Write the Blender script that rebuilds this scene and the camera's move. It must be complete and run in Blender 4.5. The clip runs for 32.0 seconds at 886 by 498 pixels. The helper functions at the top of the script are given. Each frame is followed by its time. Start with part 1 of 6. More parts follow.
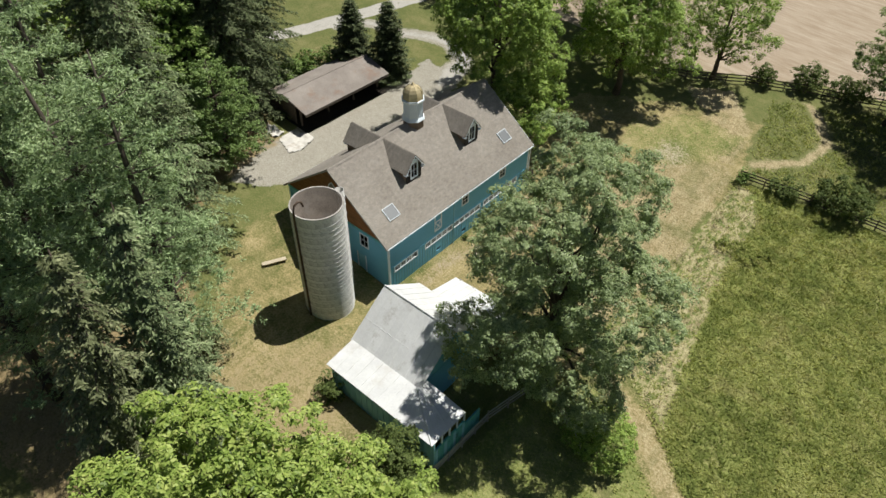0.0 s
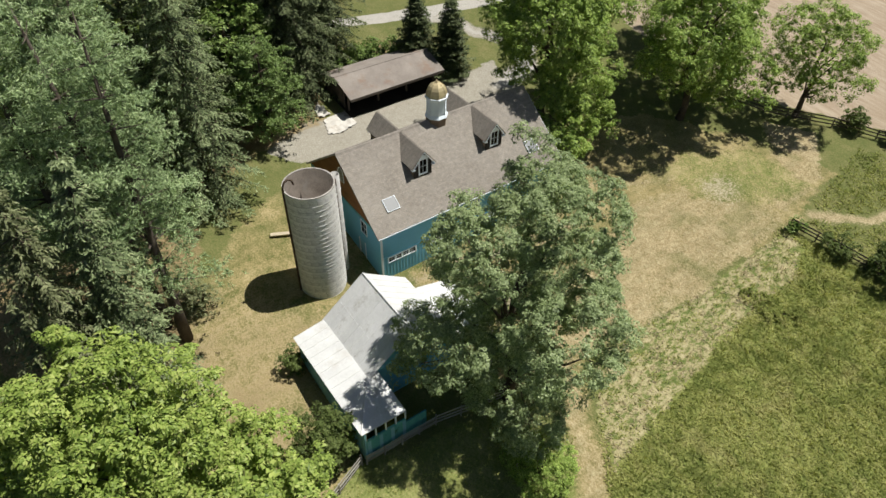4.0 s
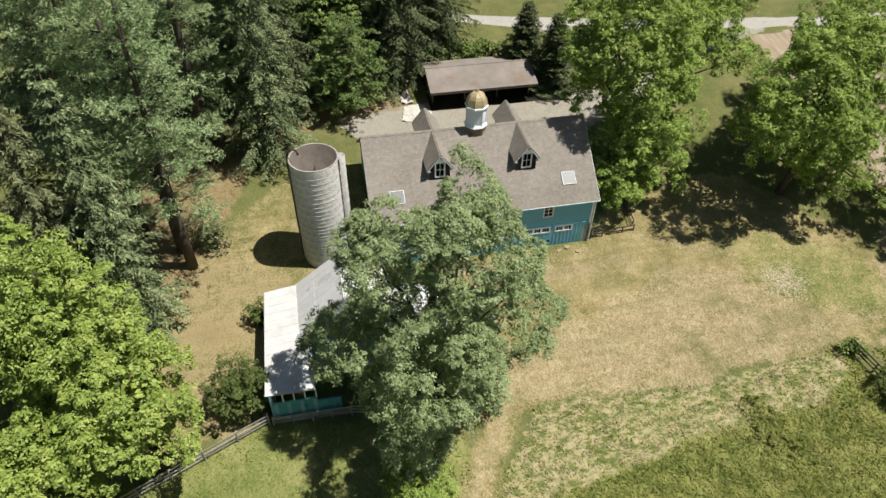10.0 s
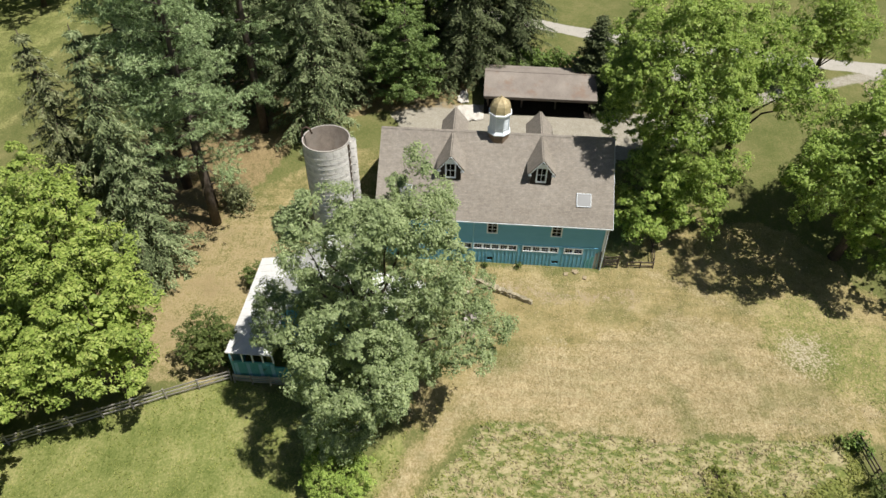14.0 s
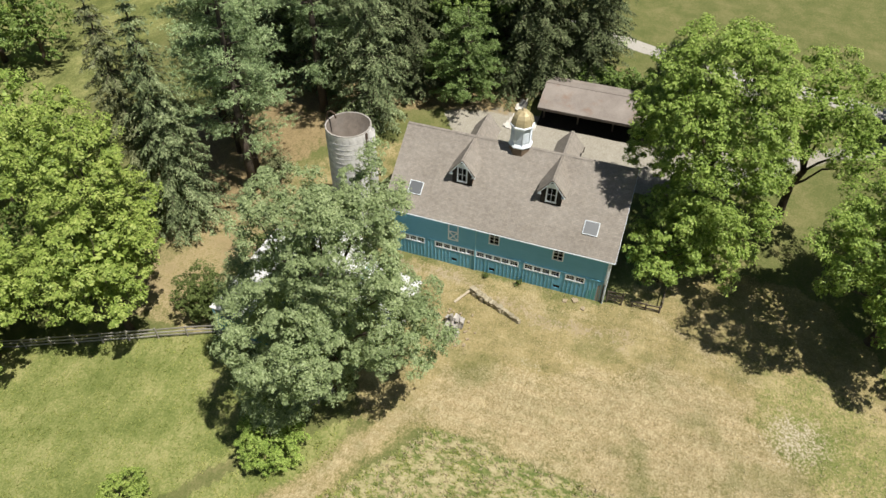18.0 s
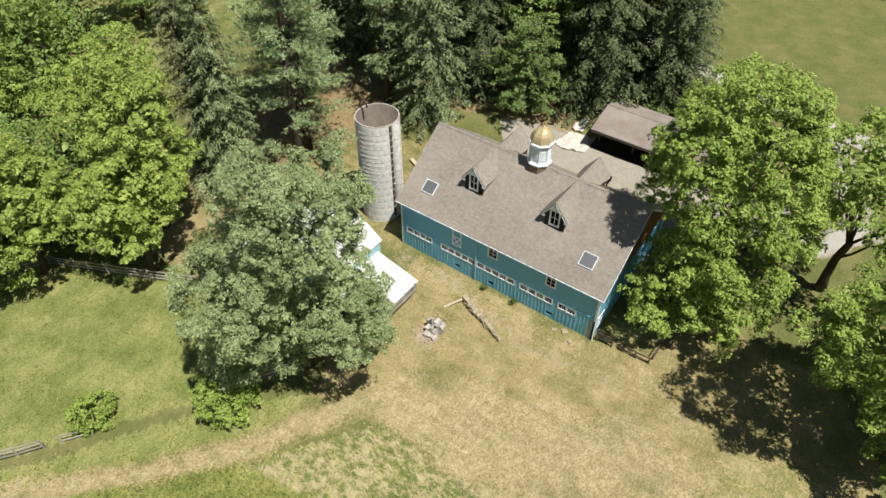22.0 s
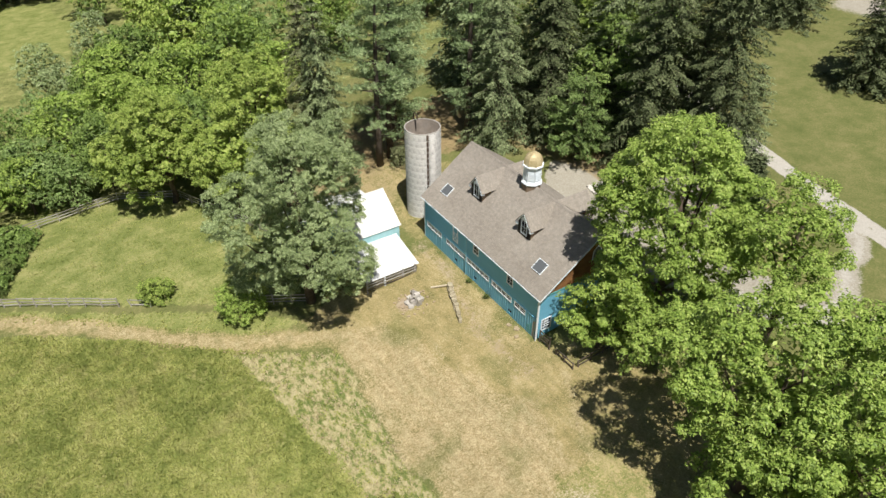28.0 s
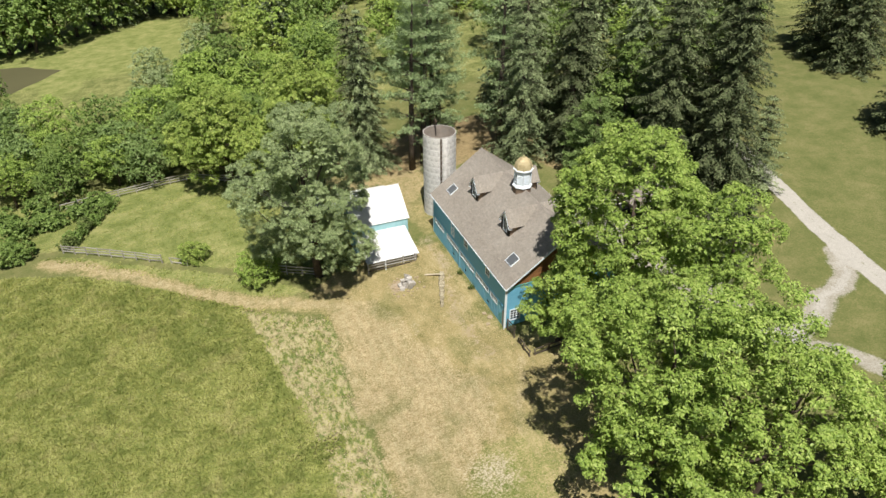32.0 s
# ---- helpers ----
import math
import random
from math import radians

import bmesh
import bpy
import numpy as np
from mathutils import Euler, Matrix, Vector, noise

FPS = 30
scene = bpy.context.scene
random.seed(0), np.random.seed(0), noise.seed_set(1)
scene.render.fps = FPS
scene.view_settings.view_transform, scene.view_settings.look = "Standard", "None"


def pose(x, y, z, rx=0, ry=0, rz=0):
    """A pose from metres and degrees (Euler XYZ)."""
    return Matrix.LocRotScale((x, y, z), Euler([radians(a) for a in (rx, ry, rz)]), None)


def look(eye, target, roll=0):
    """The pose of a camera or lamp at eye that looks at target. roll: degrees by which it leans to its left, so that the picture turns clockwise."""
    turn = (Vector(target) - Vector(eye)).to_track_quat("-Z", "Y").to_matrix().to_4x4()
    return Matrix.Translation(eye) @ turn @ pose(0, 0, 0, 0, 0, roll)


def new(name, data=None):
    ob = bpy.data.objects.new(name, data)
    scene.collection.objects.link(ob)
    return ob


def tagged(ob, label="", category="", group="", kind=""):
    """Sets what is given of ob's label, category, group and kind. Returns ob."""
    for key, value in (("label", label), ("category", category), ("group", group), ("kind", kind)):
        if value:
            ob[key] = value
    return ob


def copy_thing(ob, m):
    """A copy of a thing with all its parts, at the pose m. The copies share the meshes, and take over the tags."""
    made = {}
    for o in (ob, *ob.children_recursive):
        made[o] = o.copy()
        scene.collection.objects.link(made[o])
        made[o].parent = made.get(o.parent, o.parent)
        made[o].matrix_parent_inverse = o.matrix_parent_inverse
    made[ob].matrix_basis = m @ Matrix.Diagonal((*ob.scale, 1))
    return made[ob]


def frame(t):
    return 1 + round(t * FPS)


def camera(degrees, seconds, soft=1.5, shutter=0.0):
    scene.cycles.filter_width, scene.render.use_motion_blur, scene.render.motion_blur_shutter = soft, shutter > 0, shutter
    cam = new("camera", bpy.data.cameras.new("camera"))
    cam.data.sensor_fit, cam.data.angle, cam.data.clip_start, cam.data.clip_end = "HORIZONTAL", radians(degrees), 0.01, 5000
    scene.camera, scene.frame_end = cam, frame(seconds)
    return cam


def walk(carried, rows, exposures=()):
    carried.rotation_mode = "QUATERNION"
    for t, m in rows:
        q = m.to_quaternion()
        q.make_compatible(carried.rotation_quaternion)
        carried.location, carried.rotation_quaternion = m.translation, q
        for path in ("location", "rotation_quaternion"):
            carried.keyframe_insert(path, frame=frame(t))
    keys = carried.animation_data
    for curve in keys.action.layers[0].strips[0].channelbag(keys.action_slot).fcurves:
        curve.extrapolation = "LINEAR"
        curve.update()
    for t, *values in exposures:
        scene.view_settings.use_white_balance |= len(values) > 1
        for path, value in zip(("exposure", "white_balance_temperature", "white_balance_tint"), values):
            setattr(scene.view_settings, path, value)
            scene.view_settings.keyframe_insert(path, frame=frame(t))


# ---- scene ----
cam = camera(67.6, 32.0)
METRES, EYE, TILT, LEAN, TURN = 100.0, 41.0, 0.0, 0.0, 40.4
ROWS = [
    (0.0, 0.0, 0.0, 0.0, 0.62, -42.61, -0.81),
    (0.5, 0.0103, 0.0003, 0.0006, 1.90, -42.67, -0.81),
    (1.0, 0.0209, 0.001, 0.0005, 3.25, -42.71, -0.8),
    (1.5, 0.0323, 0.0022, 0.0004, 4.76, -42.75, -0.82),
    (2.0, 0.0453, 0.0035, 0.0006, 6.46, -42.79, -0.79),
    (2.5, 0.0584, 0.0057, 0.0011, 8.29, -42.86, -0.81),
    (3.0, 0.0724, 0.0077, 0.0017, 10.32, -42.87, -0.81),
    (3.5, 0.0866, 0.0103, 0.0023, 12.39, -42.91, -0.82),
    (5.5, 0.1458, 0.0284, 0.0032, 20.74, -42.99, -0.67),
    (6.0, 0.1585, 0.0341, 0.0036, 22.69, -43.0, -0.7),
    (6.5, 0.1712, 0.0402, 0.0044, 24.64, -43.04, -0.73),
    (7.0, 0.184, 0.047, 0.0053, 26.6, -43.11, -0.71),
    (7.5, 0.1959, 0.0537, 0.0062, 28.5, -43.16, -0.78),
    (8.0, 0.2079, 0.0613, 0.0073, 30.43, -43.26, -0.79),
    (8.5, 0.2195, 0.069, 0.0088, 32.35, -43.35, -0.82),
    (9.0, 0.2314, 0.0774, 0.01, 34.29, -43.43, -0.79),
    (9.5, 0.2426, 0.0858, 0.0104, 36.21, -43.46, -0.8),
    (10.0, 0.2532, 0.0948, 0.0106, 38.13, -43.52, -0.81),
    (10.5, 0.2643, 0.1037, 0.0107, 40.05, -43.55, -0.79),
    (11.0, 0.2748, 0.113, 0.0109, 41.97, -43.58, -0.79),
    (11.5, 0.2853, 0.1229, 0.011, 43.92, -43.61, -0.77),
    (12.0, 0.2955, 0.1332, 0.0112, 45.88, -43.63, -0.74),
    (12.5, 0.3055, 0.1437, 0.0112, 47.87, -43.65, -0.74),
    (13.0, 0.315, 0.1551, 0.0106, 49.84, -43.64, -0.68),
    (13.5, 0.3243, 0.1665, 0.0103, 51.85, -43.6, -0.66),
    (14.0, 0.333, 0.178, 0.0103, 53.79, -43.59, -0.62),
    (14.5, 0.3415, 0.19, 0.0102, 55.79, -43.56, -0.6),
    (16.5, 0.3697, 0.2407, 0.012, 63.69, -43.78, -0.42),
    (17.0, 0.3753, 0.2537, 0.013, 65.64, -43.83, -0.39),
    (17.5, 0.3808, 0.267, 0.0132, 67.61, -43.83, -0.32),
    (18.0, 0.3861, 0.2803, 0.0131, 69.6, -43.78, -0.3),
    (18.5, 0.3906, 0.2938, 0.0133, 71.6, -43.75, -0.29),
    (19.0, 0.3944, 0.3073, 0.013, 73.63, -43.69, -0.31),
    (19.5, 0.3977, 0.3207, 0.0134, 75.61, -43.69, -0.3),
    (20.0, 0.4008, 0.3352, 0.0137, 77.65, -43.7, -0.25),
    (20.5, 0.4035, 0.3502, 0.0132, 79.73, -43.66, -0.2),
    (21.0, 0.4059, 0.3645, 0.013, 81.76, -43.64, -0.2),
    (21.5, 0.4075, 0.3791, 0.0128, 83.79, -43.63, -0.18),
    (22.0, 0.4088, 0.3941, 0.0133, 85.84, -43.66, -0.13),
    (22.5, 0.4095, 0.4087, 0.0138, 87.86, -43.71, -0.09),
    (23.0, 0.4104, 0.4238, 0.0146, 89.92, -43.76, -0.0),
    (23.5, 0.4129, 0.4385, 0.0151, 91.94, -43.67, 0.05),
    (24.0, 0.4181, 0.4537, 0.0148, 93.95, -43.33, 0.12),
    (24.5, 0.4255, 0.4688, 0.0149, 95.9, -42.86, 0.16),
    (25.0, 0.4355, 0.4845, 0.0153, 97.76, -42.21, 0.23),
    (25.5, 0.4481, 0.4998, 0.0159, 99.48, -41.39, 0.2),
    (27.5, 0.5079, 0.5678, 0.0209, 105.68, -37.79, 0.09),
    (28.0, 0.5212, 0.5869, 0.022, 107.19, -36.94, 0.13),
    (28.5, 0.534, 0.6061, 0.023, 108.62, -36.22, 0.17),
    (29.0, 0.5449, 0.6251, 0.0234, 110.04, -35.56, 0.22),
    (29.5, 0.5535, 0.644, 0.0239, 111.42, -35.03, 0.26),
    (30.0, 0.5593, 0.6619, 0.0238, 112.78, -34.55, 0.27),
    (30.5, 0.5623, 0.6788, 0.0232, 114.1, -34.17, 0.26),
    (31.0, 0.5611, 0.6945, 0.0221, 115.42, -33.91, 0.25),
    (31.5, 0.5566, 0.7074, 0.0208, 116.63, -33.8, 0.25),
    (32.0, 0.5498, 0.7203, 0.0193, 117.96, -33.76, 0.25),
]
walk(cam, [(t, pose(0, 0, EYE, TILT, LEAN, TURN) @ pose(METRES * x, METRES * y, METRES * z, 90 + pitch, roll, yaw)) for t, x, y, z, yaw, pitch, roll in ROWS],
     exposures=[(0.0, -0.27, 6320, 8.0), (3.5, -0.24, 6380, 8.6), (9.0, -0.18, 6460, 9.5), (18.0, -0.11, 6500, 10), (24.0, -0.07, 6500, 10), (32.0, -0.03, 6500, 10)])

# ---- light: clear midday sky, high sun ----
SUN_AZ, SUN_EL = 76.0, 65.5
sun_dir = Vector((math.cos(radians(SUN_AZ)) * math.cos(radians(SUN_EL)), math.sin(radians(SUN_AZ)) * math.cos(radians(SUN_EL)), math.sin(radians(SUN_EL))))
sun = new("sun", bpy.data.lights.new("sun", "SUN"))
sun.data.energy, sun.data.angle, sun.data.color = 6.0, radians(0.55), (1.0, 0.955, 0.87)
sun.matrix_world = look(sun_dir * 300, (0, 0, 0))
world = bpy.data.worlds.new("sky")
scene.world = world
world.use_nodes = True
wn, wl = world.node_tree.nodes, world.node_tree.links
sky = wn.new("ShaderNodeTexSky")
sky.sky_type, sky.sun_disc = "NISHITA", False
sky.sun_elevation, sky.sun_rotation = radians(SUN_EL), radians(90 - SUN_AZ)
wn["Background"].inputs["Strength"].default_value = 0.044
wl.new(sky.outputs["Color"], wn["Background"].inputs["Color"])


# ---- materials ----
class Nodes:
    """A short way to wire a material's nodes."""

    def __init__(self, name):
        self.mat = bpy.data.materials.new(name)
        self.mat.use_nodes = True
        self.tree = self.mat.node_tree
        self.bsdf = self.tree.nodes["Principled BSDF"]
        self.out = self.tree.nodes["Material Output"]
        self.coord = self.tree.nodes.new("ShaderNodeTexCoord").outputs["Object"]

    def node(self, kind, **values):
        n = self.tree.nodes.new(kind)
        for key, value in values.items():
            n.inputs[key].default_value = value
        return n

    def link(self, a, b):
        self.tree.links.new(a, b)
        return self

    def noise(self, scale, detail=4.0, rough=0.6, vec=None):
        n = self.node("ShaderNodeTexNoise", Scale=scale, Detail=detail, Roughness=rough)
        self.link(vec or self.coord, n.inputs["Vector"])
        return n.outputs["Fac"]

    def stretch(self, sx, sy, sz):
        n = self.tree.nodes.new("ShaderNodeMapping")
        n.inputs["Scale"].default_value = (sx, sy, sz)
        self.link(self.coord, n.inputs["Vector"])
        return n.outputs["Vector"]

    def ramp(self, fac, stops):
        n = self.tree.nodes.new("ShaderNodeValToRGB")
        els = n.color_ramp.elements
        while len(els) < len(stops):
            els.new(0.5)
        for e, (p, c) in zip(els, stops):
            e.position = p
            e.color = (*c, 1) if len(c) == 3 else c
        self.link(fac, n.inputs["Fac"])
        return n.outputs["Color"]

    def mix(self, fac, a, b, blend="MIX"):
        n = self.tree.nodes.new("ShaderNodeMix")
        n.data_type, n.blend_type = "RGBA", blend
        for socket, v in ((n.inputs["Factor"], fac), (n.inputs["A"], a), (n.inputs["B"], b)):
            if isinstance(v, (int, float)):
                socket.default_value = v
            elif isinstance(v, tuple):
                socket.default_value = (*v, 1)
            else:
                self.link(v, socket)
        return n.outputs["Result"]

    def math(self, op, a, b=0.0, c=None):
        n = self.tree.nodes.new("ShaderNodeMath")
        n.operation = op
        for i, v in enumerate((a, b) if c is None else (a, b, c)):
            if isinstance(v, (int, float)):
                n.inputs[i].default_value = v
            else:
                self.link(v, n.inputs[i])
        return n.outputs[0]

    def step(self, v, lo, hi):
        n = self.tree.nodes.new("ShaderNodeMapRange")
        n.interpolation_type = "SMOOTHSTEP"
        n.inputs["From Min"].default_value, n.inputs["From Max"].default_value = lo, hi
        self.link(v, n.inputs["Value"])
        return n.outputs["Result"]

    def attr(self, name):
        n = self.tree.nodes.new("ShaderNodeAttribute")
        n.attribute_name = name
        return n.outputs["Fac"]

    def bump(self, height, strength, distance=0.05):
        n = self.node("ShaderNodeBump", Strength=strength, Distance=distance)
        self.link(height, n.inputs["Height"])
        self.link(n.outputs["Normal"], self.bsdf.inputs["Normal"])
        return self

    def done(self, color, rough=0.8, metal=0.0, spec=0.3):
        if isinstance(color, tuple):
            self.bsdf.inputs["Base Color"].default_value = (*color, 1)
        else:
            self.link(color, self.bsdf.inputs["Base Color"])
        self.bsdf.inputs["Roughness"].default_value = rough
        self.bsdf.inputs["Metallic"].default_value = metal
        self.bsdf.inputs["Specular IOR Level"].default_value = spec
        return self.mat


def surface(name, dark, light, scale=2.0, rough=0.8, metal=0.0, bump=0.2, grain=30.0, spec=0.3, stain=None, stain_scale=0.6, island=0.0):
    """A worn surface: broad tone, fine grain, and optional stains."""
    k = Nodes(name)
    broad, fine = k.noise(scale, 5), k.noise(grain, 3)
    tone = k.math("ADD", k.math("MULTIPLY", broad, 0.65), k.math("MULTIPLY", fine, 0.35))
    if island:
        rnd = k.tree.nodes.new("ShaderNodeObjectInfo").outputs["Random"]
        tone = k.math("ADD", tone, k.math("MULTIPLY", k.math("SUBTRACT", rnd, 0.5), island))
    c = k.ramp(tone, [(0.32, dark), (0.68, light)])
    if stain:
        c = k.mix(k.math("MULTIPLY", k.step(k.noise(stain_scale, 6, 0.7), 0.52, 0.68), 0.75), c, stain)
    if bump:
        k.bump(fine, bump, 0.02)
    return k.done(c, rough, metal, spec)


def leaf_material(name, dark, mid, light, passing=0.3, gloss=0.5, spec=0.12):
    """Leaves: tone by leaf and by clump, some light comes through."""
    k = Nodes(name)
    geo = k.tree.nodes.new("ShaderNodeNewGeometry").outputs["Random Per Island"]
    broad = k.math("ADD", k.math("MULTIPLY", k.noise(0.3, 3), 0.55), k.math("MULTIPLY", k.noise(1.3, 2), 0.45))
    tone = k.math("ADD", k.math("MULTIPLY", geo, 0.3), k.math("MULTIPLY", broad, 0.72))
    c = k.ramp(tone, [(0.28, dark), (0.52, mid), (0.76, light)])
    k.done(c, gloss, 0.0, spec)
    tr = k.tree.nodes.new("ShaderNodeBsdfTranslucent")
    k.link(k.mix(1.0, c, (1.0, 1.0, 0.55), "MULTIPLY"), tr.inputs["Color"])
    m = k.node("ShaderNodeMixShader", Fac=passing)
    k.link(k.bsdf.outputs[0], m.inputs[1]).link(tr.outputs[0], m.inputs[2]).link(m.outputs[0], k.out.inputs["Surface"])
    return k.mat


def grass_material(name, dark, mid, light, dry):
    """Grass blades: green to yellow by tuft and patch, with drier drifts."""
    k = Nodes(name)
    geo = k.tree.nodes.new("ShaderNodeNewGeometry").outputs["Random Per Island"]
    patch = k.step(k.math("ADD", k.math("MULTIPLY", k.noise(0.9, 3), 0.6), k.math("MULTIPLY", k.noise(0.16, 3), 0.4)), 0.36, 0.64)
    tone = k.math("ADD", k.math("MULTIPLY", geo, 0.3), k.math("MULTIPLY", patch, 0.7))
    c = k.ramp(tone, [(0.15, dark), (0.5, mid), (0.9, light)])
    c = k.mix(k.math("MULTIPLY", k.step(k.noise(0.35, 5, 0.65), 0.54, 0.68), 0.55), c, dry)
    k.done(c, 0.8, 0.0, 0.12)
    tr = k.tree.nodes.new("ShaderNodeBsdfTranslucent")
    k.link(k.mix(1.0, c, (1.0, 1.0, 0.55), "MULTIPLY"), tr.inputs["Color"])
    m = k.node("ShaderNodeMixShader", Fac=0.4)
    k.link(k.bsdf.outputs[0], m.inputs[1]).link(tr.outputs[0], m.inputs[2]).link(m.outputs[0], k.out.inputs["Surface"])
    return k.mat


def glass_material(name, tint, rough=0.04):
    k = Nodes(name)
    k.bsdf.inputs["Transmission Weight"].default_value = 1.0
    k.bsdf.inputs["IOR"].default_value = 1.2
    return k.done(tint, rough, 0.0, 0.5)


def plank_material(name, dark, light, axis_scale, rough=0.75, bump=0.25, stain=None, island=0.12):
    """Painted or bare boards: grain drawn out along the board."""
    k = Nodes(name)
    v = k.stretch(*axis_scale)
    g1, g2 = k.noise(1.0, 5, 0.65, v), k.noise(0.8, 4)
    rnd = k.tree.nodes.new("ShaderNodeObjectInfo").outputs["Random"]
    tone = k.math("ADD", k.math("ADD", k.math("MULTIPLY", g1, 0.5), k.math("MULTIPLY", g2, 0.5)), k.math("MULTIPLY", k.math("SUBTRACT", rnd, 0.5), island))
    c = k.ramp(tone, [(0.3, dark), (0.7, light)])
    if stain:
        c = k.mix(k.step(k.noise(1.3, 6, 0.7), 0.58, 0.7), c, stain)
    k.bump(g1, bump, 0.02)
    return k.done(c, rough)


def roof_shingles(name, dark, light, along_slope):
    """Asphalt shingles: narrow courses, mixed granules, faint streaks."""
    k = Nodes(name)
    brick = k.node("ShaderNodeTexBrick", Scale=1.0)
    brick.inputs["Color1"].default_value = (0.75, 0.75, 0.75, 1)
    brick.inputs["Color2"].default_value = (1.12, 1.1, 1.06, 1)
    brick.inputs["Mortar"].default_value = (0.62, 0.62, 0.62, 1)
    brick.inputs["Mortar Size"].default_value = 0.012
    brick.inputs["Brick Width"].default_value = 0.33
    brick.inputs["Row Height"].default_value = 0.145
    sep = k.tree.nodes.new("ShaderNodeSeparateXYZ")
    comb = k.tree.nodes.new("ShaderNodeCombineXYZ")
    k.link(k.coord, sep.inputs[0])
    k.link(sep.outputs["Y" if along_slope == "x" else "X"], comb.inputs["X"])
    k.link(k.math("MULTIPLY", sep.outputs["X" if along_slope == "x" else "Y"], 1.24), comb.inputs["Y"])
    k.link(comb.outputs[0], brick.inputs["Vector"])
    broad, mid, fine = k.noise(0.25, 5, 0.65), k.noise(3.2, 4, 0.75), k.noise(14, 3, 0.75)
    tone = k.math("ADD", k.math("ADD", k.math("MULTIPLY", broad, 0.3), k.math("MULTIPLY", mid, 0.4)), k.math("MULTIPLY", fine, 0.3))
    c = k.mix(0.5, k.ramp(tone, [(0.40, dark), (0.60, light)]), brick.outputs["Color"], "MULTIPLY")
    k.bump(k.math("ADD", fine, k.math("MULTIPLY", brick.outputs["Fac"], -0.8)), 0.35, 0.02)
    return k.done(c, 0.9, 0.0, 0.2)


def ground_material():
    """Lawn, mown straw, meadow, cut strip, gravel and bare soil, mixed by the ground's own cover maps with ragged edges."""
    k = Nodes("ground_cover")
    n_mid, n_clump, n_fine, n_grain = k.noise(0.35, 5, 0.65), k.noise(1.5, 4, 0.7), k.noise(6.0, 4, 0.7), k.noise(24.0, 3)
    edge = k.math("ADD", k.math("MULTIPLY", k.math("SUBTRACT", n_mid, 0.5), 0.55), k.math("ADD", k.math("MULTIPLY", k.math("SUBTRACT", n_clump, 0.5), 0.6), k.math("MULTIPLY", k.math("SUBTRACT", n_fine, 0.5), 0.5)))

    def cover(name, lo=0.35, hi=0.65, amount=1.0):
        return k.step(k.math("ADD", k.attr(name), k.math("MULTIPLY", edge, amount)), lo, hi)

    lawn_tone = k.math("ADD", k.math("MULTIPLY", n_mid, 0.45), k.math("ADD", k.math("MULTIPLY", n_clump, 0.15), k.math("MULTIPLY", n_fine, 0.4)))
    lawn = k.ramp(lawn_tone, [(0.37, (0.105, 0.13, 0.04)), (0.5, (0.16, 0.17, 0.062)), (0.63, (0.24, 0.22, 0.098))])
    tan = k.ramp(lawn_tone, [(0.38, (0.215, 0.19, 0.082)), (0.5, (0.33, 0.273, 0.136)), (0.62, (0.455, 0.375, 0.213))])
    straw_tone = k.math("ADD", k.math("MULTIPLY", n_clump, 0.3), k.math("ADD", k.math("MULTIPLY", n_fine, 0.42), k.math("MULTIPLY", n_grain, 0.28)))
    straw = k.ramp(straw_tone, [(0.39, (0.245, 0.192, 0.1)), (0.5, (0.385, 0.312, 0.182)), (0.61, (0.525, 0.447, 0.288))])
    meadow_tone = k.math("ADD", k.math("MULTIPLY", n_mid, 0.25), k.math("ADD", k.math("MULTIPLY", n_clump, 0.4), k.math("MULTIPLY", n_fine, 0.35)))
    meadow = k.ramp(meadow_tone, [(0.38, (0.15, 0.185, 0.05)), (0.5, (0.225, 0.25, 0.075)), (0.62, (0.32, 0.325, 0.115))])
    meadow = k.mix(k.math("MULTIPLY", k.step(k.noise(0.5, 5, 0.65), 0.48, 0.66), 0.5), meadow, (0.33, 0.30, 0.14))
    green = k.ramp(lawn_tone, [(0.39, (0.125, 0.16, 0.042)), (0.5, (0.215, 0.24, 0.078)), (0.61, (0.345, 0.33, 0.14))])
    cut = k.ramp(k.noise(1.0, 4, 0.7, k.stretch(2.0, 1.1, 1)), [(0.36, (0.11, 0.145, 0.042)), (0.45, (0.18, 0.205, 0.07)), (0.515, (0.345, 0.31, 0.16)), (0.66, (0.48, 0.42, 0.25))])
    gravel = k.ramp(straw_tone, [(0.34, (0.275, 0.25, 0.2)), (0.5, (0.36, 0.333, 0.278)), (0.66, (0.455, 0.425, 0.365))])
    hay = k.ramp(k.noise(1.0, 3, 0.6, k.stretch(0.25, 1.6, 1)), [(0.3, (0.33, 0.255, 0.18)), (0.7, (0.46, 0.38, 0.29))])
    duff_and_shed_shade = k.ramp(straw_tone, [(0.38, (0.20, 0.15, 0.075)), (0.62, (0.37, 0.285, 0.155))])
    white = k.ramp(n_fine, [(0.44, (0.25, 0.22, 0.11)), (0.58, (0.52, 0.46, 0.34))])
    c = k.mix(cover("green"), lawn, green)
    c = k.mix(cover("tan", 0.25, 0.75), c, tan)
    c = k.mix(cover("straw", 0.25, 0.75), c, straw)
    c = k.mix(k.math("MULTIPLY", k.math("MULTIPLY", k.step(k.noise(0.22, 5, 0.6), 0.5, 0.66), cover("tan", 0.1, 0.5)), 0.5), c, lawn)
    swath = k.ramp(k.noise(1.0, 4, 0.72, k.stretch(1.3, 0.22, 1)), [(0.38, (0.88, 0.9, 0.84)), (0.62, (1.08, 1.06, 1.03))])
    c = k.mix(cover("tan", 0.2, 0.6), c, k.mix(1.0, c, swath, "MULTIPLY"))
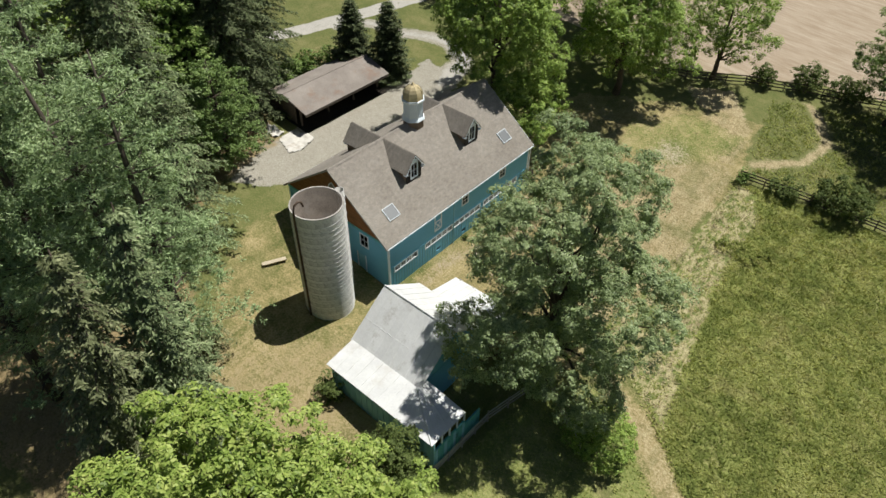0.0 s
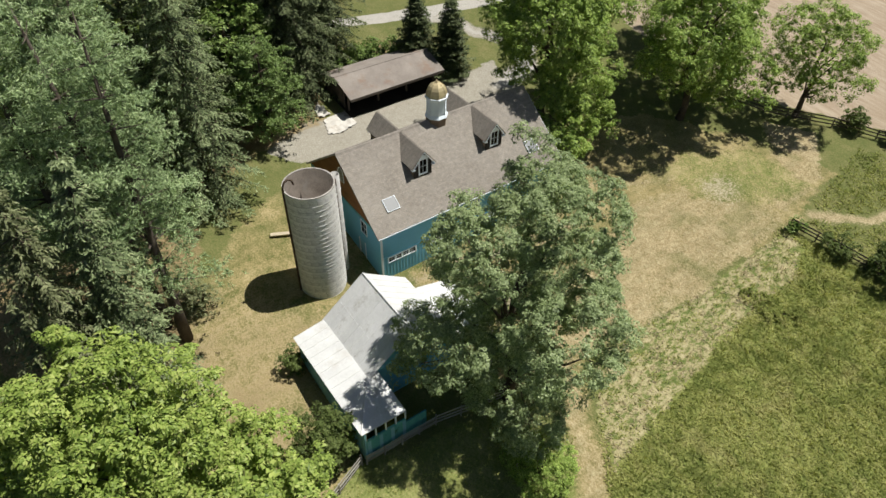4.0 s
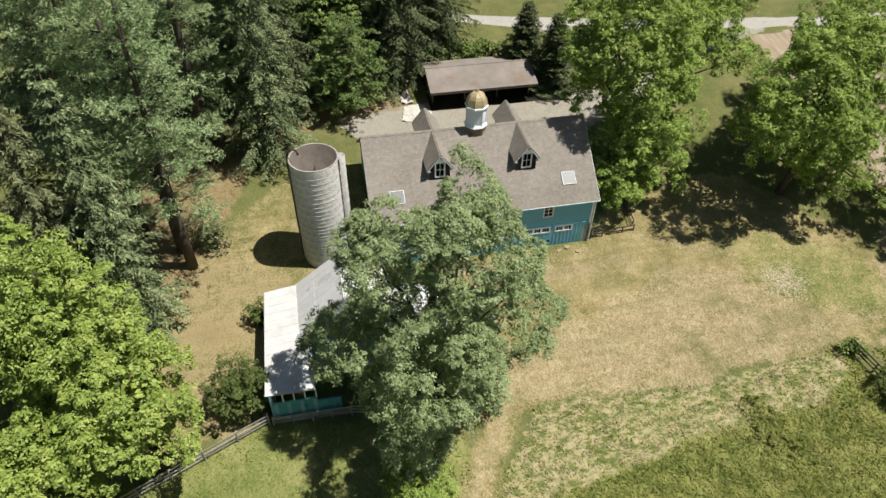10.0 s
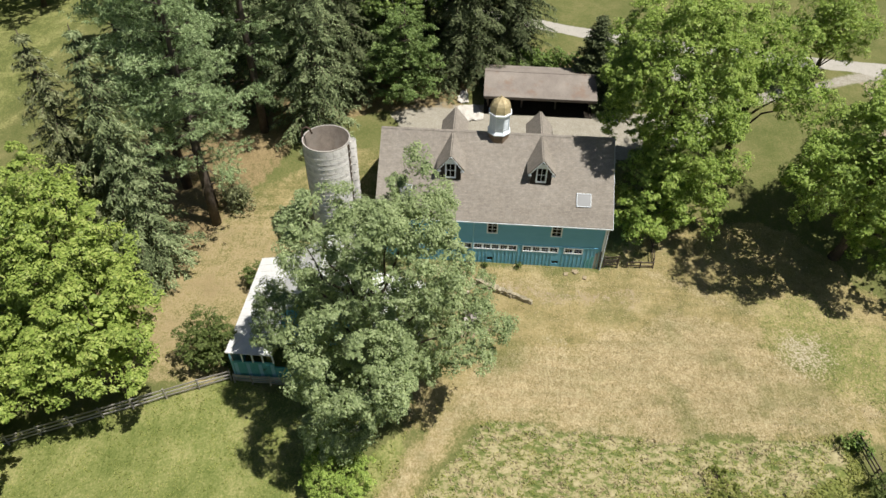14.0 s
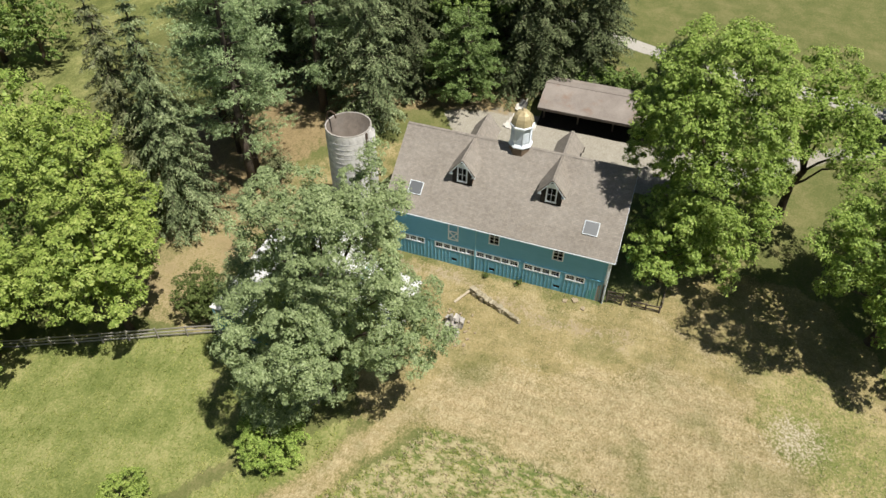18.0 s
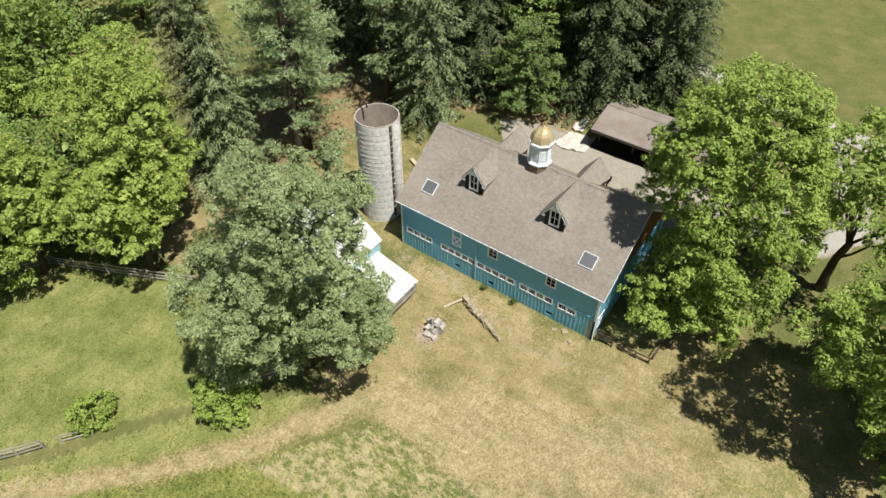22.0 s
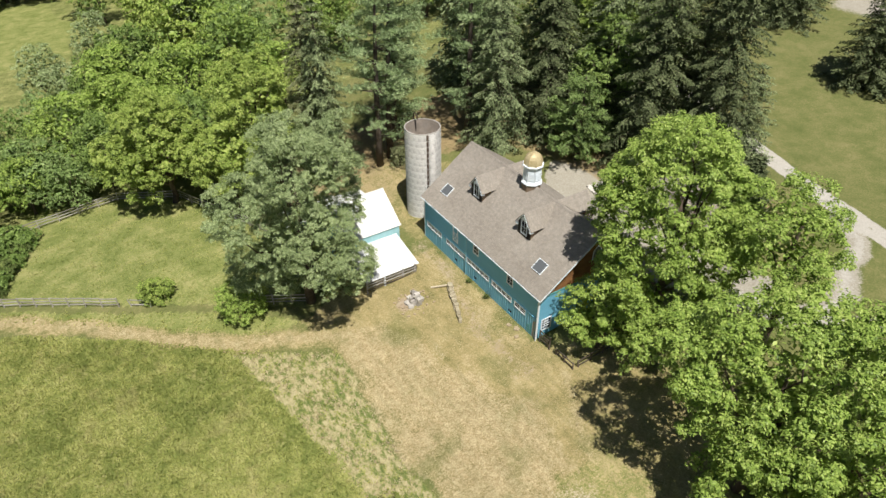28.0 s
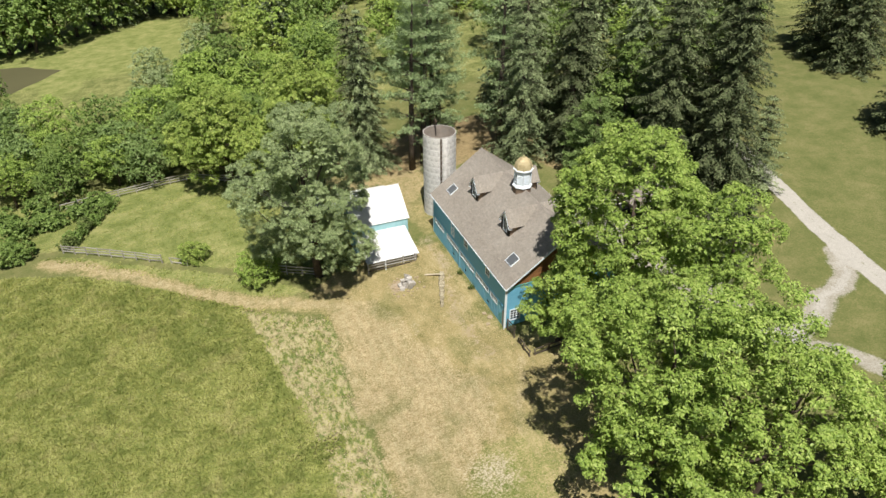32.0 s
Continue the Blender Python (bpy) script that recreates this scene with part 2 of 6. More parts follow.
    c = k.mix(cover("meadow", 0.4, 0.6), c, meadow)
    c = k.mix(k.math("MULTIPLY", cover("cut", 0.35, 0.65), 0.95), c, cut)
    c = k.mix(cover("hay"), c, hay)
    c = k.mix(cover("gravel", 0.35, 0.65, 0.8), c, gravel)
    c = k.mix(cover("duff_and_shed_shade", 0.3, 0.7), c, duff_and_shed_shade)
    c = k.mix(cover("lane", 0.35, 0.65, 0.6), c, k.ramp(straw_tone, [(0.3, (0.37, 0.345, 0.305)), (0.7, (0.54, 0.515, 0.47))]))
    c = k.mix(cover("stony", 0.4, 0.7), c, white)
    k.bump(k.math("ADD", k.math("MULTIPLY", n_fine, 0.6), k.math("MULTIPLY", n_clump, 0.6)), 0.6, 0.18)
    return k.done(c, 0.95, 0.0, 0.1)


M_GROUND = ground_material()
M_TEAL_UP = plank_material("teal_siding", (0.145, 0.41, 0.59), (0.185, 0.475, 0.67), (0.6, 0.6, 9), 0.7, 0.12, island=0.0)
M_TEAL_LOW = plank_material("teal_boards", (0.19, 0.44, 0.56), (0.31, 0.57, 0.69), (5, 5, 0.5), 0.75, 0.2, (0.19, 0.38, 0.48))
M_TEAL_LIGHT = plank_material("turquoise_boards", (0.08, 0.32, 0.34), (0.16, 0.45, 0.46), (5, 5, 0.5), 0.75, 0.2, (0.06, 0.14, 0.11))
M_PALE_TURQUOISE = plank_material("pale_turquoise_boards", (0.30, 0.56, 0.62), (0.44, 0.69, 0.74), (5, 5, 0.5), 0.7, 0.15)
M_CEDAR = plank_material("cedar_shingle_wall", (0.16, 0.075, 0.03), (0.34, 0.165, 0.065), (1, 1, 8), 0.85, 0.35)
# Shade under the shed roof, put into a near-black floor colour.
M_SHED_SHADE = surface("shed_floor_shade", (0.022, 0.018, 0.015), (0.05, 0.04, 0.031), 1.5, 0.95)
M_BROWN = plank_material("brown_shingles", (0.15, 0.105, 0.072), (0.27, 0.2, 0.145), (1, 1, 8), 0.85, 0.35)
M_WHITE = surface("white_paint", (0.76, 0.83, 0.90), (0.85, 0.91, 0.96), 1.5, 0.55, 0, 0.08, 20)
M_ROOF = roof_shingles("grey_brown_shingles", (0.26, 0.231, 0.2), (0.385, 0.351, 0.312), "x")
M_ROOF_SHED = surface("worn_shed_roof", (0.22, 0.19, 0.17), (0.36, 0.32, 0.285), 0.5, 0.9, 0, 0.3, 9, 0.2, (0.26, 0.18, 0.135), 0.35)
M_METAL_WHITE = surface("white_metal_roofing", (0.63, 0.63, 0.63), (0.80, 0.80, 0.79), 0.7, 0.42, 0.0, 0.06, 6, 0.5, (0.60, 0.58, 0.55), 0.5, 0.06)
M_METAL_GREY = surface("grey_white_metal_roofing", (0.64, 0.64, 0.64), (0.80, 0.80, 0.80), 0.7, 0.5, 0.0, 0.08, 6, 0.5, (0.50, 0.485, 0.46), 0.8, 0.08)
M_CONCRETE = surface("weathered_concrete", (0.66, 0.645, 0.62), (0.90, 0.885, 0.86), 1.1, 0.9, 0, 0.35, 14, 0.2, (0.40, 0.39, 0.375), 0.7, 0.12)
M_CONCRETE_IN = surface("stained_concrete_lining", (0.10, 0.085, 0.072), (0.21, 0.18, 0.155), 0.8, 0.9, 0, 0.3, 10, 0.2, (0.17, 0.155, 0.14), 0.5)
M_CHUTE = surface("grey_chute_concrete", (0.36, 0.35, 0.335), (0.60, 0.585, 0.56), 1.6, 0.9, 0, 0.3, 12, 0.2, (0.24, 0.23, 0.215), 1.0)
M_HOOP = surface("galvanised_hoop", (0.5, 0.49, 0.47), (0.70, 0.69, 0.67), 2.0, 0.6, 0.2, 0.1, 20)
M_IRON = surface("rusty_iron", (0.06, 0.045, 0.035), (0.16, 0.11, 0.08), 3.0, 0.7, 0.4, 0.2, 25)
M_GOLD = surface("gilded_dome", (0.45, 0.365, 0.2), (0.64, 0.54, 0.33), 1.6, 0.55, 0.15, 0.1, 12, 0.5, (0.36, 0.27, 0.13), 1.5)
M_GLASS = glass_material("window_glass", (0.12, 0.14, 0.16))
M_SKYLIGHT = surface("skylight_pane", (0.09, 0.10, 0.11), (0.12, 0.13, 0.14), 0.8, 0.5, 0.0, 0.0, 10, 0.6)
M_SKYLIGHT.node_tree.nodes["Principled BSDF"].inputs["IOR"].default_value = 1.9
# Near-black for inner floors, and for shade in vents and under dormer hoods.
M_DARK = surface("near_black_boards", (0.018, 0.015, 0.013), (0.04, 0.034, 0.028), 2.0, 0.9)
M_SOIL_STONE = surface("tan_fieldstone", (0.30, 0.235, 0.15), (0.46, 0.375, 0.26), 1.6, 0.95, 0, 0.5, 9)
M_WOOD_GREY = plank_material("grey_weathered_wood", (0.26, 0.24, 0.21), (0.50, 0.47, 0.43), (6, 6, 6), 0.9, 0.3, island=0.3)
M_WOOD_DARK = plank_material("dark_weathered_wood", (0.07, 0.055, 0.043), (0.17, 0.14, 0.115), (6, 6, 6), 0.9, 0.3, island=0.3)
M_WOOD_PALE = plank_material("pale_plank", (0.40, 0.33, 0.23), (0.62, 0.54, 0.41), (6, 6, 6), 0.85, 0.25)
M_STONE = surface("pale_fieldstone", (0.32, 0.295, 0.27), (0.58, 0.545, 0.505), 1.6, 0.95, 0, 0.5, 9, 0.2, (0.22, 0.20, 0.17), 1.2, 0.25)
M_STONE_DARK = surface("mossy_stone", (0.26, 0.225, 0.15), (0.52, 0.46, 0.34), 1.8, 0.95, 0, 0.5, 9, 0.2, (0.14, 0.15, 0.06), 1.0, 0.25)
M_TARP = surface("white_tarp", (0.52, 0.49, 0.44), (0.74, 0.71, 0.66), 0.9, 0.6, 0, 0.2, 5, 0.3, (0.40, 0.34, 0.27), 0.7)
M_BARK = surface("grey_brown_bark", (0.055, 0.043, 0.033), (0.16, 0.125, 0.098), 1.6, 0.95, 0, 0.6, 9, 0.1)
M_BARK_RED = surface("reddish_bark", (0.06, 0.05, 0.042), (0.15, 0.122, 0.1), 1.6, 0.95, 0, 0.6, 9, 0.1)
M_WATER = surface("pond_water", (0.10, 0.095, 0.05), (0.12, 0.115, 0.06), 0.1, 0.3, 0.0, 0.03, 1.5, 0.05)
L_SILVER = leaf_material("silver_green_leaves", (0.12, 0.17, 0.07), (0.325, 0.405, 0.19), (0.55, 0.63, 0.35), 0.24, 0.4, 0.22)
L_WALNUT = leaf_material("bright_green_leaves", (0.085, 0.15, 0.025), (0.305, 0.425, 0.09), (0.53, 0.625, 0.19), 0.2, 0.42, 0.18)
L_MAPLE = leaf_material("yellow_green_leaves", (0.10, 0.16, 0.03), (0.315, 0.415, 0.092), (0.55, 0.605, 0.19), 0.19, 0.42, 0.18)
L_LAYER = leaf_material("fresh_green_leaves", (0.1, 0.16, 0.045), (0.23, 0.33, 0.11), (0.40, 0.50, 0.20), 0.2, 0.4, 0.2)
L_PLAIN = leaf_material("mid_green_leaves", (0.061, 0.108, 0.023), (0.18, 0.27, 0.065), (0.36, 0.45, 0.15), 0.16, 0.42, 0.18)
L_BUSH = leaf_material("dark_bush_leaves", (0.05, 0.075, 0.022), (0.14, 0.185, 0.055), (0.25, 0.30, 0.11), 0.28)
L_SPRUCE = leaf_material("spruce_needles", (0.06, 0.085, 0.04), (0.21, 0.265, 0.125), (0.50, 0.57, 0.31), 0.13, 0.6)
L_WEEP = leaf_material("brownish_spruce_needles", (0.075, 0.086, 0.04), (0.205, 0.23, 0.112), (0.44, 0.46, 0.255), 0.15, 0.6)
L_PINE = leaf_material("blue_green_pine_needles", (0.10, 0.15, 0.07), (0.315, 0.42, 0.2), (0.61, 0.715, 0.41), 0.17, 0.5)
L_DARKFIR = leaf_material("dark_conifer_needles", (0.045, 0.06, 0.028), (0.125, 0.155, 0.07), (0.27, 0.31, 0.16), 0.16, 0.6)
L_GRASS = grass_material("meadow_grass", (0.22, 0.265, 0.075), (0.34, 0.37, 0.115), (0.50, 0.50, 0.20), (0.46, 0.42, 0.20))
L_STRAW = leaf_material("dry_straw", (0.30, 0.245, 0.14), (0.46, 0.39, 0.245), (0.62, 0.55, 0.38), 0.3, 0.8)


# ---- mesh tools ----
class MB:
    """Collects vertices and faces of one mesh, in world places."""

    def __init__(self):
        self.v, self.f = [], []

    def add(self, verts, faces):
        n = len(self.v)
        self.v += [tuple(p) for p in verts]
        self.f += [tuple(i + n for i in q) for q in faces]
        return self

    def box(self, lo, hi, m=None):
        (a, b, c), (d, e, g) = lo, hi
        vs = [Vector(p) for p in ((a, b, c), (d, b, c), (d, e, c), (a, e, c), (a, b, g), (d, b, g), (d, e, g), (a, e, g))]
        if m is not None:
            vs = [m @ p for p in vs]
        return self.add(vs, [(3, 2, 1, 0), (4, 5, 6, 7), (0, 1, 5, 4), (1, 2, 6, 5), (2, 3, 7, 6), (3, 0, 4, 7)])

    def slab(self, corners, thick):
        """A flat plate from its upper corners, counter-clockwise from above, thickened downwards along its normal."""
        cs = [Vector(p) for p in corners]
        n = (cs[1] - cs[0]).cross(cs[2] - cs[0]).normalized()
        k = len(cs)
        low = [p - n * thick for p in cs]
        return self.add(cs + low, [tuple(range(k)), tuple(range(2 * k - 1, k - 1, -1))] + [(i + k, (i + 1) % k + k, (i + 1) % k, i) for i in range(k)])

    def tube(self, pts, radii, sides=8, caps=True):
        pts = [Vector(p) for p in pts]
        rings = []
        for i, p in enumerate(pts):
            d = (pts[min(i + 1, len(pts) - 1)] - pts[max(i - 1, 0)]).normalized()
            u = d.cross(Vector((0, 0, 1)) if abs(d.z) < 0.9 else Vector((1, 0, 0))).normalized()
            w = d.cross(u)
            rings.append([p + (u * math.cos(a) + w * math.sin(a)) * radii[i] for a in (2 * math.pi * k / sides for k in range(sides))])
        n = sides
        faces = [(i * n + k, i * n + (k + 1) % n, (i + 1) * n + (k + 1) % n, (i + 1) * n + k) for i in range(len(pts) - 1) for k in range(n)]
        if caps:
            faces += [tuple(range(n - 1, -1, -1)), tuple(range((len(pts) - 1) * n, len(pts) * n))]
        return self.add([p for r in rings for p in r], faces)

    def beam(self, a, b, w, h):
        """A straight timber from a to b, w wide and h high."""
        a, b = Vector(a), Vector(b)
        d = (b - a).normalized()
        u = d.cross(Vector((0, 0, 1)) if abs(d.z) < 0.95 else Vector((1, 0, 0))).normalized() * (w / 2)
        t = u.cross(d).normalized() * (h / 2)
        vs = [q + s * u + r * t for q in (a, b) for s, r in ((-1, -1), (1, -1), (1, 1), (-1, 1))]
        return self.add(vs, [(3, 2, 1, 0), (4, 5, 6, 7), (0, 1, 5, 4), (1, 2, 6, 5), (2, 3, 7, 6), (3, 0, 4, 7)])

    def lathe(self, profile, centre, sides=24, turn=0.0):
        """A turned body from (radius, height) pairs, bottom to top."""
        cx, cy = centre
        vs = [(cx + r * math.cos(a + turn), cy + r * math.sin(a + turn), z) for r, z in profile for a in (2 * math.pi * k / sides for k in range(sides))]
        n = sides
        fs = [(i * n + k, i * n + (k + 1) % n, (i + 1) * n + (k + 1) % n, (i + 1) * n + k) for i in range(len(profile) - 1) for k in range(n)]
        return self.add(vs, fs)

    def wall(self, axis, at, thick, u0, u1, v0, v1, holes=()):
        """An upright wall along x or y with openings (u0, u1, v0, v1) right through it; at and at + thick are its faces."""
        us = sorted({u0, u1, *[h[0] for h in holes], *[h[1] for h in holes]})
        vs = sorted({v0, v1, *[h[2] for h in holes], *[h[3] for h in holes]})
        def solid(i, j):
            if not (0 <= i < len(us) - 1 and 0 <= j < len(vs) - 1):
                return False
            u, v = (us[i] + us[i + 1]) / 2, (vs[j] + vs[j + 1]) / 2
            return not any(h[0] < u < h[1] and h[2] < v < h[3] for h in holes)
        def p(u, v, d):
            return (d, u, v) if axis == "y" else (u, d, v)
        a, b = at, at + thick
        for i in range(len(us) - 1):
            for j in range(len(vs) - 1):
                if not solid(i, j):
                    continue
                q = [(us[i], vs[j]), (us[i + 1], vs[j]), (us[i + 1], vs[j + 1]), (us[i], vs[j + 1])]
                self.add([p(*c, a) for c in q] + [p(*c, b) for c in q], [(3, 2, 1, 0), (4, 5, 6, 7)] + [f for f, o in (((0, 1, 5, 4), (i, j - 1)), ((1, 2, 6, 5), (i + 1, j)), ((2, 3, 7, 6), (i, j + 1)), ((3, 0, 4, 7), (i - 1, j))) if not solid(*o)])
        return self

    def mesh(self, name, origin=(0, 0, 0), smooth=False):
        me = bpy.data.meshes.new(name)
        ox, oy, oz = origin
        me.from_pydata([(x - ox, y - oy, z - oz) for x, y, z in self.v], [], self.f)
        if smooth:
            me.polygons.foreach_set("use_smooth", [True] * len(me.polygons))
        bm = bmesh.new()
        bm.from_mesh(me)
        bmesh.ops.remove_doubles(bm, verts=bm.verts, dist=1e-5)
        bmesh.ops.recalc_face_normals(bm, faces=bm.faces)
        bm.to_mesh(me)
        bm.free()
        return me


def origin_of(ob):
    o = Vector((0, 0, 0))
    while ob is not None:
        o = o + ob.location
        ob = ob.parent
    return o


def thing(name, at, label, category, group="", kind=""):
    ob = new(name)
    ob.empty_display_size = 0.2
    ob.location = at
    return tagged(ob, label, category, group, kind)


def part(name, mb, material, parent, label="", smooth=False):
    """One mesh object under a thing or under a part, given in world places."""
    me = mb if isinstance(mb, bpy.types.Mesh) else mb.mesh(name, origin_of(parent), smooth)
    if not me.materials:
        me.materials.append(material)
    ob = new(name, me)
    ob.parent = parent
    return tagged(ob, label)


def piece(name, me, parent, m, label=""):
    """A repeat on shared mesh data, at the pose m in its parent."""
    ob = new(name, me)
    ob.parent = parent
    ob.matrix_local = m
    return tagged(ob, label)


def solo(name, mb, material, label, category, group="", kind="", smooth=False):
    """A thing of one mesh."""
    c = np.array(mb.v)
    o = (float(c[:, 0].mean()), float(c[:, 1].mean()), float(c[:, 2].min()))
    me = mb.mesh(name, o, smooth)
    me.materials.append(material)
    ob = new(name, me)
    ob.location = o
    return tagged(ob, label, category, group, kind)


# ---- ground ----
GX = [-400, -120, -66, -48, -41, -35, -30, -28, -22, -10, 1.4, 9, 40, 200]
GZ = [10, 7.5, 5, 3, 2.2, 1.1, 0.4, 0.15, -0.45, -1.5, -2.1, -2.6, -4.5, -8]


def height_raw(x, y):
    z = np.interp(x, GX, GZ)
    z = z + np.interp(y, [48, 66, 120], [0, 1.4, 2.5]) * np.interp(x, [-60, -30], [0.3, 1])
    return z + np.interp(y, [-150, -40, 0, 14], [-9, -4, -1, 0])


def height(x, y):
    """The lie of the land, softened."""
    x, y = np.asarray(x, float), np.asarray(y, float)
    s = sum(height_raw(x + dx, y + dy) for dx, dy in ((0, 0), (1.5, 0), (-1.5, 0), (0, 1.5), (0, -1.5)))
    return s / 5 + 0.05 * np.sin(x * 0.9 + 1.3 * np.sin(y * 0.5)) * np.sin(y * 0.8)


def gz(x, y):
    return float(height(x, y))


def wobble(x, y, s=1.0):
    return s * (np.sin(x * 0.71 + 1.7 * np.sin(y * 0.43)) + np.sin(y * 0.83 + 1.3 * np.sin(x * 0.57 + 2)) + 0.6 * np.sin(x * 1.9 + y * 1.3)) / 2.6


def band(x, y, line, half, soft=0.8):
    """1 on a path along the line, falling to 0 past its half width."""
    d = np.full(x.shape, 1e9)
    for (ax, ay), (bx, by) in zip(line, line[1:]):
        l2 = (bx - ax) ** 2 + (by - ay) ** 2
        t = np.clip(((x - ax) * (bx - ax) + (y - ay) * (by - ay)) / l2, 0, 1)
        d = np.minimum(d, np.hypot(x - ax - t * (bx - ax), y - ay - t * (by - ay)))
    return np.clip((half + soft / 2 - d) / soft, 0, 1)


def area(x, y, poly, soft=1.2):
    """1 inside the outline, with a soft rim."""
    inside = np.zeros(x.shape, bool)
    n = len(poly)
    for i in range(n):
        (ax, ay), (bx, by) = poly[i], poly[(i + 1) % n]
        if ay != by:
            inside ^= ((ay > y) != (by > y)) & (x < (bx - ax) * (y - ay) / (by - ay) + ax)
    rim = band(x, y, [*poly, poly[0]], 0.0, soft)
    return np.clip(np.where(inside, 1 - rim * 0.5, rim * 0.5), 0, 1)


MEADOW = [(22, 12), (11, 17), (2, 24.5), (-5.5, 31.2), (-13, 36.7), (-12.6, 42), (-12.3, 50), (-12.6, 57), (-13.2, 62.3), (-8, 63.6), (1, 64.6), (30, 68), (70, 70), (70, -10)]
CUT = [(-5.0, 31.2), (-13.2, 36.6), (-12.8, 44), (-12.4, 52), (-13, 62), (-10.5, 62), (-8.9, 58), (-8.6, 50.5), (-6.8, 41)]
PASTURE = [(-13, 28.8), (14.5, 9), (30, -2), (24, -14), (0, -8), (-8.4, 0), (-15.3, 17)]
VERGE = [(-12, 31), (-9, 27.5), (14.5, 10.2), (17, 9.5), (14, 12.4), (5, 19.6), (-2, 25.6), (-9, 31)]
FRESH = [(-25.5, 58.6), (-21.5, 58.2), (-15.6, 63.6), (-15, 70), (-21, 70), (-26, 64)]
YARD = [(-13.4, 34), (-13.2, 36.5), (-12.6, 50), (-13.4, 62), (-17, 66), (-22, 62), (-24, 52), (-21, 44), (-19, 36)]
TANLAWN = [(-19, 28), (-28.6, 29), (-28.6, 47), (-33, 50), (-35, 57), (-33, 64), (-25, 70), (-20, 73), (-15, 74), (-13, 63), (-13, 50), (-13, 36), (-12, 31)]
LAWN_W = [(-24, 24), (-30, 20), (-36, 14), (-30, 8), (-22, 4), (-14, 5), (-15, 16)]
GRAVEL = [(-42, 32), (-41.6, 49), (-45, 55), (-50, 56), (-50, 34), (-51, 28), (-47.5, 25), (-44.8, 27.5)]
LANE = [(-86, -12), (-79.5, 5), (-73.2, 22), (-68.7, 36.5), (-66.5, 43.8), (-65.0, 48.9), (-64.0, 53.2), (-62.8, 58.8), (-61, 68), (-58.5, 90), (-57, 130)]
SPUR = [(-45.5, 53), (-46.8, 58.4), (-50.0, 60.2), (-54.4, 58.9), (-58.6, 57.2), (-61.4, 55.4), (-63.6, 53.0)]
SPUR2 = [(-49.2, 60.2), (-51.3, 63.3), (-53.6, 66.9), (-58.3, 80)]
HAY = [(-15, 87), (-28, 77.5), (-44, 76), (-57, 78), (-56, 100), (-40, 190), (60, 190), (60, 92), (-4, 91)]
TRACK = [(16, 11), (6.5, 19), (0, 25), (-6, 30.3), (-11, 33), (-15, 35), (-18, 39)]
FARLAWN = [(60, -80), (35, -82), (24, -73), (-1, -80), (-14, -101), (-3, -121), (40, -160), (80, -150)]
SIGHT = [(31, -83), (-4, -52), (-11, -40), (-2, -30), (16, -24), (24, -34), (36, -60), (50, -78), (80, -150), (47, -162), (-3, -121), (-14, -101), (-12, -65)]


def axis(lo, hi, fine_lo, fine_hi, fine, coarse):
    a = list(np.arange(fine_lo, fine_hi + 1e-6, fine))
    s = fine
    left, right = [], []
    p = fine_lo
    while p > lo:
        s *= coarse
        p -= s
        left.append(p)
    s, p = fine, fine_hi
    while p < hi:
        s *= coarse
        p += s
        right.append(p)
    return np.array(left[::-1] + a + right)


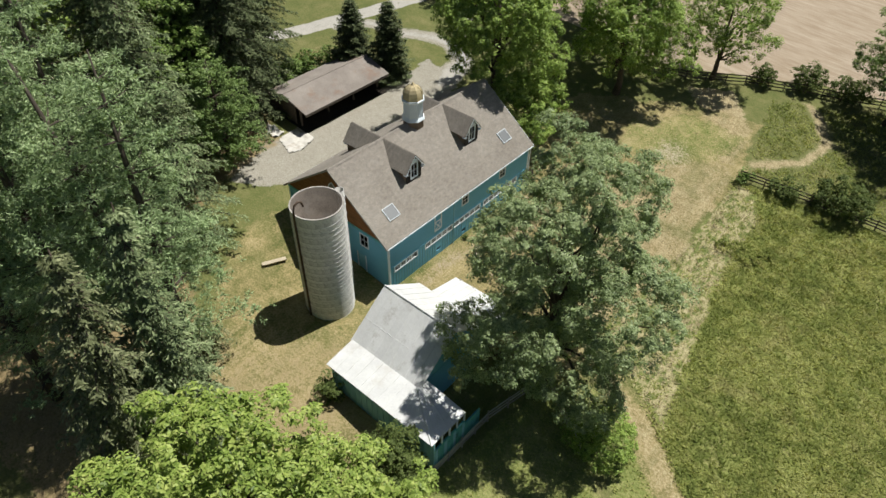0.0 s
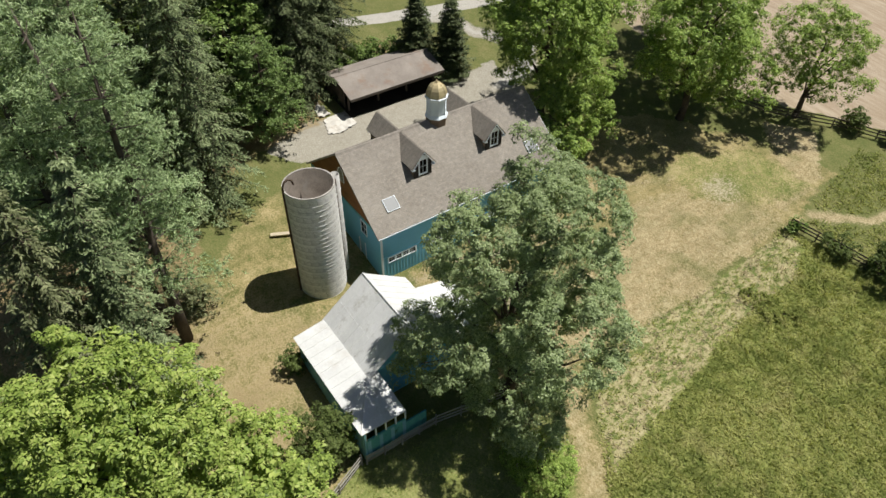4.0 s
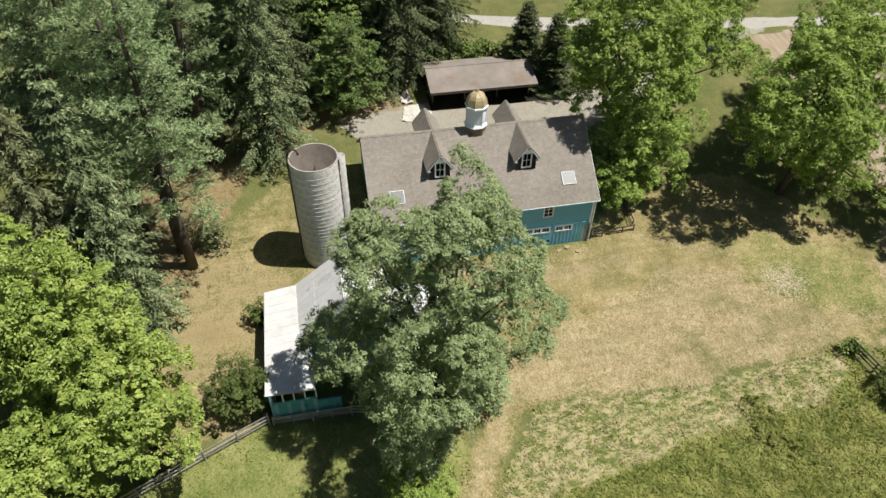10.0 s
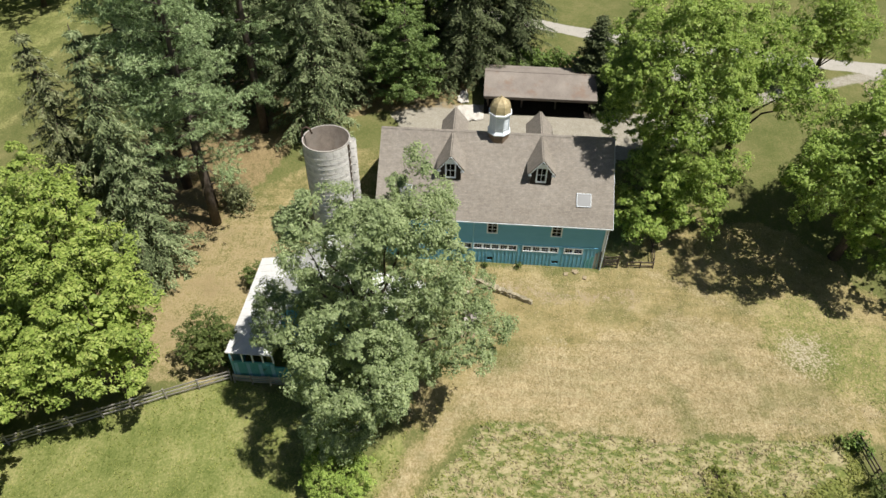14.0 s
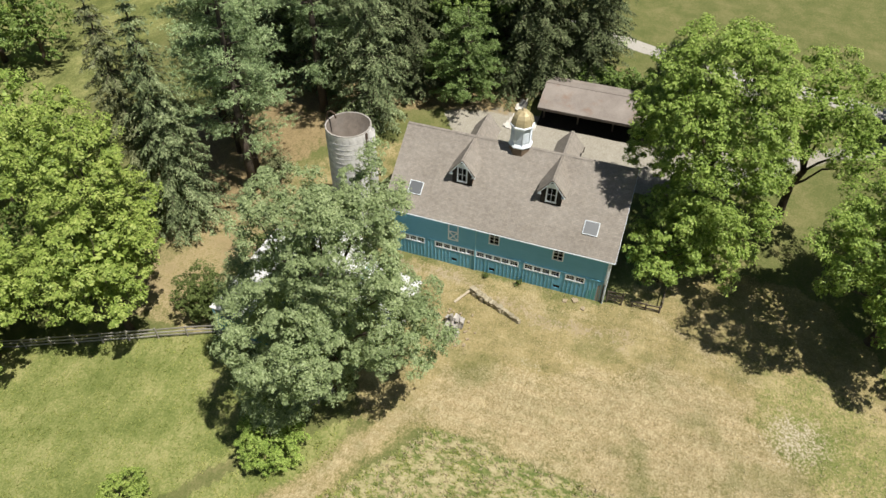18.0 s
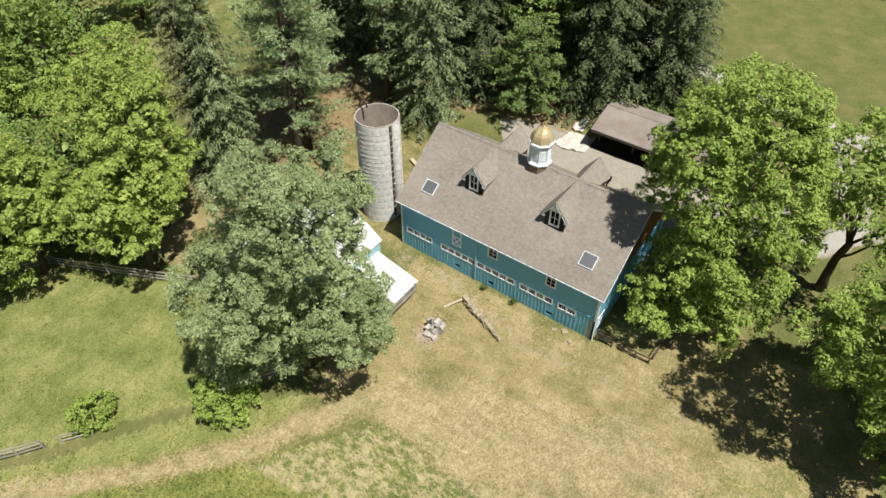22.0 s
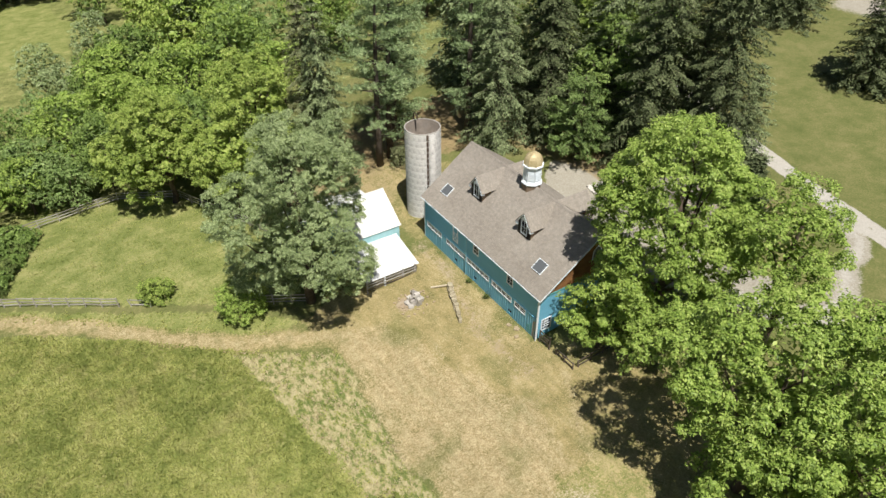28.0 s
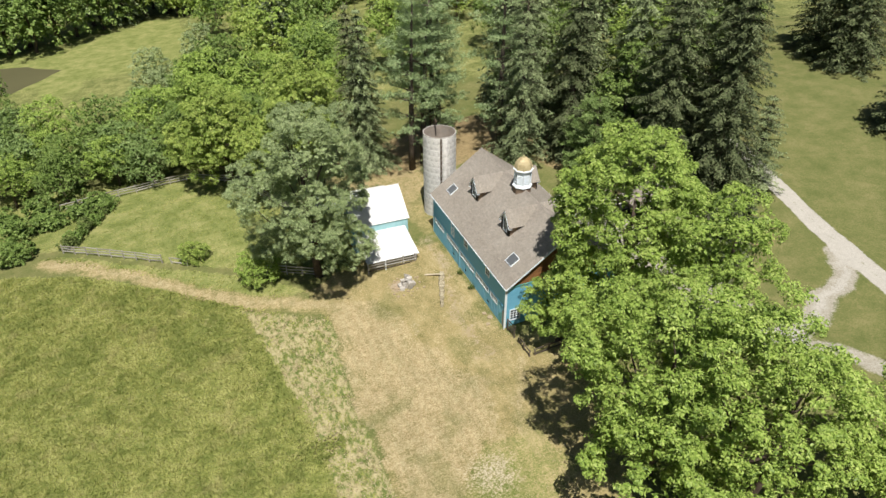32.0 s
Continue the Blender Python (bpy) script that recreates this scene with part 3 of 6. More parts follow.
def build_ground():
    xs, ys = axis(-2500, 2500, -72, 26, 0.5, 1.18), axis(-2500, 2500, -14, 98, 0.5, 1.18)
    X, Y = np.meshgrid(xs, ys)
    x, y = X.ravel(), Y.ravel()
    z = height(x, y)
    me = bpy.data.meshes.new("ground")
    nx, ny = len(xs), len(ys)
    i = np.arange(nx * ny).reshape(ny, nx)
    quads = np.stack([i[:-1, :-1], i[:-1, 1:], i[1:, 1:], i[1:, :-1]], -1).reshape(-1, 4)
    me.vertices.add(len(x))
    me.vertices.foreach_set("co", np.stack([x, y, z], 1).astype(np.float32).ravel())
    me.loops.add(quads.size)
    me.loops.foreach_set("vertex_index", quads.ravel().astype(np.int32))
    me.polygons.add(len(quads))
    me.polygons.foreach_set("loop_start", np.arange(0, quads.size, 4, dtype=np.int32))
    me.polygons.foreach_set("use_smooth", np.ones(len(quads), bool))
    me.update()
    wx, wy = x + wobble(x, y, 0.5), y + wobble(y + 7, x - 3, 0.5)
    fresh = area(wx, wy, FRESH, 3.5)
    maps = {
        "green": np.maximum.reduce([area(wx, wy, PASTURE, 2), area(wx, wy, VERGE, 1.5), 0.75 * fresh, 0.12 * area(wx, wy, [(-70, 20), (-62, 70), (-120, 90), (-200, -30), (-90, -60)], 6), area(wx, wy, FARLAWN, 5), band(wx, wy, [(-14, 36), (-9, 60)], 0.5, 3) * 0.3, np.clip((-10 - y) / 20, 0, 0.5)]),
        "tan": np.maximum.reduce([0.85 * band(wx, wy, TRACK, 1.2, 2.0), 0.8 * area(wx, wy, TANLAWN, 5), 0.75 * area(wx, wy, LAWN_W, 5), 0.62 * area(wx, wy, [(-28, 14), (-27, 27), (-34, 27), (-42, 27), (-42, 21), (-36, 13)], 4)]),
        "straw": np.maximum.reduce([0.5 * area(wx, wy, LAWN_W, 6), 0.8 * band(wx, wy, [(-13, 66), (-9, 70), (-8, 76), (-12, 82)], 0.7, 1.2), 0.72 * area(wx, wy, YARD, 5), 0.62 * band(wx, wy, TRACK, 1.0, 1.6), 0.75 * band(wx, wy, [(-28.4, 51), (-23, 60), (-18, 70)], 0.5, 1.5), 0.66 * band(wx, wy, [(-15.5, 36), (-15.2, 50), (-16.5, 63)], 0.35, 0.9), 0.6 * band(wx, wy, [(-17.6, 36), (-17.2, 50), (-18.6, 62)], 0.35, 0.9), 0.55 * band(wx, wy, [(-22.5, 44), (-21, 54), (-20.5, 66)], 0.5, 1.2), 0.6 * band(wx, wy, [(-26.8, 28), (-26.6, 46)], 0.8, 2.0), 0.9 * area(wx, wy, [(-20, 70), (-25, 75), (-20, 78), (-15, 72), (-14.5, 64), (-17, 64)], 3)]),
        "meadow": area(wx, wy, MEADOW, 1.5),
        "cut": 0.9 * area(wx, wy, CUT, 2.5),
        "hay": np.maximum.reduce([area(wx, wy, HAY, 2), 0.5 * band(wx, wy, [(-27.6, 28), (-26.8, 36), (-25.2, 42), (-25.6, 49)], 1.2, 2.8), 0.75 * np.clip(1.5 - np.hypot((x + 21.3) / 0.9, (y - 35.0) / 1.2), 0, 1)]),
        # Last outline darkens the ground for the shade under the shed roof.
        "duff_and_shed_shade": np.maximum.reduce([0.4 * area(wx, wy, LAWN_W, 6), 0.75 * area(wx, wy, [(-21, 1), (-26, 8.5), (-34, 12.5), (-42, 16), (-58, 14), (-56, 0), (-36, -2)], 5), 0.7 * area(wx, wy, [(-46, 18), (-50, 33), (-58, 36), (-64, 30), (-60, 12)], 4), 0.6 * band(wx, wy, [(-58, 47), (-60, 40)], 2.5, 3), 1.4 * area(x, y, [(-49.6, 35.8), (-49.6, 47), (-55, 47), (-55, 35.8)], 1.0)]),
        "gravel": np.maximum.reduce([0.8 * area(wx, wy, GRAVEL, 2), 0.8 * band(wx, wy, SPUR, 1.35, 1.3), 0.8 * band(wx, wy, SPUR2, 0.9, 1.2), band(wx, wy, [(-116, -30), (-119, -2), (-124, 25)], 1.6, 2)]),
        "lane": np.clip(band(x, y, LANE, 1.15, 0.5) - 0.55 * band(x, y, LANE, 0.25, 0.6), 0, 1) + 0.6 * band(wx, wy, SPUR, 0.9, 1.4) + 0.45 * band(wx, wy, SPUR2, 0.7, 1.2) + 0.12 * area(wx, wy, [(-47, 52), (-51, 50), (-52, 57), (-46, 62), (-42, 60), (-42, 54)], 3),
        "stony": np.maximum(0.6 * np.clip(1.25 - np.hypot((x + 20) / 3.2, (y - 61.8) / 3.8), 0, 1) ** 0.7, 0.42 * np.clip(1.2 - np.hypot((x + 20.6) / 2.2, (y - 42.6) / 2.6), 0, 1) ** 0.7),
    }
    maps["tan"] = maps["tan"] * (1 - 0.45 * fresh)
    maps["straw"] = maps["straw"] * (1 - 0.65 * fresh)
    for name, values in maps.items():
        me.attributes.new(name, "FLOAT", "POINT").data.foreach_set("value", values.astype(np.float32))
    me.materials.append(M_GROUND)
    return tagged(new("ground", me), "mown straw-coloured lawn, green meadow and gravel yard", "ground", kind="structure")


ground = build_ground()

# ---- barn ----
BX0, BX1, BY0, BY1 = -41.0, -28.6, 26.95, 46.35
RIDGE_X, RIDGE_Z, EAVE_Z, ROOF_F, ROOF_B = -34.8, 9.98, 5.25, -28.35, -41.25
PITCH = (RIDGE_Z - EAVE_Z) / (ROOF_F - RIDGE_X)
BARN_Z = -0.25


def roof_z(x):
    return RIDGE_Z - PITCH * abs(x - RIDGE_X)


def sash(parent, axis, face, out, u0, u1, v0, v1, cols, rows, name="window", trim=0.09, label=""):
    """A window in an opening: frame proud of the wall, bars, and one pane a light. out: +1 or -1, the way it faces."""
    def p(u, v, d):
        return (face + out * d, u, v) if axis == "y" else (u, face + out * d, v)
    def bar(mb, a0, a1, b0, b1, d0, d1):
        lo, hi = p(a0, b0, d0), p(a1, b1, d1)
        mb.box([min(s, t) for s, t in zip(lo, hi)], [max(s, t) for s, t in zip(lo, hi)])
    fr = MB()
    for a0, a1, b0, b1 in ((u0 - trim, u1 + trim, v1, v1 + trim), (u0 - trim, u1 + trim, v0 - trim, v0), (u0 - trim, u0, v0, v1), (u1, u1 + trim, v0, v1)):
        bar(fr, a0, a1, b0, b1, -0.05, 0.04)
    win = part(name, fr, M_WHITE, parent, label)
    t = 0.022
    for c in range(1, cols):
        u, one = u0 + (u1 - u0) * c / cols, MB()
        bar(one, u - t, u + t, v0, v1, -0.04, 0.012)
        part("glazing_bar", one, M_WHITE, win)
    for r in range(1, rows):
        v, one = v0 + (v1 - v0) * r / rows, MB()
        bar(one, u0, u1, v - t, v + t, -0.04, 0.010)
        part("glazing_bar", one, M_WHITE, win)
    for c in range(cols):
        for r in range(rows):
            g = MB()
            bar(g, u0 + (u1 - u0) * c / cols + t, u0 + (u1 - u0) * (c + 1) / cols - t, v0 + (v1 - v0) * r / rows + t, v0 + (v1 - v0) * (r + 1) / rows - t, -0.03, -0.02)
            part("pane", g, M_GLASS, win).visible_shadow = False
    return win


barn = thing("barn", (-34.8, 36.65, BARN_Z), "large teal bank barn with grey-brown shingle roof and gilded cupola", "barn")
STRIPS = [(27.58, 30.32, 4), (31.4, 34.95, 5), (35.2, 38.9, 5), (39.5, 42.5, 4), (43.1, 44.6, 2)]
SV0, SV1 = 1.98, 2.46
UPPER = [(36.3, 37.05, 3.88, 5.0), (41.78, 42.53, 3.88, 5.0)]
LOFT = (32.55, 33.5, 3.1, 5.05)
VENTS = [(32.9, 33.4, 0.66, 1.0), (36.4, 36.9, 0.6, 0.95), (42.15, 42.7, 0.6, 0.92)]
holes = [(a, b, SV0, SV1) for a, b, _ in STRIPS] + UPPER + [LOFT] + VENTS
part("front_wall", MB().wall("y", BX1 - 0.2, 0.2, BY0, BY1, BARN_Z, EAVE_Z - 0.05, holes), M_TEAL_UP, barn)
part("back_wall", MB().wall("y", BX0, 0.2, BY0, BY1, BARN_Z, EAVE_Z - 0.05, [(34.5, 38.5, 2.3, 4.9)]), M_TEAL_UP, barn)
GW_W = [(-31.85, -31.0, 3.55, 4.75), (-32.35, -31.45, 0.4, 2.35)]
GW_E = [(-30.15, -29.2, 1.15, 2.3)]
west_wall = part("gable_wall", MB().wall("x", BY0, 0.2, BX0 + 0.2, BX1 - 0.2, BARN_Z, EAVE_Z - 0.05, GW_W), M_TEAL_UP, barn)
east_wall = part("gable_wall", MB().wall("x", BY1 - 0.2, 0.2, BX0 + 0.2, BX1 - 0.2, BARN_Z, EAVE_Z - 0.05, GW_E), M_TEAL_UP, barn)
for y in (BY0, BY1 - 0.2):
    g = MB()
    tri = [(BX0 + 0.1, EAVE_Z - 0.04), (BX1 - 0.1, EAVE_Z - 0.04), (BX1 - 0.1, roof_z(BX1 - 0.1) - 0.22), (RIDGE_X, RIDGE_Z - 0.22), (BX0 + 0.1, roof_z(BX0 + 0.1) - 0.22)]
    g.add([(x, y, z) for x, z in tri] + [(x, y + 0.2, z) for x, z in tri], [(4, 3, 2, 1, 0), (5, 6, 7, 8, 9)] + [(i, (i + 1) % 5, (i + 1) % 5 + 5, i + 5) for i in range(5)])
    part("gable", g, M_CEDAR, barn, "brown cedar-shingled gable")
# shingle courses on the gables
for y, out in ((BY0, -1), (BY1, 1)):
    for i in range(14):
        z0 = EAVE_Z + 0.02 + i * 0.32
        half = (RIDGE_Z - 0.3 - z0 - 0.3) / PITCH
        if half > 0.25:
            part("shingle_course", MB().box((RIDGE_X - half, min(y, y + out * 0.03), z0), (RIDGE_X + half, max(y, y + out * 0.03), z0 + 0.29)), M_CEDAR, barn)
    part("band_board", MB().box((BX0 + 0.05, min(y, y + out * 0.06), EAVE_Z - 0.16), (BX1 - 0.05, max(y, y + out * 0.06), EAVE_Z)), M_TEAL_LIGHT, barn)
part("floor", MB().box((BX0 + 0.2, BY0 + 0.2, 2.55), (BX1 - 0.2, BY1 - 0.2, 2.75)), M_DARK, barn)
part("floor", MB().box((BX0 + 0.2, BY0 + 0.2, BARN_Z), (BX1 - 0.2, BY1 - 0.2, BARN_Z + 0.15)), M_DARK, barn)

# roof slopes
R0, R1 = 26.6, 46.72
for s, edge in ((1, ROOF_F), (-1, ROOF_B)):
    cs = [(edge, R0, roof_z(edge)), (edge, R1, roof_z(edge)), (RIDGE_X, R1, RIDGE_Z), (RIDGE_X, R0, RIDGE_Z)]
    part("roof_slope", MB().slab(cs if s > 0 else cs[::-1], 0.16), M_ROOF, barn)
    z = roof_z(edge) - 0.02
    g = MB().box((min(edge, edge + s * 0.06), R0, z - 0.10), (max(edge, edge + s * 0.06), R1, z - 0.03))
    part("gutter", g, M_WHITE, barn, "white eaves gutter")
    for y in (R0 - 0.03, R1 - 0.02):
        part("rake_board", MB().beam((edge, y + 0.025, roof_z(edge) - 0.1), (RIDGE_X, y + 0.025, RIDGE_Z - 0.1), 0.04, 0.15), M_WHITE if y > 40 else M_WOOD_GREY, barn)
part("ridge_cap", MB().slab([(RIDGE_X + 0.16, R0, RIDGE_Z - 0.075), (RIDGE_X + 0.16, R1, RIDGE_Z - 0.075), (RIDGE_X, R1, RIDGE_Z + 0.035), (RIDGE_X, R0, RIDGE_Z + 0.035)], 0.03), M_ROOF, barn)
part("ridge_cap", MB().slab([(RIDGE_X, R0, RIDGE_Z + 0.035), (RIDGE_X, R1, RIDGE_Z + 0.035), (RIDGE_X - 0.16, R1, RIDGE_Z - 0.075), (RIDGE_X - 0.16, R0, RIDGE_Z - 0.075)], 0.03), M_ROOF, barn)

# front openings
for a, b, n in STRIPS:
    strip = sash(barn, "y", BX1, 1, a + 0.02, b - 0.02, SV0, SV1, n, 1, "transom_window", 0.1, "white strip of small stable lights")
    w = (b - a) / n
    for i in range(n):
        for k in range(1, 3):
            u = a + i * w + 0.1 + (w - 0.2) * k / 3
            part("glazing_bar", MB().box((BX1 - 0.035, u - 0.012, SV0), (BX1 + 0.006, u + 0.012, SV1)), M_WHITE, strip)
        if i:
            part("mullion", MB().box((BX1 - 0.03, a + i * w - 0.1, SV0), (BX1 + 0.02, a + i * w + 0.1, SV1)), M_WHITE, strip)
    part("glazing_bar", MB().box((BX1 - 0.035, a + 0.02, (SV0 + SV1) / 2 - 0.01), (BX1 + 0.004, b - 0.02, (SV0 + SV1) / 2 + 0.01)), M_WHITE, strip)
for u0, u1, v0, v1 in UPPER:
    sash(barn, "y", BX1, 1, u0, u1, v0, v1, 2, 3, "sash_window", 0.1)
# Near-black boards paint the dark inside of the vents.
for u0, u1, v0, v1 in VENTS:
    part("vent_board", MB().box((BX1 - 0.16, u0, v0), (BX1 - 0.05, u1, v1)), M_DARK, barn, "near-black board standing in for the unlit inside of a low vent")
u0, u1, v0, v1 = LOFT
loft = part("loft_door", MB().box((BX1 - 0.1, u0, v0), (BX1 - 0.02, u1, v1)), M_TEAL_UP, barn, "teal loft door with white crossed braces")
for a0, a1, b0, b1 in ((u0, u0 + 0.1, v0, v1), (u1 - 0.1, u1, v0, v1), (u0, u1, v0, v0 + 0.1), (u0, u1, v0 + 0.95, v0 + 1.05), (u0, u1, v1 - 0.1, v1)):
    part("brace", MB().box((BX1 - 0.02, a0, b0), (BX1 + 0.03, a1, b1)), M_WHITE, loft)
for s in (0, 1):
    part("brace", MB().beam((BX1 + 0.012 + s * 0.01, u0 + 0.1, v0 + (0.1 if s else 0.95)), (BX1 + 0.012 + s * 0.01, u1 - 0.1, v0 + (0.95 if s else 0.1)), 0.03, 0.1), M_WHITE, loft)
sash(west_wall, "x", BY0, -1, *GW_W[0], 2, 2, "sash_window", 0.1)
door = part("side_door", MB().box((GW_W[1][0], BY0 + 0.04, GW_W[1][2]), (GW_W[1][1], BY0 + 0.1, GW_W[1][3])), M_TEAL_LOW, west_wall, "teal plank door with white frame")
part("door_frame", MB().box((GW_W[1][0] - 0.1, BY0 - 0.03, GW_W[1][2]), (GW_W[1][0], BY0 + 0.05, GW_W[1][3] + 0.1)), M_WHITE, door)
part("door_frame", MB().box((GW_W[1][1], BY0 - 0.03, GW_W[1][2]), (GW_W[1][1] + 0.1, BY0 + 0.05, GW_W[1][3] + 0.1)), M_WHITE, door)
sash(east_wall, "x", BY1, 1, *GW_E[0], 3, 4, "sash_window", 0.12)
# pointed gable lights
for y, out in ((BY0, -1), (BY1, 1)):
    prof = [(-0.42, 7.1), (0.42, 7.1), (0.42, 7.85), (0.28, 8.2), (0.0, 8.45), (-0.28, 8.2), (-0.42, 7.85)]
    for k, (scale, d0, d1, mat, nm) in enumerate(((1.25, 0.03, 0.06, M_WHITE, "gable_window"), (1.0, 0.06, 0.075, M_SKYLIGHT, "pane"))):
        cz = 7.75
        pts = [(RIDGE_X + a * scale, cz + (z - cz) * (1.1 if scale > 1 else 1.0)) for a, z in prof]
        g = MB().add([(a, y + out * d0, z) for a, z in pts] + [(a, y + out * d1, z) for a, z in pts], [tuple(range(7)), tuple(range(13, 6, -1))] + [(i, (i + 1) % 7, (i + 1) % 7 + 7, i + 7) for i in range(7)])
        if k == 0:
            gw = part(nm, g, mat, barn, "white pointed-arch gable window")
        else:
            part(nm, g, mat, gw)
part("barn_door", MB().box((BX0 + 0.05, 34.5, 2.3), (BX0 + 0.14, 38.5, 4.9)), M_TEAL_LOW, barn)
# white corner boards and a downpipe
for x, y in ((BX1, BY0), (BX1, BY1), (BX0, BY0), (BX0, BY1)):
    sx, sy = (1 if x == BX1 else -1), (1 if y == BY1 else -1)
    part("corner_board", MB().box((min(x - sx * 0.12, x + sx * 0.03), min(y, y + sy * 0.03), BARN_Z), (max(x - sx * 0.12, x + sx * 0.03), max(y, y + sy * 0.03), EAVE_Z - 0.17)), M_WHITE, barn)
    part("corner_board", MB().box((min(x, x + sx * 0.03), min(y - sy * 0.12, y), BARN_Z), (max(x, x + sx * 0.03), max(y - sy * 0.12, y), EAVE_Z - 0.17)), M_WHITE, barn)
part("downpipe", MB().tube([(BX1 + 0.1, 35.07, EAVE_Z - 0.2), (BX1 + 0.07, 35.07, 4.6), (BX1 + 0.07, 35.07, 0.1), (BX1 + 0.2, 35.07, 0.0)], [0.05] * 4, 8), M_TEAL_LOW, barn)
part("downpipe", MB().tube([(BX1 + 0.12, BY1 + 0.1, EAVE_Z - 0.2), (BX1 + 0.1, BY1 + 0.1, 0.0)], [0.055] * 2, 8), M_WHITE, barn)
# ground-floor boards and battens, weathered pale towards one corner
random.seed(3)
y = BY0 + 0.15
gaps = [(a - 0.12, b + 0.12) for a, b, _ in STRIPS]
board = MB().box((0, -0.03, 0), (0.032, 0.03, 1)).mesh("batten")
board.materials.append(M_TEAL_LOW)
while y < BY1 - 0.15:
    base = gz(BX1, y) - 0.1
    top = 1.86 if any(a < y < b for a, b in gaps) else 2.62
    if not any(a - 0.03 < y < b + 0.03 for a, b, _, _ in VENTS):
        piece("batten", board, barn, Matrix.Translation(Vector((BX1 + 0.002, y, base)) - barn.location) @ Matrix.Diagonal((1, 1, top - base, 1)))
    y += 0.33 + random.uniform(-0.03, 0.03)
part("water_table", MB().box((BX1, BY0 + 0.13, 2.62), (BX1 + 0.05, BY1 - 0.13, 2.7)), M_TEAL_UP, barn)
for i in range(7):
    y = 45.0 + i * 0.2
    part("loose_board", MB().box((BX1 + 0.006, y, gz(BX1, y) - 0.1), (BX1 + 0.03, y + 0.16, 1.0 + 0.22 * i + random.uniform(0, 0.3))), M_WOOD_GREY if i > 3 else M_TEAL_LIGHT, barn, "weathered board bare of paint")

# dormers, two a side
DY = (32.85, 40.5)
for cy in DY:
    for s in (1, -1):
        def X(d):
            return RIDGE_X + s * d
        wall_d, hood_d, hw, rw = 3.62, 3.78, 0.88, 1.14
        peak, eave = 9.86, 8.42
        wz = lambda d: RIDGE_Z - PITCH * d - 0.03
        fr = MB()
        x0, x1 = sorted((X(wall_d), X(wall_d - 0.12)))
        fr.wall("y", x0, x1 - x0, cy - hw, cy + hw, wz(wall_d), eave + 0.17, [(cy - 0.34, cy + 0.34, 7.64, eave + 0.17)])
        # Front face is near-black: the hood's shade is put into its colour.
        dormer = part("dormer", fr, M_DARK, barn, "gabled dormer with brown cheeks and white window")
        top = [(cy - hw, eave + 0.17), (cy - 0.34, eave + 0.17), (cy - 0.34, 9.2), (cy, 9.42), (cy + 0.34, 9.2), (cy + 0.34, eave + 0.17), (cy + hw, eave + 0.17), (cy, peak - 0.12)]
        part("dormer_gable", MB().add([(X(wall_d), u, z) for u, z in top] + [(X(wall_d - 0.12), u, z) for u, z in top], [(0, 1, 2, 7), (2, 3, 7), (3, 4, 7), (4, 5, 6, 7), (8, 15, 10, 9), (10, 15, 11), (11, 15, 12), (12, 15, 14, 13)] + [(i, (i + 1) % 8, (i + 1) % 8 + 8, i + 8) for i in range(8)]), M_DARK, dormer)
        for q in (-1, 1):
            yy = cy + q * hw
            dback = (RIDGE_Z - (eave + 0.17)) / PITCH
            c = [(X(wall_d - 0.12), wz(wall_d - 0.12)), (X(wall_d - 0.12), eave + 0.17), (X(dback), eave + 0.17)]
            part("cheek", MB().add([(a, yy, z) for a, z in c] + [(a, yy - q * 0.1, z) for a, z in c], [(0, 1, 2), (5, 4, 3), (0, 1, 4, 3), (1, 2, 5, 4), (2, 0, 3, 5)]), M_BROWN, dormer)
            pk, ev = peak, eave
            d_e, d_p = (RIDGE_Z - ev) / PITCH, (RIDGE_Z - pk) / PITCH - 0.1
            cs = [(X(hood_d), cy, pk), (X(hood_d), cy + q * rw, ev), (X(d_e), cy + q * rw, ev), (X(d_p), cy, pk)]
            part("dormer_roof", MB().slab(cs if q * s < 0 else cs[::-1], 0.09), M_ROOF, dormer)
            part("bargeboard", MB().beam((X(hood_d + 0.02), cy + q * 0.03, pk - 0.09), (X(hood_d + 0.02), cy + q * (rw - 0.02), ev - 0.09), 0.03, 0.06), M_WHITE, dormer)
            part("eave_return", MB().box((min(X(hood_d - 0.35), X(hood_d)), min(cy + q * (rw - 0.3), cy + q * rw), ev - 0.17), (max(X(hood_d - 0.35), X(hood_d)), max(cy + q * (rw - 0.3), cy + q * rw), ev - 0.1)), M_WHITE, dormer)
        xw = X(wall_d)
        win = sash(dormer, "y", xw, s, cy - 0.34, cy + 0.34, 7.66, 9.0, 2, 2, "sash_window", 0.12)
        arch = MB()
        pts = [(-0.42, 9.1), (0.42, 9.1), (0.42, 9.16), (0.22, 9.38), (0.0, 9.47), (-0.22, 9.38), (-0.42, 9.16)]
        arch.add([(xw + s * 0.045, cy + a, z) for a, z in pts] + [(xw - s * 0.03, cy + a, z) for a, z in pts], [tuple(range(7)), tuple(range(13, 6, -1))] + [(i, (i + 1) % 7, (i + 1) % 7 + 7, i + 7) for i in range(7)])
        part("arched_head", arch, M_WHITE, win)

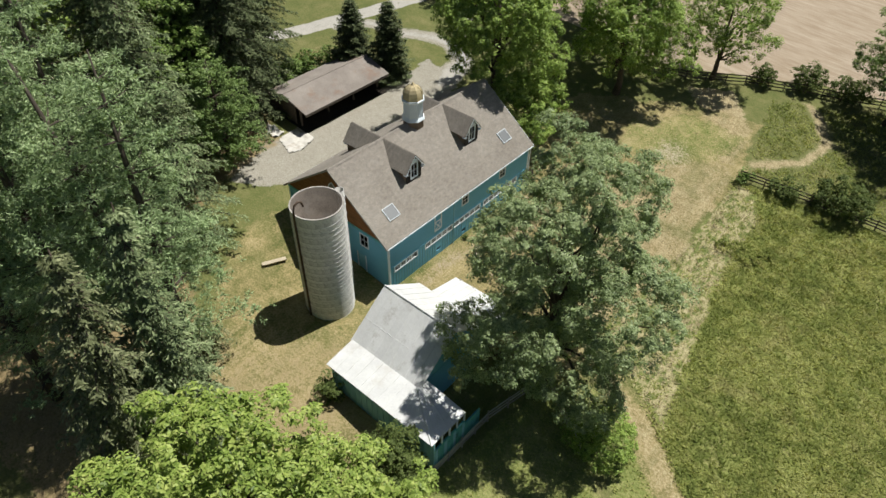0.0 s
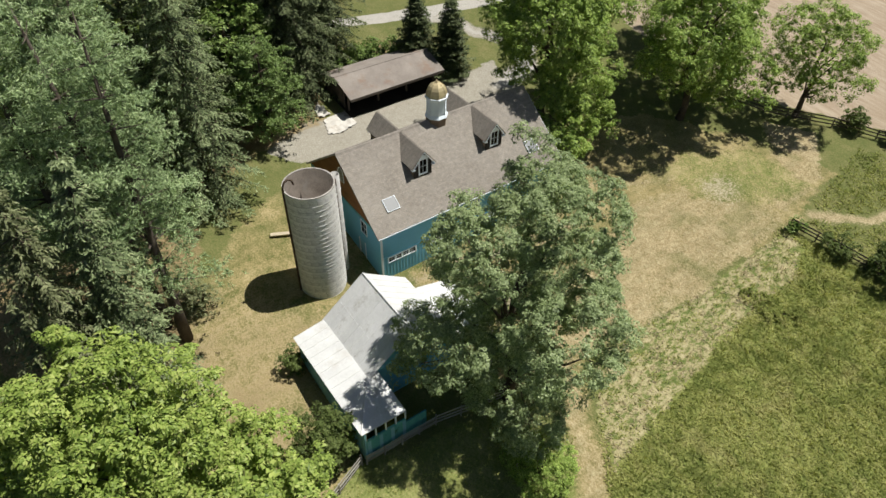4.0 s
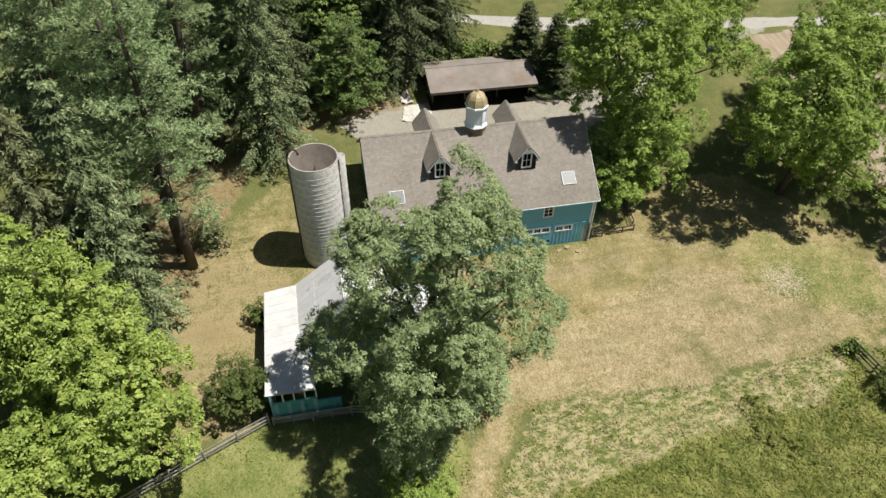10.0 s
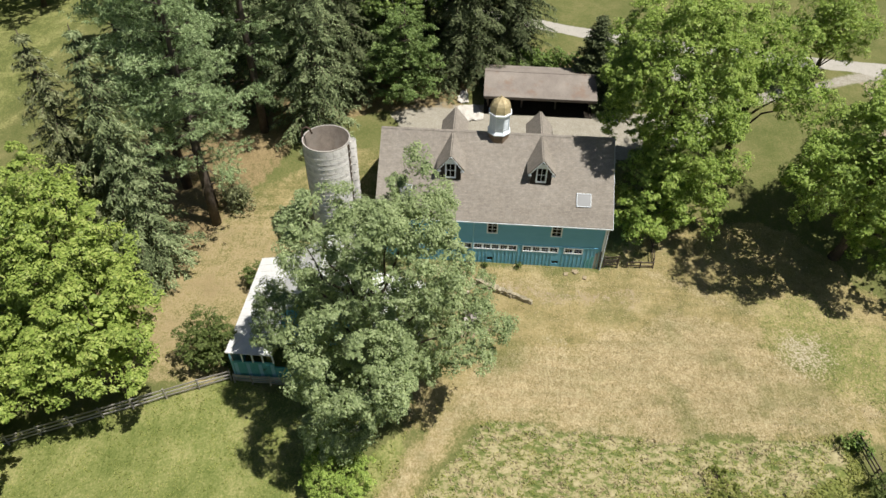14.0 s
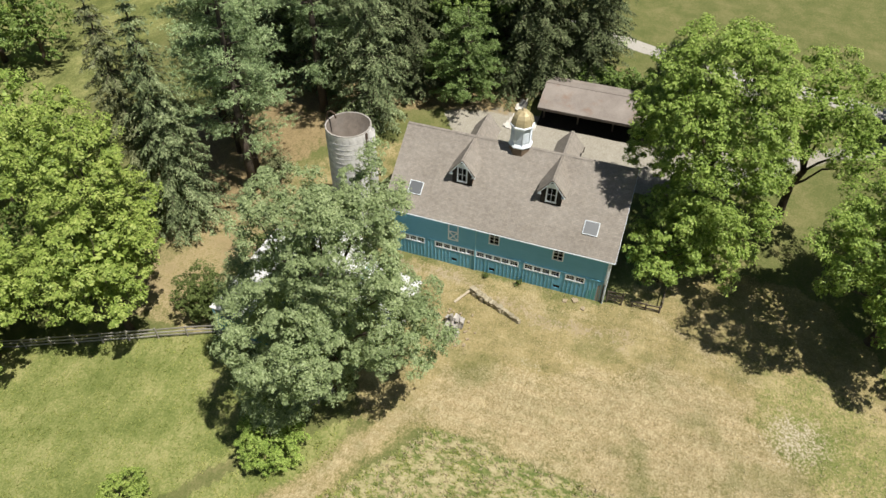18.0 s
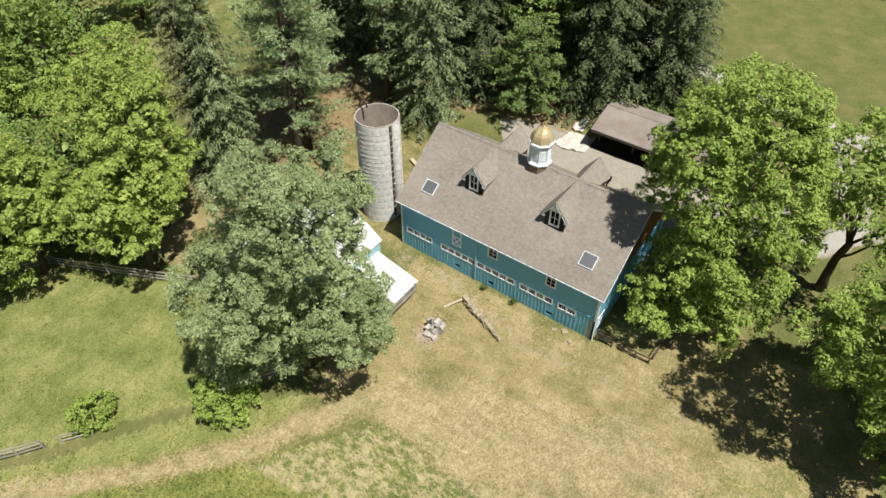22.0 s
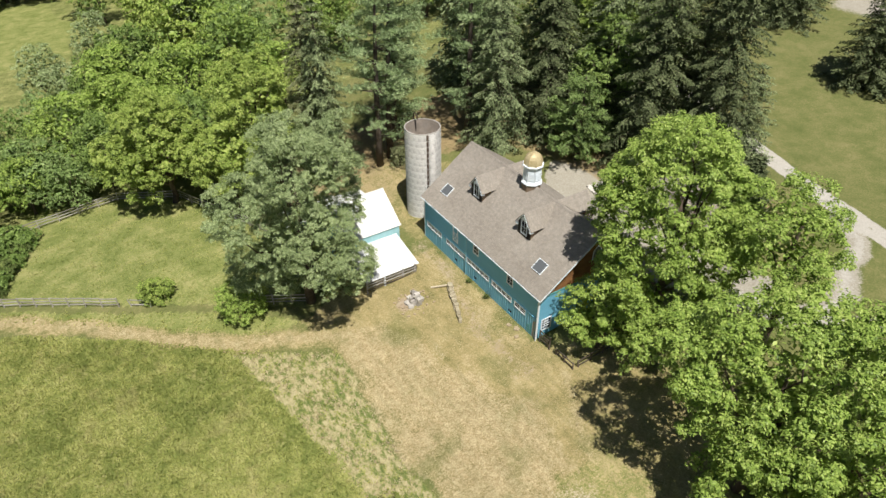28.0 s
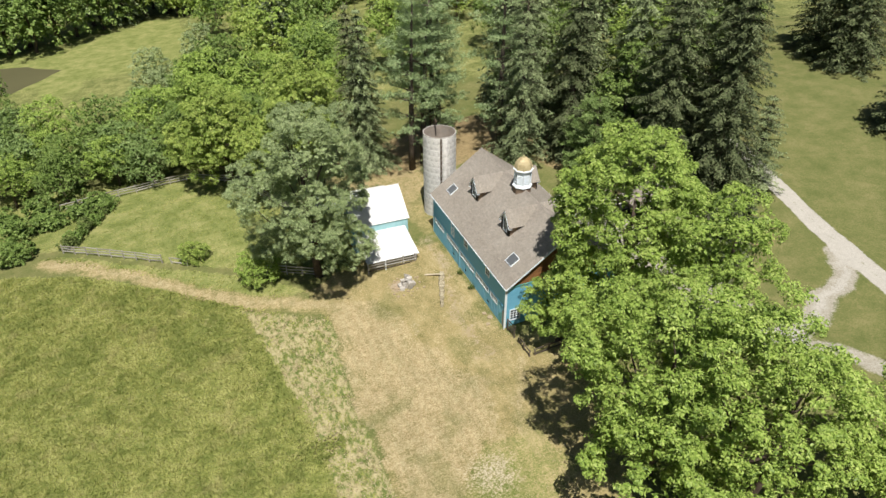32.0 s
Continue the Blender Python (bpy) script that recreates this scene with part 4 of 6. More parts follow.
# skylights
for y0, y1 in ((28.38, 29.6), (43.6, 44.82)):
    n = Vector((PITCH, 0, 1)).normalized()
    m = Matrix(((n.z, 0, n.x, -30.22), (0, 1, 0, (y0 + y1) / 2), (-n.x, 0, n.z, roof_z(-30.22)), (0, 0, 0, 1)))
    w = (y1 - y0) / 2
    fr = MB()
    for a, b, c, d in ((-0.58, -0.535, -w, w), (0.535, 0.58, -w, w), (-0.535, 0.535, -w, -w + 0.045), (-0.535, 0.535, w - 0.045, w)):
        fr.box((a, c, 0), (b, d, 0.1), m)
    sk = part("skylight", fr, M_WHITE, barn, "white-framed roof window")
    part("pane", MB().box((-0.535, -w + 0.045, 0.05), (0.535, w - 0.045, 0.085), m), M_SKYLIGHT, sk)

# cupola: shingled base, white octagon, gilded ribbed dome
CX, CY = -34.85, 36.75
t8 = math.pi / 8
cup = part("cupola_base", MB().lathe([(0.95, 8.7), (0.95, 10.12), (1.03, 10.16)], (CX, CY), 8, t8), M_BROWN, barn, "brown shingled octagonal cupola base")
part("skirt", MB().lathe([(1.04, 10.12), (1.06, 10.2), (0.9, 10.4), (0.86, 10.44)], (CX, CY), 8, t8), M_WHITE, cup)
part("lantern", MB().lathe([(0.86, 10.4), (0.84, 11.8), (0.9, 11.86)], (CX, CY), 8, t8), M_WHITE, cup, "white octagonal lantern")
part("cornice", MB().lathe([(0.88, 11.84), (1.0, 11.92), (1.06, 12.02), (1.04, 12.1), (0.85, 12.13)], (CX, CY), 8, t8), M_WHITE, cup)
for k in range(8):
    a = math.pi / 4 * k
    m = Matrix.Translation((CX, CY, 0)) @ Matrix.Rotation(a, 4, "Z")
    part("louvre_panel", MB().box((0.765, -0.22, 10.55), (0.80, 0.22, 11.62), m), M_WHITE, cup)
    for j in range(6):
        part("louvre", MB().box((0.79, -0.2, 10.61 + j * 0.16), (0.825, 0.2, 10.69 + j * 0.16), m), M_WHITE, cup)
    part("corner_post", MB().tube([(CX + 0.87 * math.cos(a + t8), CY + 0.87 * math.sin(a + t8), 10.4), (CX + 0.855 * math.cos(a + t8), CY + 0.855 * math.sin(a + t8), 11.84)], [0.05, 0.05], 6), M_WHITE, cup)
dome_prof = [(0.92, 12.1), (0.93, 12.2), (0.90, 12.45), (0.80, 12.76), (0.63, 13.02), (0.42, 13.19), (0.18, 13.29), (0.07, 13.31)]
dome = part("dome", MB().lathe(dome_prof, (CX, CY), 8, t8), M_GOLD, cup, "gilded ribbed dome with dull patina")
for k in range(8):
    a = math.pi / 4 * k + t8
    part("rib", MB().tube([(CX + (r + 0.01) * math.cos(a), CY + (r + 0.01) * math.sin(a), z) for r, z in dome_prof], [0.025] * 8, 5), M_GOLD, dome)
part("finial", MB().lathe([(0.1, 13.28), (0.13, 13.35), (0.05, 13.41), (0.09, 13.48), (0.02, 13.56), (0.0, 13.6)], (CX, CY), 10), M_GOLD, dome)

# ---- silo ----
SX, SY, SR, SZ1 = -31.17, 22.52, 1.93, 10.95
SZ0 = -0.35
silo = thing("silo", (SX, SY, SZ0), "weathered pale concrete stave silo, roofless, ringed with hoops", "silo")
part("lining", MB().lathe([(SR - 0.02, SZ0), (SR - 0.02, SZ1 - 0.02), (SR - 0.07, SZ1 - 0.02), (SR - 0.07, SZ0 + 0.1), (0.01, SZ0 + 0.1)], (SX, SY), 48), M_CONCRETE_IN, silo, "stained inner lining", True)
courses, around = 15, 20
h = (SZ1 - SZ0 - 0.05) / courses
st = MB()
aw = 2 * math.pi / around * 0.494
for k in range(5):
    a = -aw + 2 * aw * k / 4
    for r in (SR - 0.015, SR + 0.05):
        for z in (0.002, h - 0.002):
            st.v.append((r * math.cos(a), r * math.sin(a), z))
for k in range(4):
    b, c = 4 * k, 4 * k + 4
    st.f += [(b + 2, c + 2, c + 3, b + 3), (b + 1, b + 3, c + 3, c + 1), (b, c, c + 2, b + 2), (b, b + 1, c + 1, c)]
st.f += [(0, 2, 3, 1), (16, 17, 19, 18)]
stave = st.mesh("stave")
stave.materials.append(M_CONCRETE)
random.seed(8)
for i in range(courses):
    for k in range(around):
        piece("stave", stave, silo, Matrix.Translation((0, 0, i * h)) @ Matrix.Rotation(2 * math.pi * (k + 0.5 * (i % 2)) / around + random.uniform(-0.004, 0.004), 4, "Z"))
hoop = MB().tube([((SR + 0.065) * math.cos(a), (SR + 0.065) * math.sin(a), 0) for a in (2 * math.pi * k / 40 for k in range(41))], [0.016] * 41, 5, False).mesh("hoop")
hoop.materials.append(M_HOOP)
z, gap = 0.2, 0.235
while z < SZ1 - SZ0 - 0.3:
    piece("hoop", hoop, silo, Matrix.Translation((0, 0, z)))
    z += gap
    gap = min(gap * 1.028, 0.75)
part("rim", MB().lathe([(SR - 0.055, SZ1 - 0.05), (SR - 0.055, SZ1 + 0.02), (SR + 0.055, SZ1 + 0.02), (SR + 0.055, SZ1 - 0.05)], (SX, SY), 48), M_STONE, silo)
# unloading chute: a half-round metal shaft beside the staves
ch = MB()
arc = [(0.36 * math.cos(a), 0.36 * math.sin(a)) for a in (math.pi * (-0.32 + 0.164 * k) for k in range(11))]
cy0 = SY + SR + 0.2
vs = [(SX + 0.1 + a, cy0 + b, z) for z in (1.0, SZ1 + 0.05) for a, b in arc] + [(SX + 0.1 + a * 0.93, cy0 + b * 0.93, z) for z in (1.0, SZ1 + 0.05) for a, b in arc]
ch.add(vs, [(i, i + 1, i + 12, i + 11) for i in range(10)] + [(i + 22, i + 33, i + 34, i + 23) for i in range(10)] + [(i + 11, i + 12, i + 34, i + 33) for i in range(10)])
chute = part("chute", ch, M_CHUTE, silo, "round pale unloading chute open at the top", True)
for i in range(12):
    z = 1.4 + i * 0.82
    part("chute_band", MB().tube([(SX + 0.1 + 1.03 * a, cy0 + 1.03 * b, z) for a, b in arc], [0.018] * 11, 5), M_HOOP, chute)
# Raised solid strip; its dark colour draws the gap beside the chute.
part("door_gap", MB().box((SX + 0.46, SY + SR - 0.12, 0.9), (SX + 0.66, SY + SR + 0.045, SZ1 - 0.1)), M_IRON, silo, "dark strip standing in for the slot of silo doors beside the chute")
for i in range(14):
    part("rung", MB().box((SX + 0.44, SY + SR - 0.02, 1.3 + i * 0.68), (SX + 0.68, SY + SR + 0.075, 1.36 + i * 0.68)), M_HOOP, silo)
# filling pipe with a hooked top
px, py = SX - 0.05, SY - SR - 0.12
part("filling_pipe", MB().tube([(px, py, 0.4), (px, py, 10.6), (px, py + 0.03, 11.3), (px, py + 0.2, 11.75), (px, py + 0.5, 11.9), (px, py + 0.8, 11.7), (px, py + 0.9, 11.3)], [0.085] * 7, 8), M_IRON, silo, "dark hooked filling pipe", True)
for z in (2.0, 4.5, 7.0, 9.5):
    part("pipe_bracket", MB().box((px - 0.12, py - 0.05, z), (px + 0.12, py + 0.14, z + 0.07)), M_IRON, silo)

# ---- outbuilding with white metal roofs ----
out = thing("outbuilding", (-22, 23.2, gz(-22, 23)), "turquoise outbuilding with white sheet-metal gable and lean-to roofs", "outbuilding")
OX0, OX1 = -25.3, -18.85


def sheet_roof(parent, a, b, c, d, width, mat, label, seam=True):
    """A slope of overlapping metal sheets: a, b along the eave, c, d along the top (c over b, d over a)."""
    a, b, c, d = (Vector(p) for p in (a, b, c, d))
    n = max(1, round((b - a).length / width))
    slope = part("roof_slope", MB().slab([a, b, c, d], 0.05), mat, parent, label)
    up = (b - a).cross(d - a).normalized()
    for i in range(n):
        p0, p1 = a.lerp(b, i / n), a.lerp(b, (i + 1) / n)
        q0, q1 = d.lerp(c, i / n), d.lerp(c, (i + 1) / n)
        e = 0.004 + 0.004 * (i % 2)
        s = slope if seam else slope
        part("roof_sheet", MB().slab([p0 + up * (e + 0.012), p1.lerp(p0, 0.015) + up * (e + 0.012), q1.lerp(q0, 0.015) + up * (e + 0.012), q0 + up * (e + 0.012)], 0.012), mat, slope)
        if seam and (p0 - q0).length > 0.3:
            part("seam", MB().beam(p0 + up * 0.03, q0 + up * 0.03, 0.035, 0.045), mat, slope)
    return slope


RY, RZ = 23.5, 5.55
sheet_roof(out, (OX0 - 0.2, 19.75, 2.6), (OX1 + 0.2, 19.75, 2.6), (OX1 + 0.2, RY, RZ), (OX0 - 0.2, RY, RZ), 0.75, M_METAL_GREY, "grey-white sheet metal slope")
sheet_roof(out, (OX1 + 0.2, 27.25, 2.95), (OX0 - 0.2, 27.25, 2.95), (OX0 - 0.2, RY, RZ), (OX1 + 0.2, RY, RZ), 0.75, M_METAL_WHITE, "bright white sheet metal slope")
part("ridge_cap", MB().tube([(OX0 - 0.2, RY, RZ + 0.02), (OX1 + 0.2, RY, RZ + 0.02)], [0.07, 0.07], 6), M_METAL_WHITE, out)
part("lap_strip", MB().beam((OX0 - 0.15, 21.3, 3.835), (-20.9, 21.3, 3.835), 0.045, 0.03), M_METAL_GREY, out)
# lean-to on the lawn side, carried round the corner with a hip
EX = -15.2
sheet_roof(out, (OX0 - 0.1, 17.2, 2.25), (OX1, 17.2, 2.32), (OX1, 19.8, 2.72), (OX0 - 0.1, 19.8, 2.67), 0.8, M_METAL_WHITE, "white lean-to roof")
sheet_roof(out, (OX1, 17.2, 2.32), (EX, 17.2, 2.42), (OX1 + 0.05, 19.78, 2.72), (OX1, 19.8, 2.72), 0.8, M_METAL_WHITE, "white hipped lean-to corner")
sheet_roof(out, (EX, 17.2, 2.42), (EX, 20.7, 2.36), (OX1, 20.7, 2.76), (OX1, 19.78, 2.72), 0.6, M_METAL_GREY, "seamed white lean-to roof")
part("hip_cap", MB().tube([(EX, 17.2, 2.47), (OX1, 19.78, 2.78)], [0.06, 0.06], 6), M_METAL_WHITE, out)
# low open lean-to on the yard side
sheet_roof(out, (OX1 - 0.1, 31.6, 0.8), (OX0 + 0.15, 31.45, 0.7), (OX0 + 0.4, 27.17, 2.05), (OX1 - 0.1, 27.17, 2.05), 0.75, M_METAL_WHITE, "bright white low lean-to roof")
# walls
part("wall", MB().wall("x", 27.0, 0.15, OX0, OX1, -0.9, 2.85), M_PALE_TURQUOISE, out, "pale turquoise board wall")
part("wall", MB().wall("x", 19.8, 0.15, OX0, OX1, -0.9, 2.5, [(-23.5, -22.3, -0.2, 1.8)]), M_TEAL_LIGHT, out)
for x, hole in ((OX0, []), (OX1 - 0.15, [(22.6, 23.5, 3.0, 3.9)])):
    w = part("wall", MB().wall("y", x, 0.15, 20.0, 27.0, -1.0, 2.62, []), M_TEAL_UP, out)
    g = MB().wall("y", x, 0.15, 21.9, 25.1, 2.7, 4.1, [(22.6, 23.5, 3.0, 3.8)] if hole else [])
    for ys in ((20.15, 21.9), (25.1, 27.1)):
        za = [(ys[0], 2.7), (ys[1], 2.7), (ys[1], 4.1 if ys[0] < 22 else 2.78), (ys[0], 4.1 if ys[0] > 22 else 2.78)]
        g.add([(x, a, b) for a, b in za] + [(x + 0.15, a, b) for a, b in za], [(0, 1, 2, 3), (7, 6, 5, 4), (0, 1, 5, 4), (1, 2, 6, 5), (2, 3, 7, 6), (3, 0, 4, 7)])
    za = [(21.9, 4.1), (25.1, 4.1), (RY, RZ - 0.1)]
    g.add([(x, a, b) for a, b in za] + [(x + 0.15, a, b) for a, b in za], [(0, 1, 2), (5, 4, 3), (0, 1, 4, 3), (1, 2, 5, 4), (2, 0, 3, 5)])
    part("gable", g, M_TEAL_UP, out, "dark teal gable end")
    if hole:
        sash(out, "y", OX1, 1, 22.65, 23.45, 3.05, 3.75, 2, 2, "sash_window", 0.09)
part("wall", MB().wall("x", 17.4, 0.12, OX0 + 0.1, EX + 0.0, -1.6, 2.25), M_TEAL_LOW, out, "dark teal board wall")
part("wall", MB().wall("y", OX0, 0.12, 17.52, 19.8, -0.9, 2.3), M_TEAL_LIGHT, out)
part("wall", MB().wall("y", EX - 0.17, 0.12, 17.52, 20.7, -1.7, 1.35), M_TEAL_LIGHT, out, "patchy turquoise and green boarded wall")
part("wall", MB().wall("y", EX - 0.17, 0.12, 20.7, 22.4, -1.7, 0.9), M_TEAL_LIGHT, out)
for i in range(5):
    y = 17.56 + i * 0.78
    part("post", MB().box((EX - 0.16, y - 0.05, 1.35), (EX - 0.06, y + 0.05, 2.24)), M_WHITE if i else M_WOOD_GREY, out)
for i in range(10):
    y = 17.6 + i * 0.31
    part("board", MB().box((EX - 0.05, y, -1.6), (EX - 0.025, y + 0.27, 1.2 + 0.1 * math.sin(i * 2.1))), M_TEAL_LIGHT if i % 3 else M_TEAL_LOW, out)
for i in range(18):
    x = OX0 + 0.3 + i * 0.56
    part("batten", MB().box((x, 17.36, -1.5), (x + 0.05, 17.4, 2.2)), M_TEAL_LOW, out)
for x in (OX0 + 0.7, -23.2, -21.1, OX1 - 0.25):
    part("post", MB().box((x - 0.07, 31.35, gz(x, 31.4) - 0.1), (x + 0.07, 31.49, 0.82)), M_WHITE if x == -21.1 else M_WOOD_GREY, out)
for z, n in ((-0.25, 0), (0.1, 1), (0.45, 2)):
    part("rail_board", MB().box((OX0 + 0.6, 31.49, z - 0.06), (OX1 - 0.2, 31.53, z + 0.08)), M_WOOD_GREY if n else M_WOOD_DARK, out)
part("end_boards", MB().wall("y", OX0 + 0.5, 0.05, 27.2, 31.5, -0.8, 0.75), M_WOOD_GREY, out)

# ---- open shed ----
shed = thing("open_shed", (-51.7, 41.3, 3.0), "open-fronted vehicle shed with worn low-pitched roof", "shed")
HY0, HY1 = 35.3, 47.3
fe, rd, be = (-48.45, 5.42), (-51.9, 6.5), (-55.2, 5.5)
part("roof_slope", MB().slab([(fe[0], HY0, fe[1]), (fe[0], HY1, fe[1]), (rd[0], HY1, rd[1]), (rd[0], HY0, rd[1])], 0.12), M_ROOF_SHED, shed)
part("roof_slope", MB().slab([(rd[0], HY0, rd[1]), (rd[0], HY1, rd[1]), (be[0], HY1, be[1]), (be[0], HY0, be[1])], 0.12), M_ROOF_SHED, shed)
part("ridge_cap", MB().tube([(rd[0], HY0, rd[1]), (rd[0], HY1, rd[1])], [0.07, 0.07], 6), M_ROOF_SHED, shed)
part("fascia", MB().box((fe[0] - 0.04, HY0 + 0.02, fe[1] - 0.3), (fe[0] - 0.005, HY1 - 0.02, fe[1] - 0.11)), M_WOOD_DARK, shed)
part("back_wall", MB().wall("y", -55.0, 0.1, HY0 + 0.3, HY1 - 0.3, 2.9, 5.4), M_WOOD_DARK, shed)
part("end_wall", MB().wall("x", HY0 + 0.3, 0.1, -54.9, -50.6, 2.9, 5.6), M_WOOD_DARK, shed)
# Slab added to hold the roof's shade in its colour.
part("floor", MB().slab([(-48.7, HY0 + 0.1, gz(-48.7, 41) + 0.05), (-48.7, HY1 - 0.2, gz(-48.7, 41) + 0.05), (-54.9, HY1 - 0.2, gz(-54.9, 41) + 0.05), (-54.9, HY0 + 0.1, gz(-54.9, 41) + 0.05)], 0.12), M_SHED_SHADE, shed, "near-black floor slab carrying the shade under the shed roof")
part("beam", MB().beam((-50.0, HY0 + 0.3, 5.6), (-50.0, HY1 - 0.3, 5.6), 0.16, 0.24), M_WOOD_DARK, shed)
# Posts and inner braces use the dark wood to carry the roof's shade.
for i in range(4):
    y = HY0 + 0.5 + i * (HY1 - HY0 - 1.0) / 3
    for x, zt in ((-50.0, 5.55), (-52.6, 6.1)):
        part("post", MB().box((x - 0.09, y - 0.09, gz(x, y) - 0.1), (x + 0.09, y + 0.09, zt)), M_WOOD_DARK, shed)
    part("knee_brace", MB().beam((-50.0, y, 4.8), (-49.0 if i == 3 else -50.0, y + (0.7 if i < 3 else 0.1), 5.45 if i < 3 else 5.3), 0.08, 0.1), M_WOOD_GREY if i == 3 else M_WOOD_DARK, shed)
    part("rafter", MB().beam((-48.6, y, 5.28), (-51.9, y, 6.32), 0.08, 0.16), M_WOOD_DARK, shed)

# ---- fences ----


def fence(name, line, label, mat, spacing=2.4, tops=1.25, rails=3, lean=0.03, group="fences"):
    """Posts and rails along a line on the ground."""
    random.seed(len(line) * 7 + int(abs(line[0][0]) * 10))
    pts = []
    for (ax, ay), (bx, by) in zip(line, line[1:]):
        n = max(1, round(math.hypot(bx - ax, by - ay) / spacing))
        pts += [(ax + (bx - ax) * i / n, ay + (by - ay) * i / n) for i in range(n)]
    pts.append(line[-1])
    ob = thing(name, (*pts[0], gz(*pts[0])), label, "fence", group)
    tips = []
    for x, y in pts:
        z, t = gz(x, y), tops + random.uniform(-0.08, 0.1)
        dx, dy = random.uniform(-lean, lean), random.uniform(-lean, lean)
        part("post", MB().tube([(x, y, z - 0.1), (x + dx * 0.5, y + dy * 0.5, z + t * 0.5), (x + dx, y + dy, z + t)], [0.075, 0.07, 0.062], 6), mat, ob)
        tips.append((x, y, z))
    for a, b in zip(tips, tips[1:]):
        for r in range(rails):
            h = tops * (0.28 + 0.62 * r / max(1, rails - 1))
            part("rail", MB().beam((a[0], a[1], a[2] + h + random.uniform(-0.05, 0.05)), (b[0], b[1], b[2] + h + random.uniform(-0.05, 0.05)), 0.045, 0.13), mat, ob)
    return ob


fence("pasture_fence", [(-15.2, 17.0), (-12.4, 10.2), (-8.4, -0.2), (-1.5, -5.4), (8.0, -4.9), (16, -4)], "grey weathered post and rail fence along the lawn", M_WOOD_GREY, rails=3)
fence("pasture_fence", [(-14.9, 23.0), (-13.8, 29.0), (-10.7, 26.9), (-8.6, 25.5)], "grey rail fence under the silver-green tree", M_WOOD_GREY, 1.9, rails=3)
fence("pasture_fence", [(2.6, 18.0), (14.2, 9.3)], "grey rail fence beside the mown track", M_WOOD_GREY, 1.85, rails=3)
fence("pasture_fence", [(-0.1, 19.9), (1.5, 18.7)], "broken leaning end of rail fence beside a bush", M_WOOD_GREY, 1.7, 0.9, rails=2, lean=0.2)
fence("pen_fence", [(-15.05, 17.3), (-14.9, 23.0)], "grey plank pen fence against the outbuilding", M_WOOD_GREY, 1.5, 1.1, 4)
fence("yard_fence", [(-28.75, 46.75), (-28.85, 48.0)], "dark weathered hurdle standing at the barn corner", M_WOOD_DARK, 1.4, 1.45, 4, 0.05)
fence("yard_fence", [(-28.95, 48.9), (-28.85, 51.1)], "low dark broken rail fence in dry grass", M_WOOD_DARK, 1.1, 0.75, 2, 0.1)
fence("yard_fence", [(-29.4, 51.2), (-33.4, 51.4)], "low dark rail fence under the leafy tree", M_WOOD_DARK, 1.3, 0.85, 2, 0.1)
fence("field_fence", [(-13.0, 62.9), (-7.9, 63.9), (0.2, 64.7), (14, 66)], "dark weathered fence overgrown with shrubs", M_WOOD_DARK, 2.2, 1.2, 3, 0.06)
fence("field_fence", [(-32, 73.5), (-25.8, 76.1), (-20, 80.7), (-14, 84.2), (-6, 88), (10, 93)], "dark board fence along the hay field", M_WOOD_DARK, 2.4, 1.25, 3)


# ---- stones, planks, tarp ----
def stone_mesh(seed, sx, sy, sz, cuts=2):
    """One rough block: a subdivided box pushed about."""
    bm = bmesh.new()
    bmesh.ops.create_cube(bm, size=1.0)
    bmesh.ops.subdivide_edges(bm, edges=bm.edges[:], cuts=cuts, use_grid_fill=True)
    for v in bm.verts:
        v.co = Vector((v.co.x * sx, v.co.y * sy, v.co.z * sz))
        d = noise.noise_vector(v.co * 1.7 + Vector((seed * 3.1, seed * 1.7, seed)))
        v.co += Vector((d.x * sx, d.y * sy, d.z * sz)) * 0.3
    me = bpy.data.meshes.new("stone")
    bm.to_mesh(me)
    bm.free()
    return me


random.seed(21)
pile = thing("stone_pile", (-22.2, 35.4, gz(-22.2, 35.4)), "heap of pale weathered stone blocks on bare soil", "stone pile")
for i, (dx, dy, sx, sy, sz, tilt) in enumerate(((-0.35, -0.75, 0.5, 0.26, 1.0, 0.12), (-0.3, -0.38, 0.6, 0.2, 1.35, 0.05), (-0.4, 0.0, 0.55, 0.24, 1.2, -0.06), (-0.25, 0.38, 0.6, 0.2, 1.3, 0.08), (-0.3, 0.74, 0.5, 0.28, 0.95, -0.12), (0.25, -0.55, 0.5, 0.3, 0.75, 0.2), (0.3, -0.1, 0.45, 0.24, 0.9, -0.1), (0.25, 0.3, 0.5, 0.25, 0.7, 0.16), (-0.8, 0.1, 0.5, 0.6, 0.5, 0.0), (0.75, -0.35, 0.5, 0.55, 0.3, 0.3), (0.7, 0.35, 0.45, 0.5, 0.3, 0.1))):
    me = stone_mesh(i, sx, sy, sz)
    me.materials.append(M_STONE)
    piece("stone", me, pile, Matrix.Translation((dx * 0.8, dy * 0.78, sz * 0.42)) @ Euler((tilt, tilt * 0.6, 0.15 * math.sin(i * 2.3))).to_matrix().to_4x4())
for i in range(36):
    a, r = random.uniform(0, 6.28), random.uniform(0.8, 2.0)
    me = stone_mesh(i + 60, random.uniform(0.12, 0.3), random.uniform(0.1, 0.25), random.uniform(0.08, 0.18), 1)
    me.materials.append(M_SOIL_STONE)
    piece("stone", me, pile, Matrix.Translation((r * math.cos(a), r * math.sin(a), gz(-22.2 + r * math.cos(a), 35.4 + r * math.sin(a)) - gz(-22.2, 35.4) + 0.04)) @ Matrix.Rotation(a * 5, 4, "Z"))
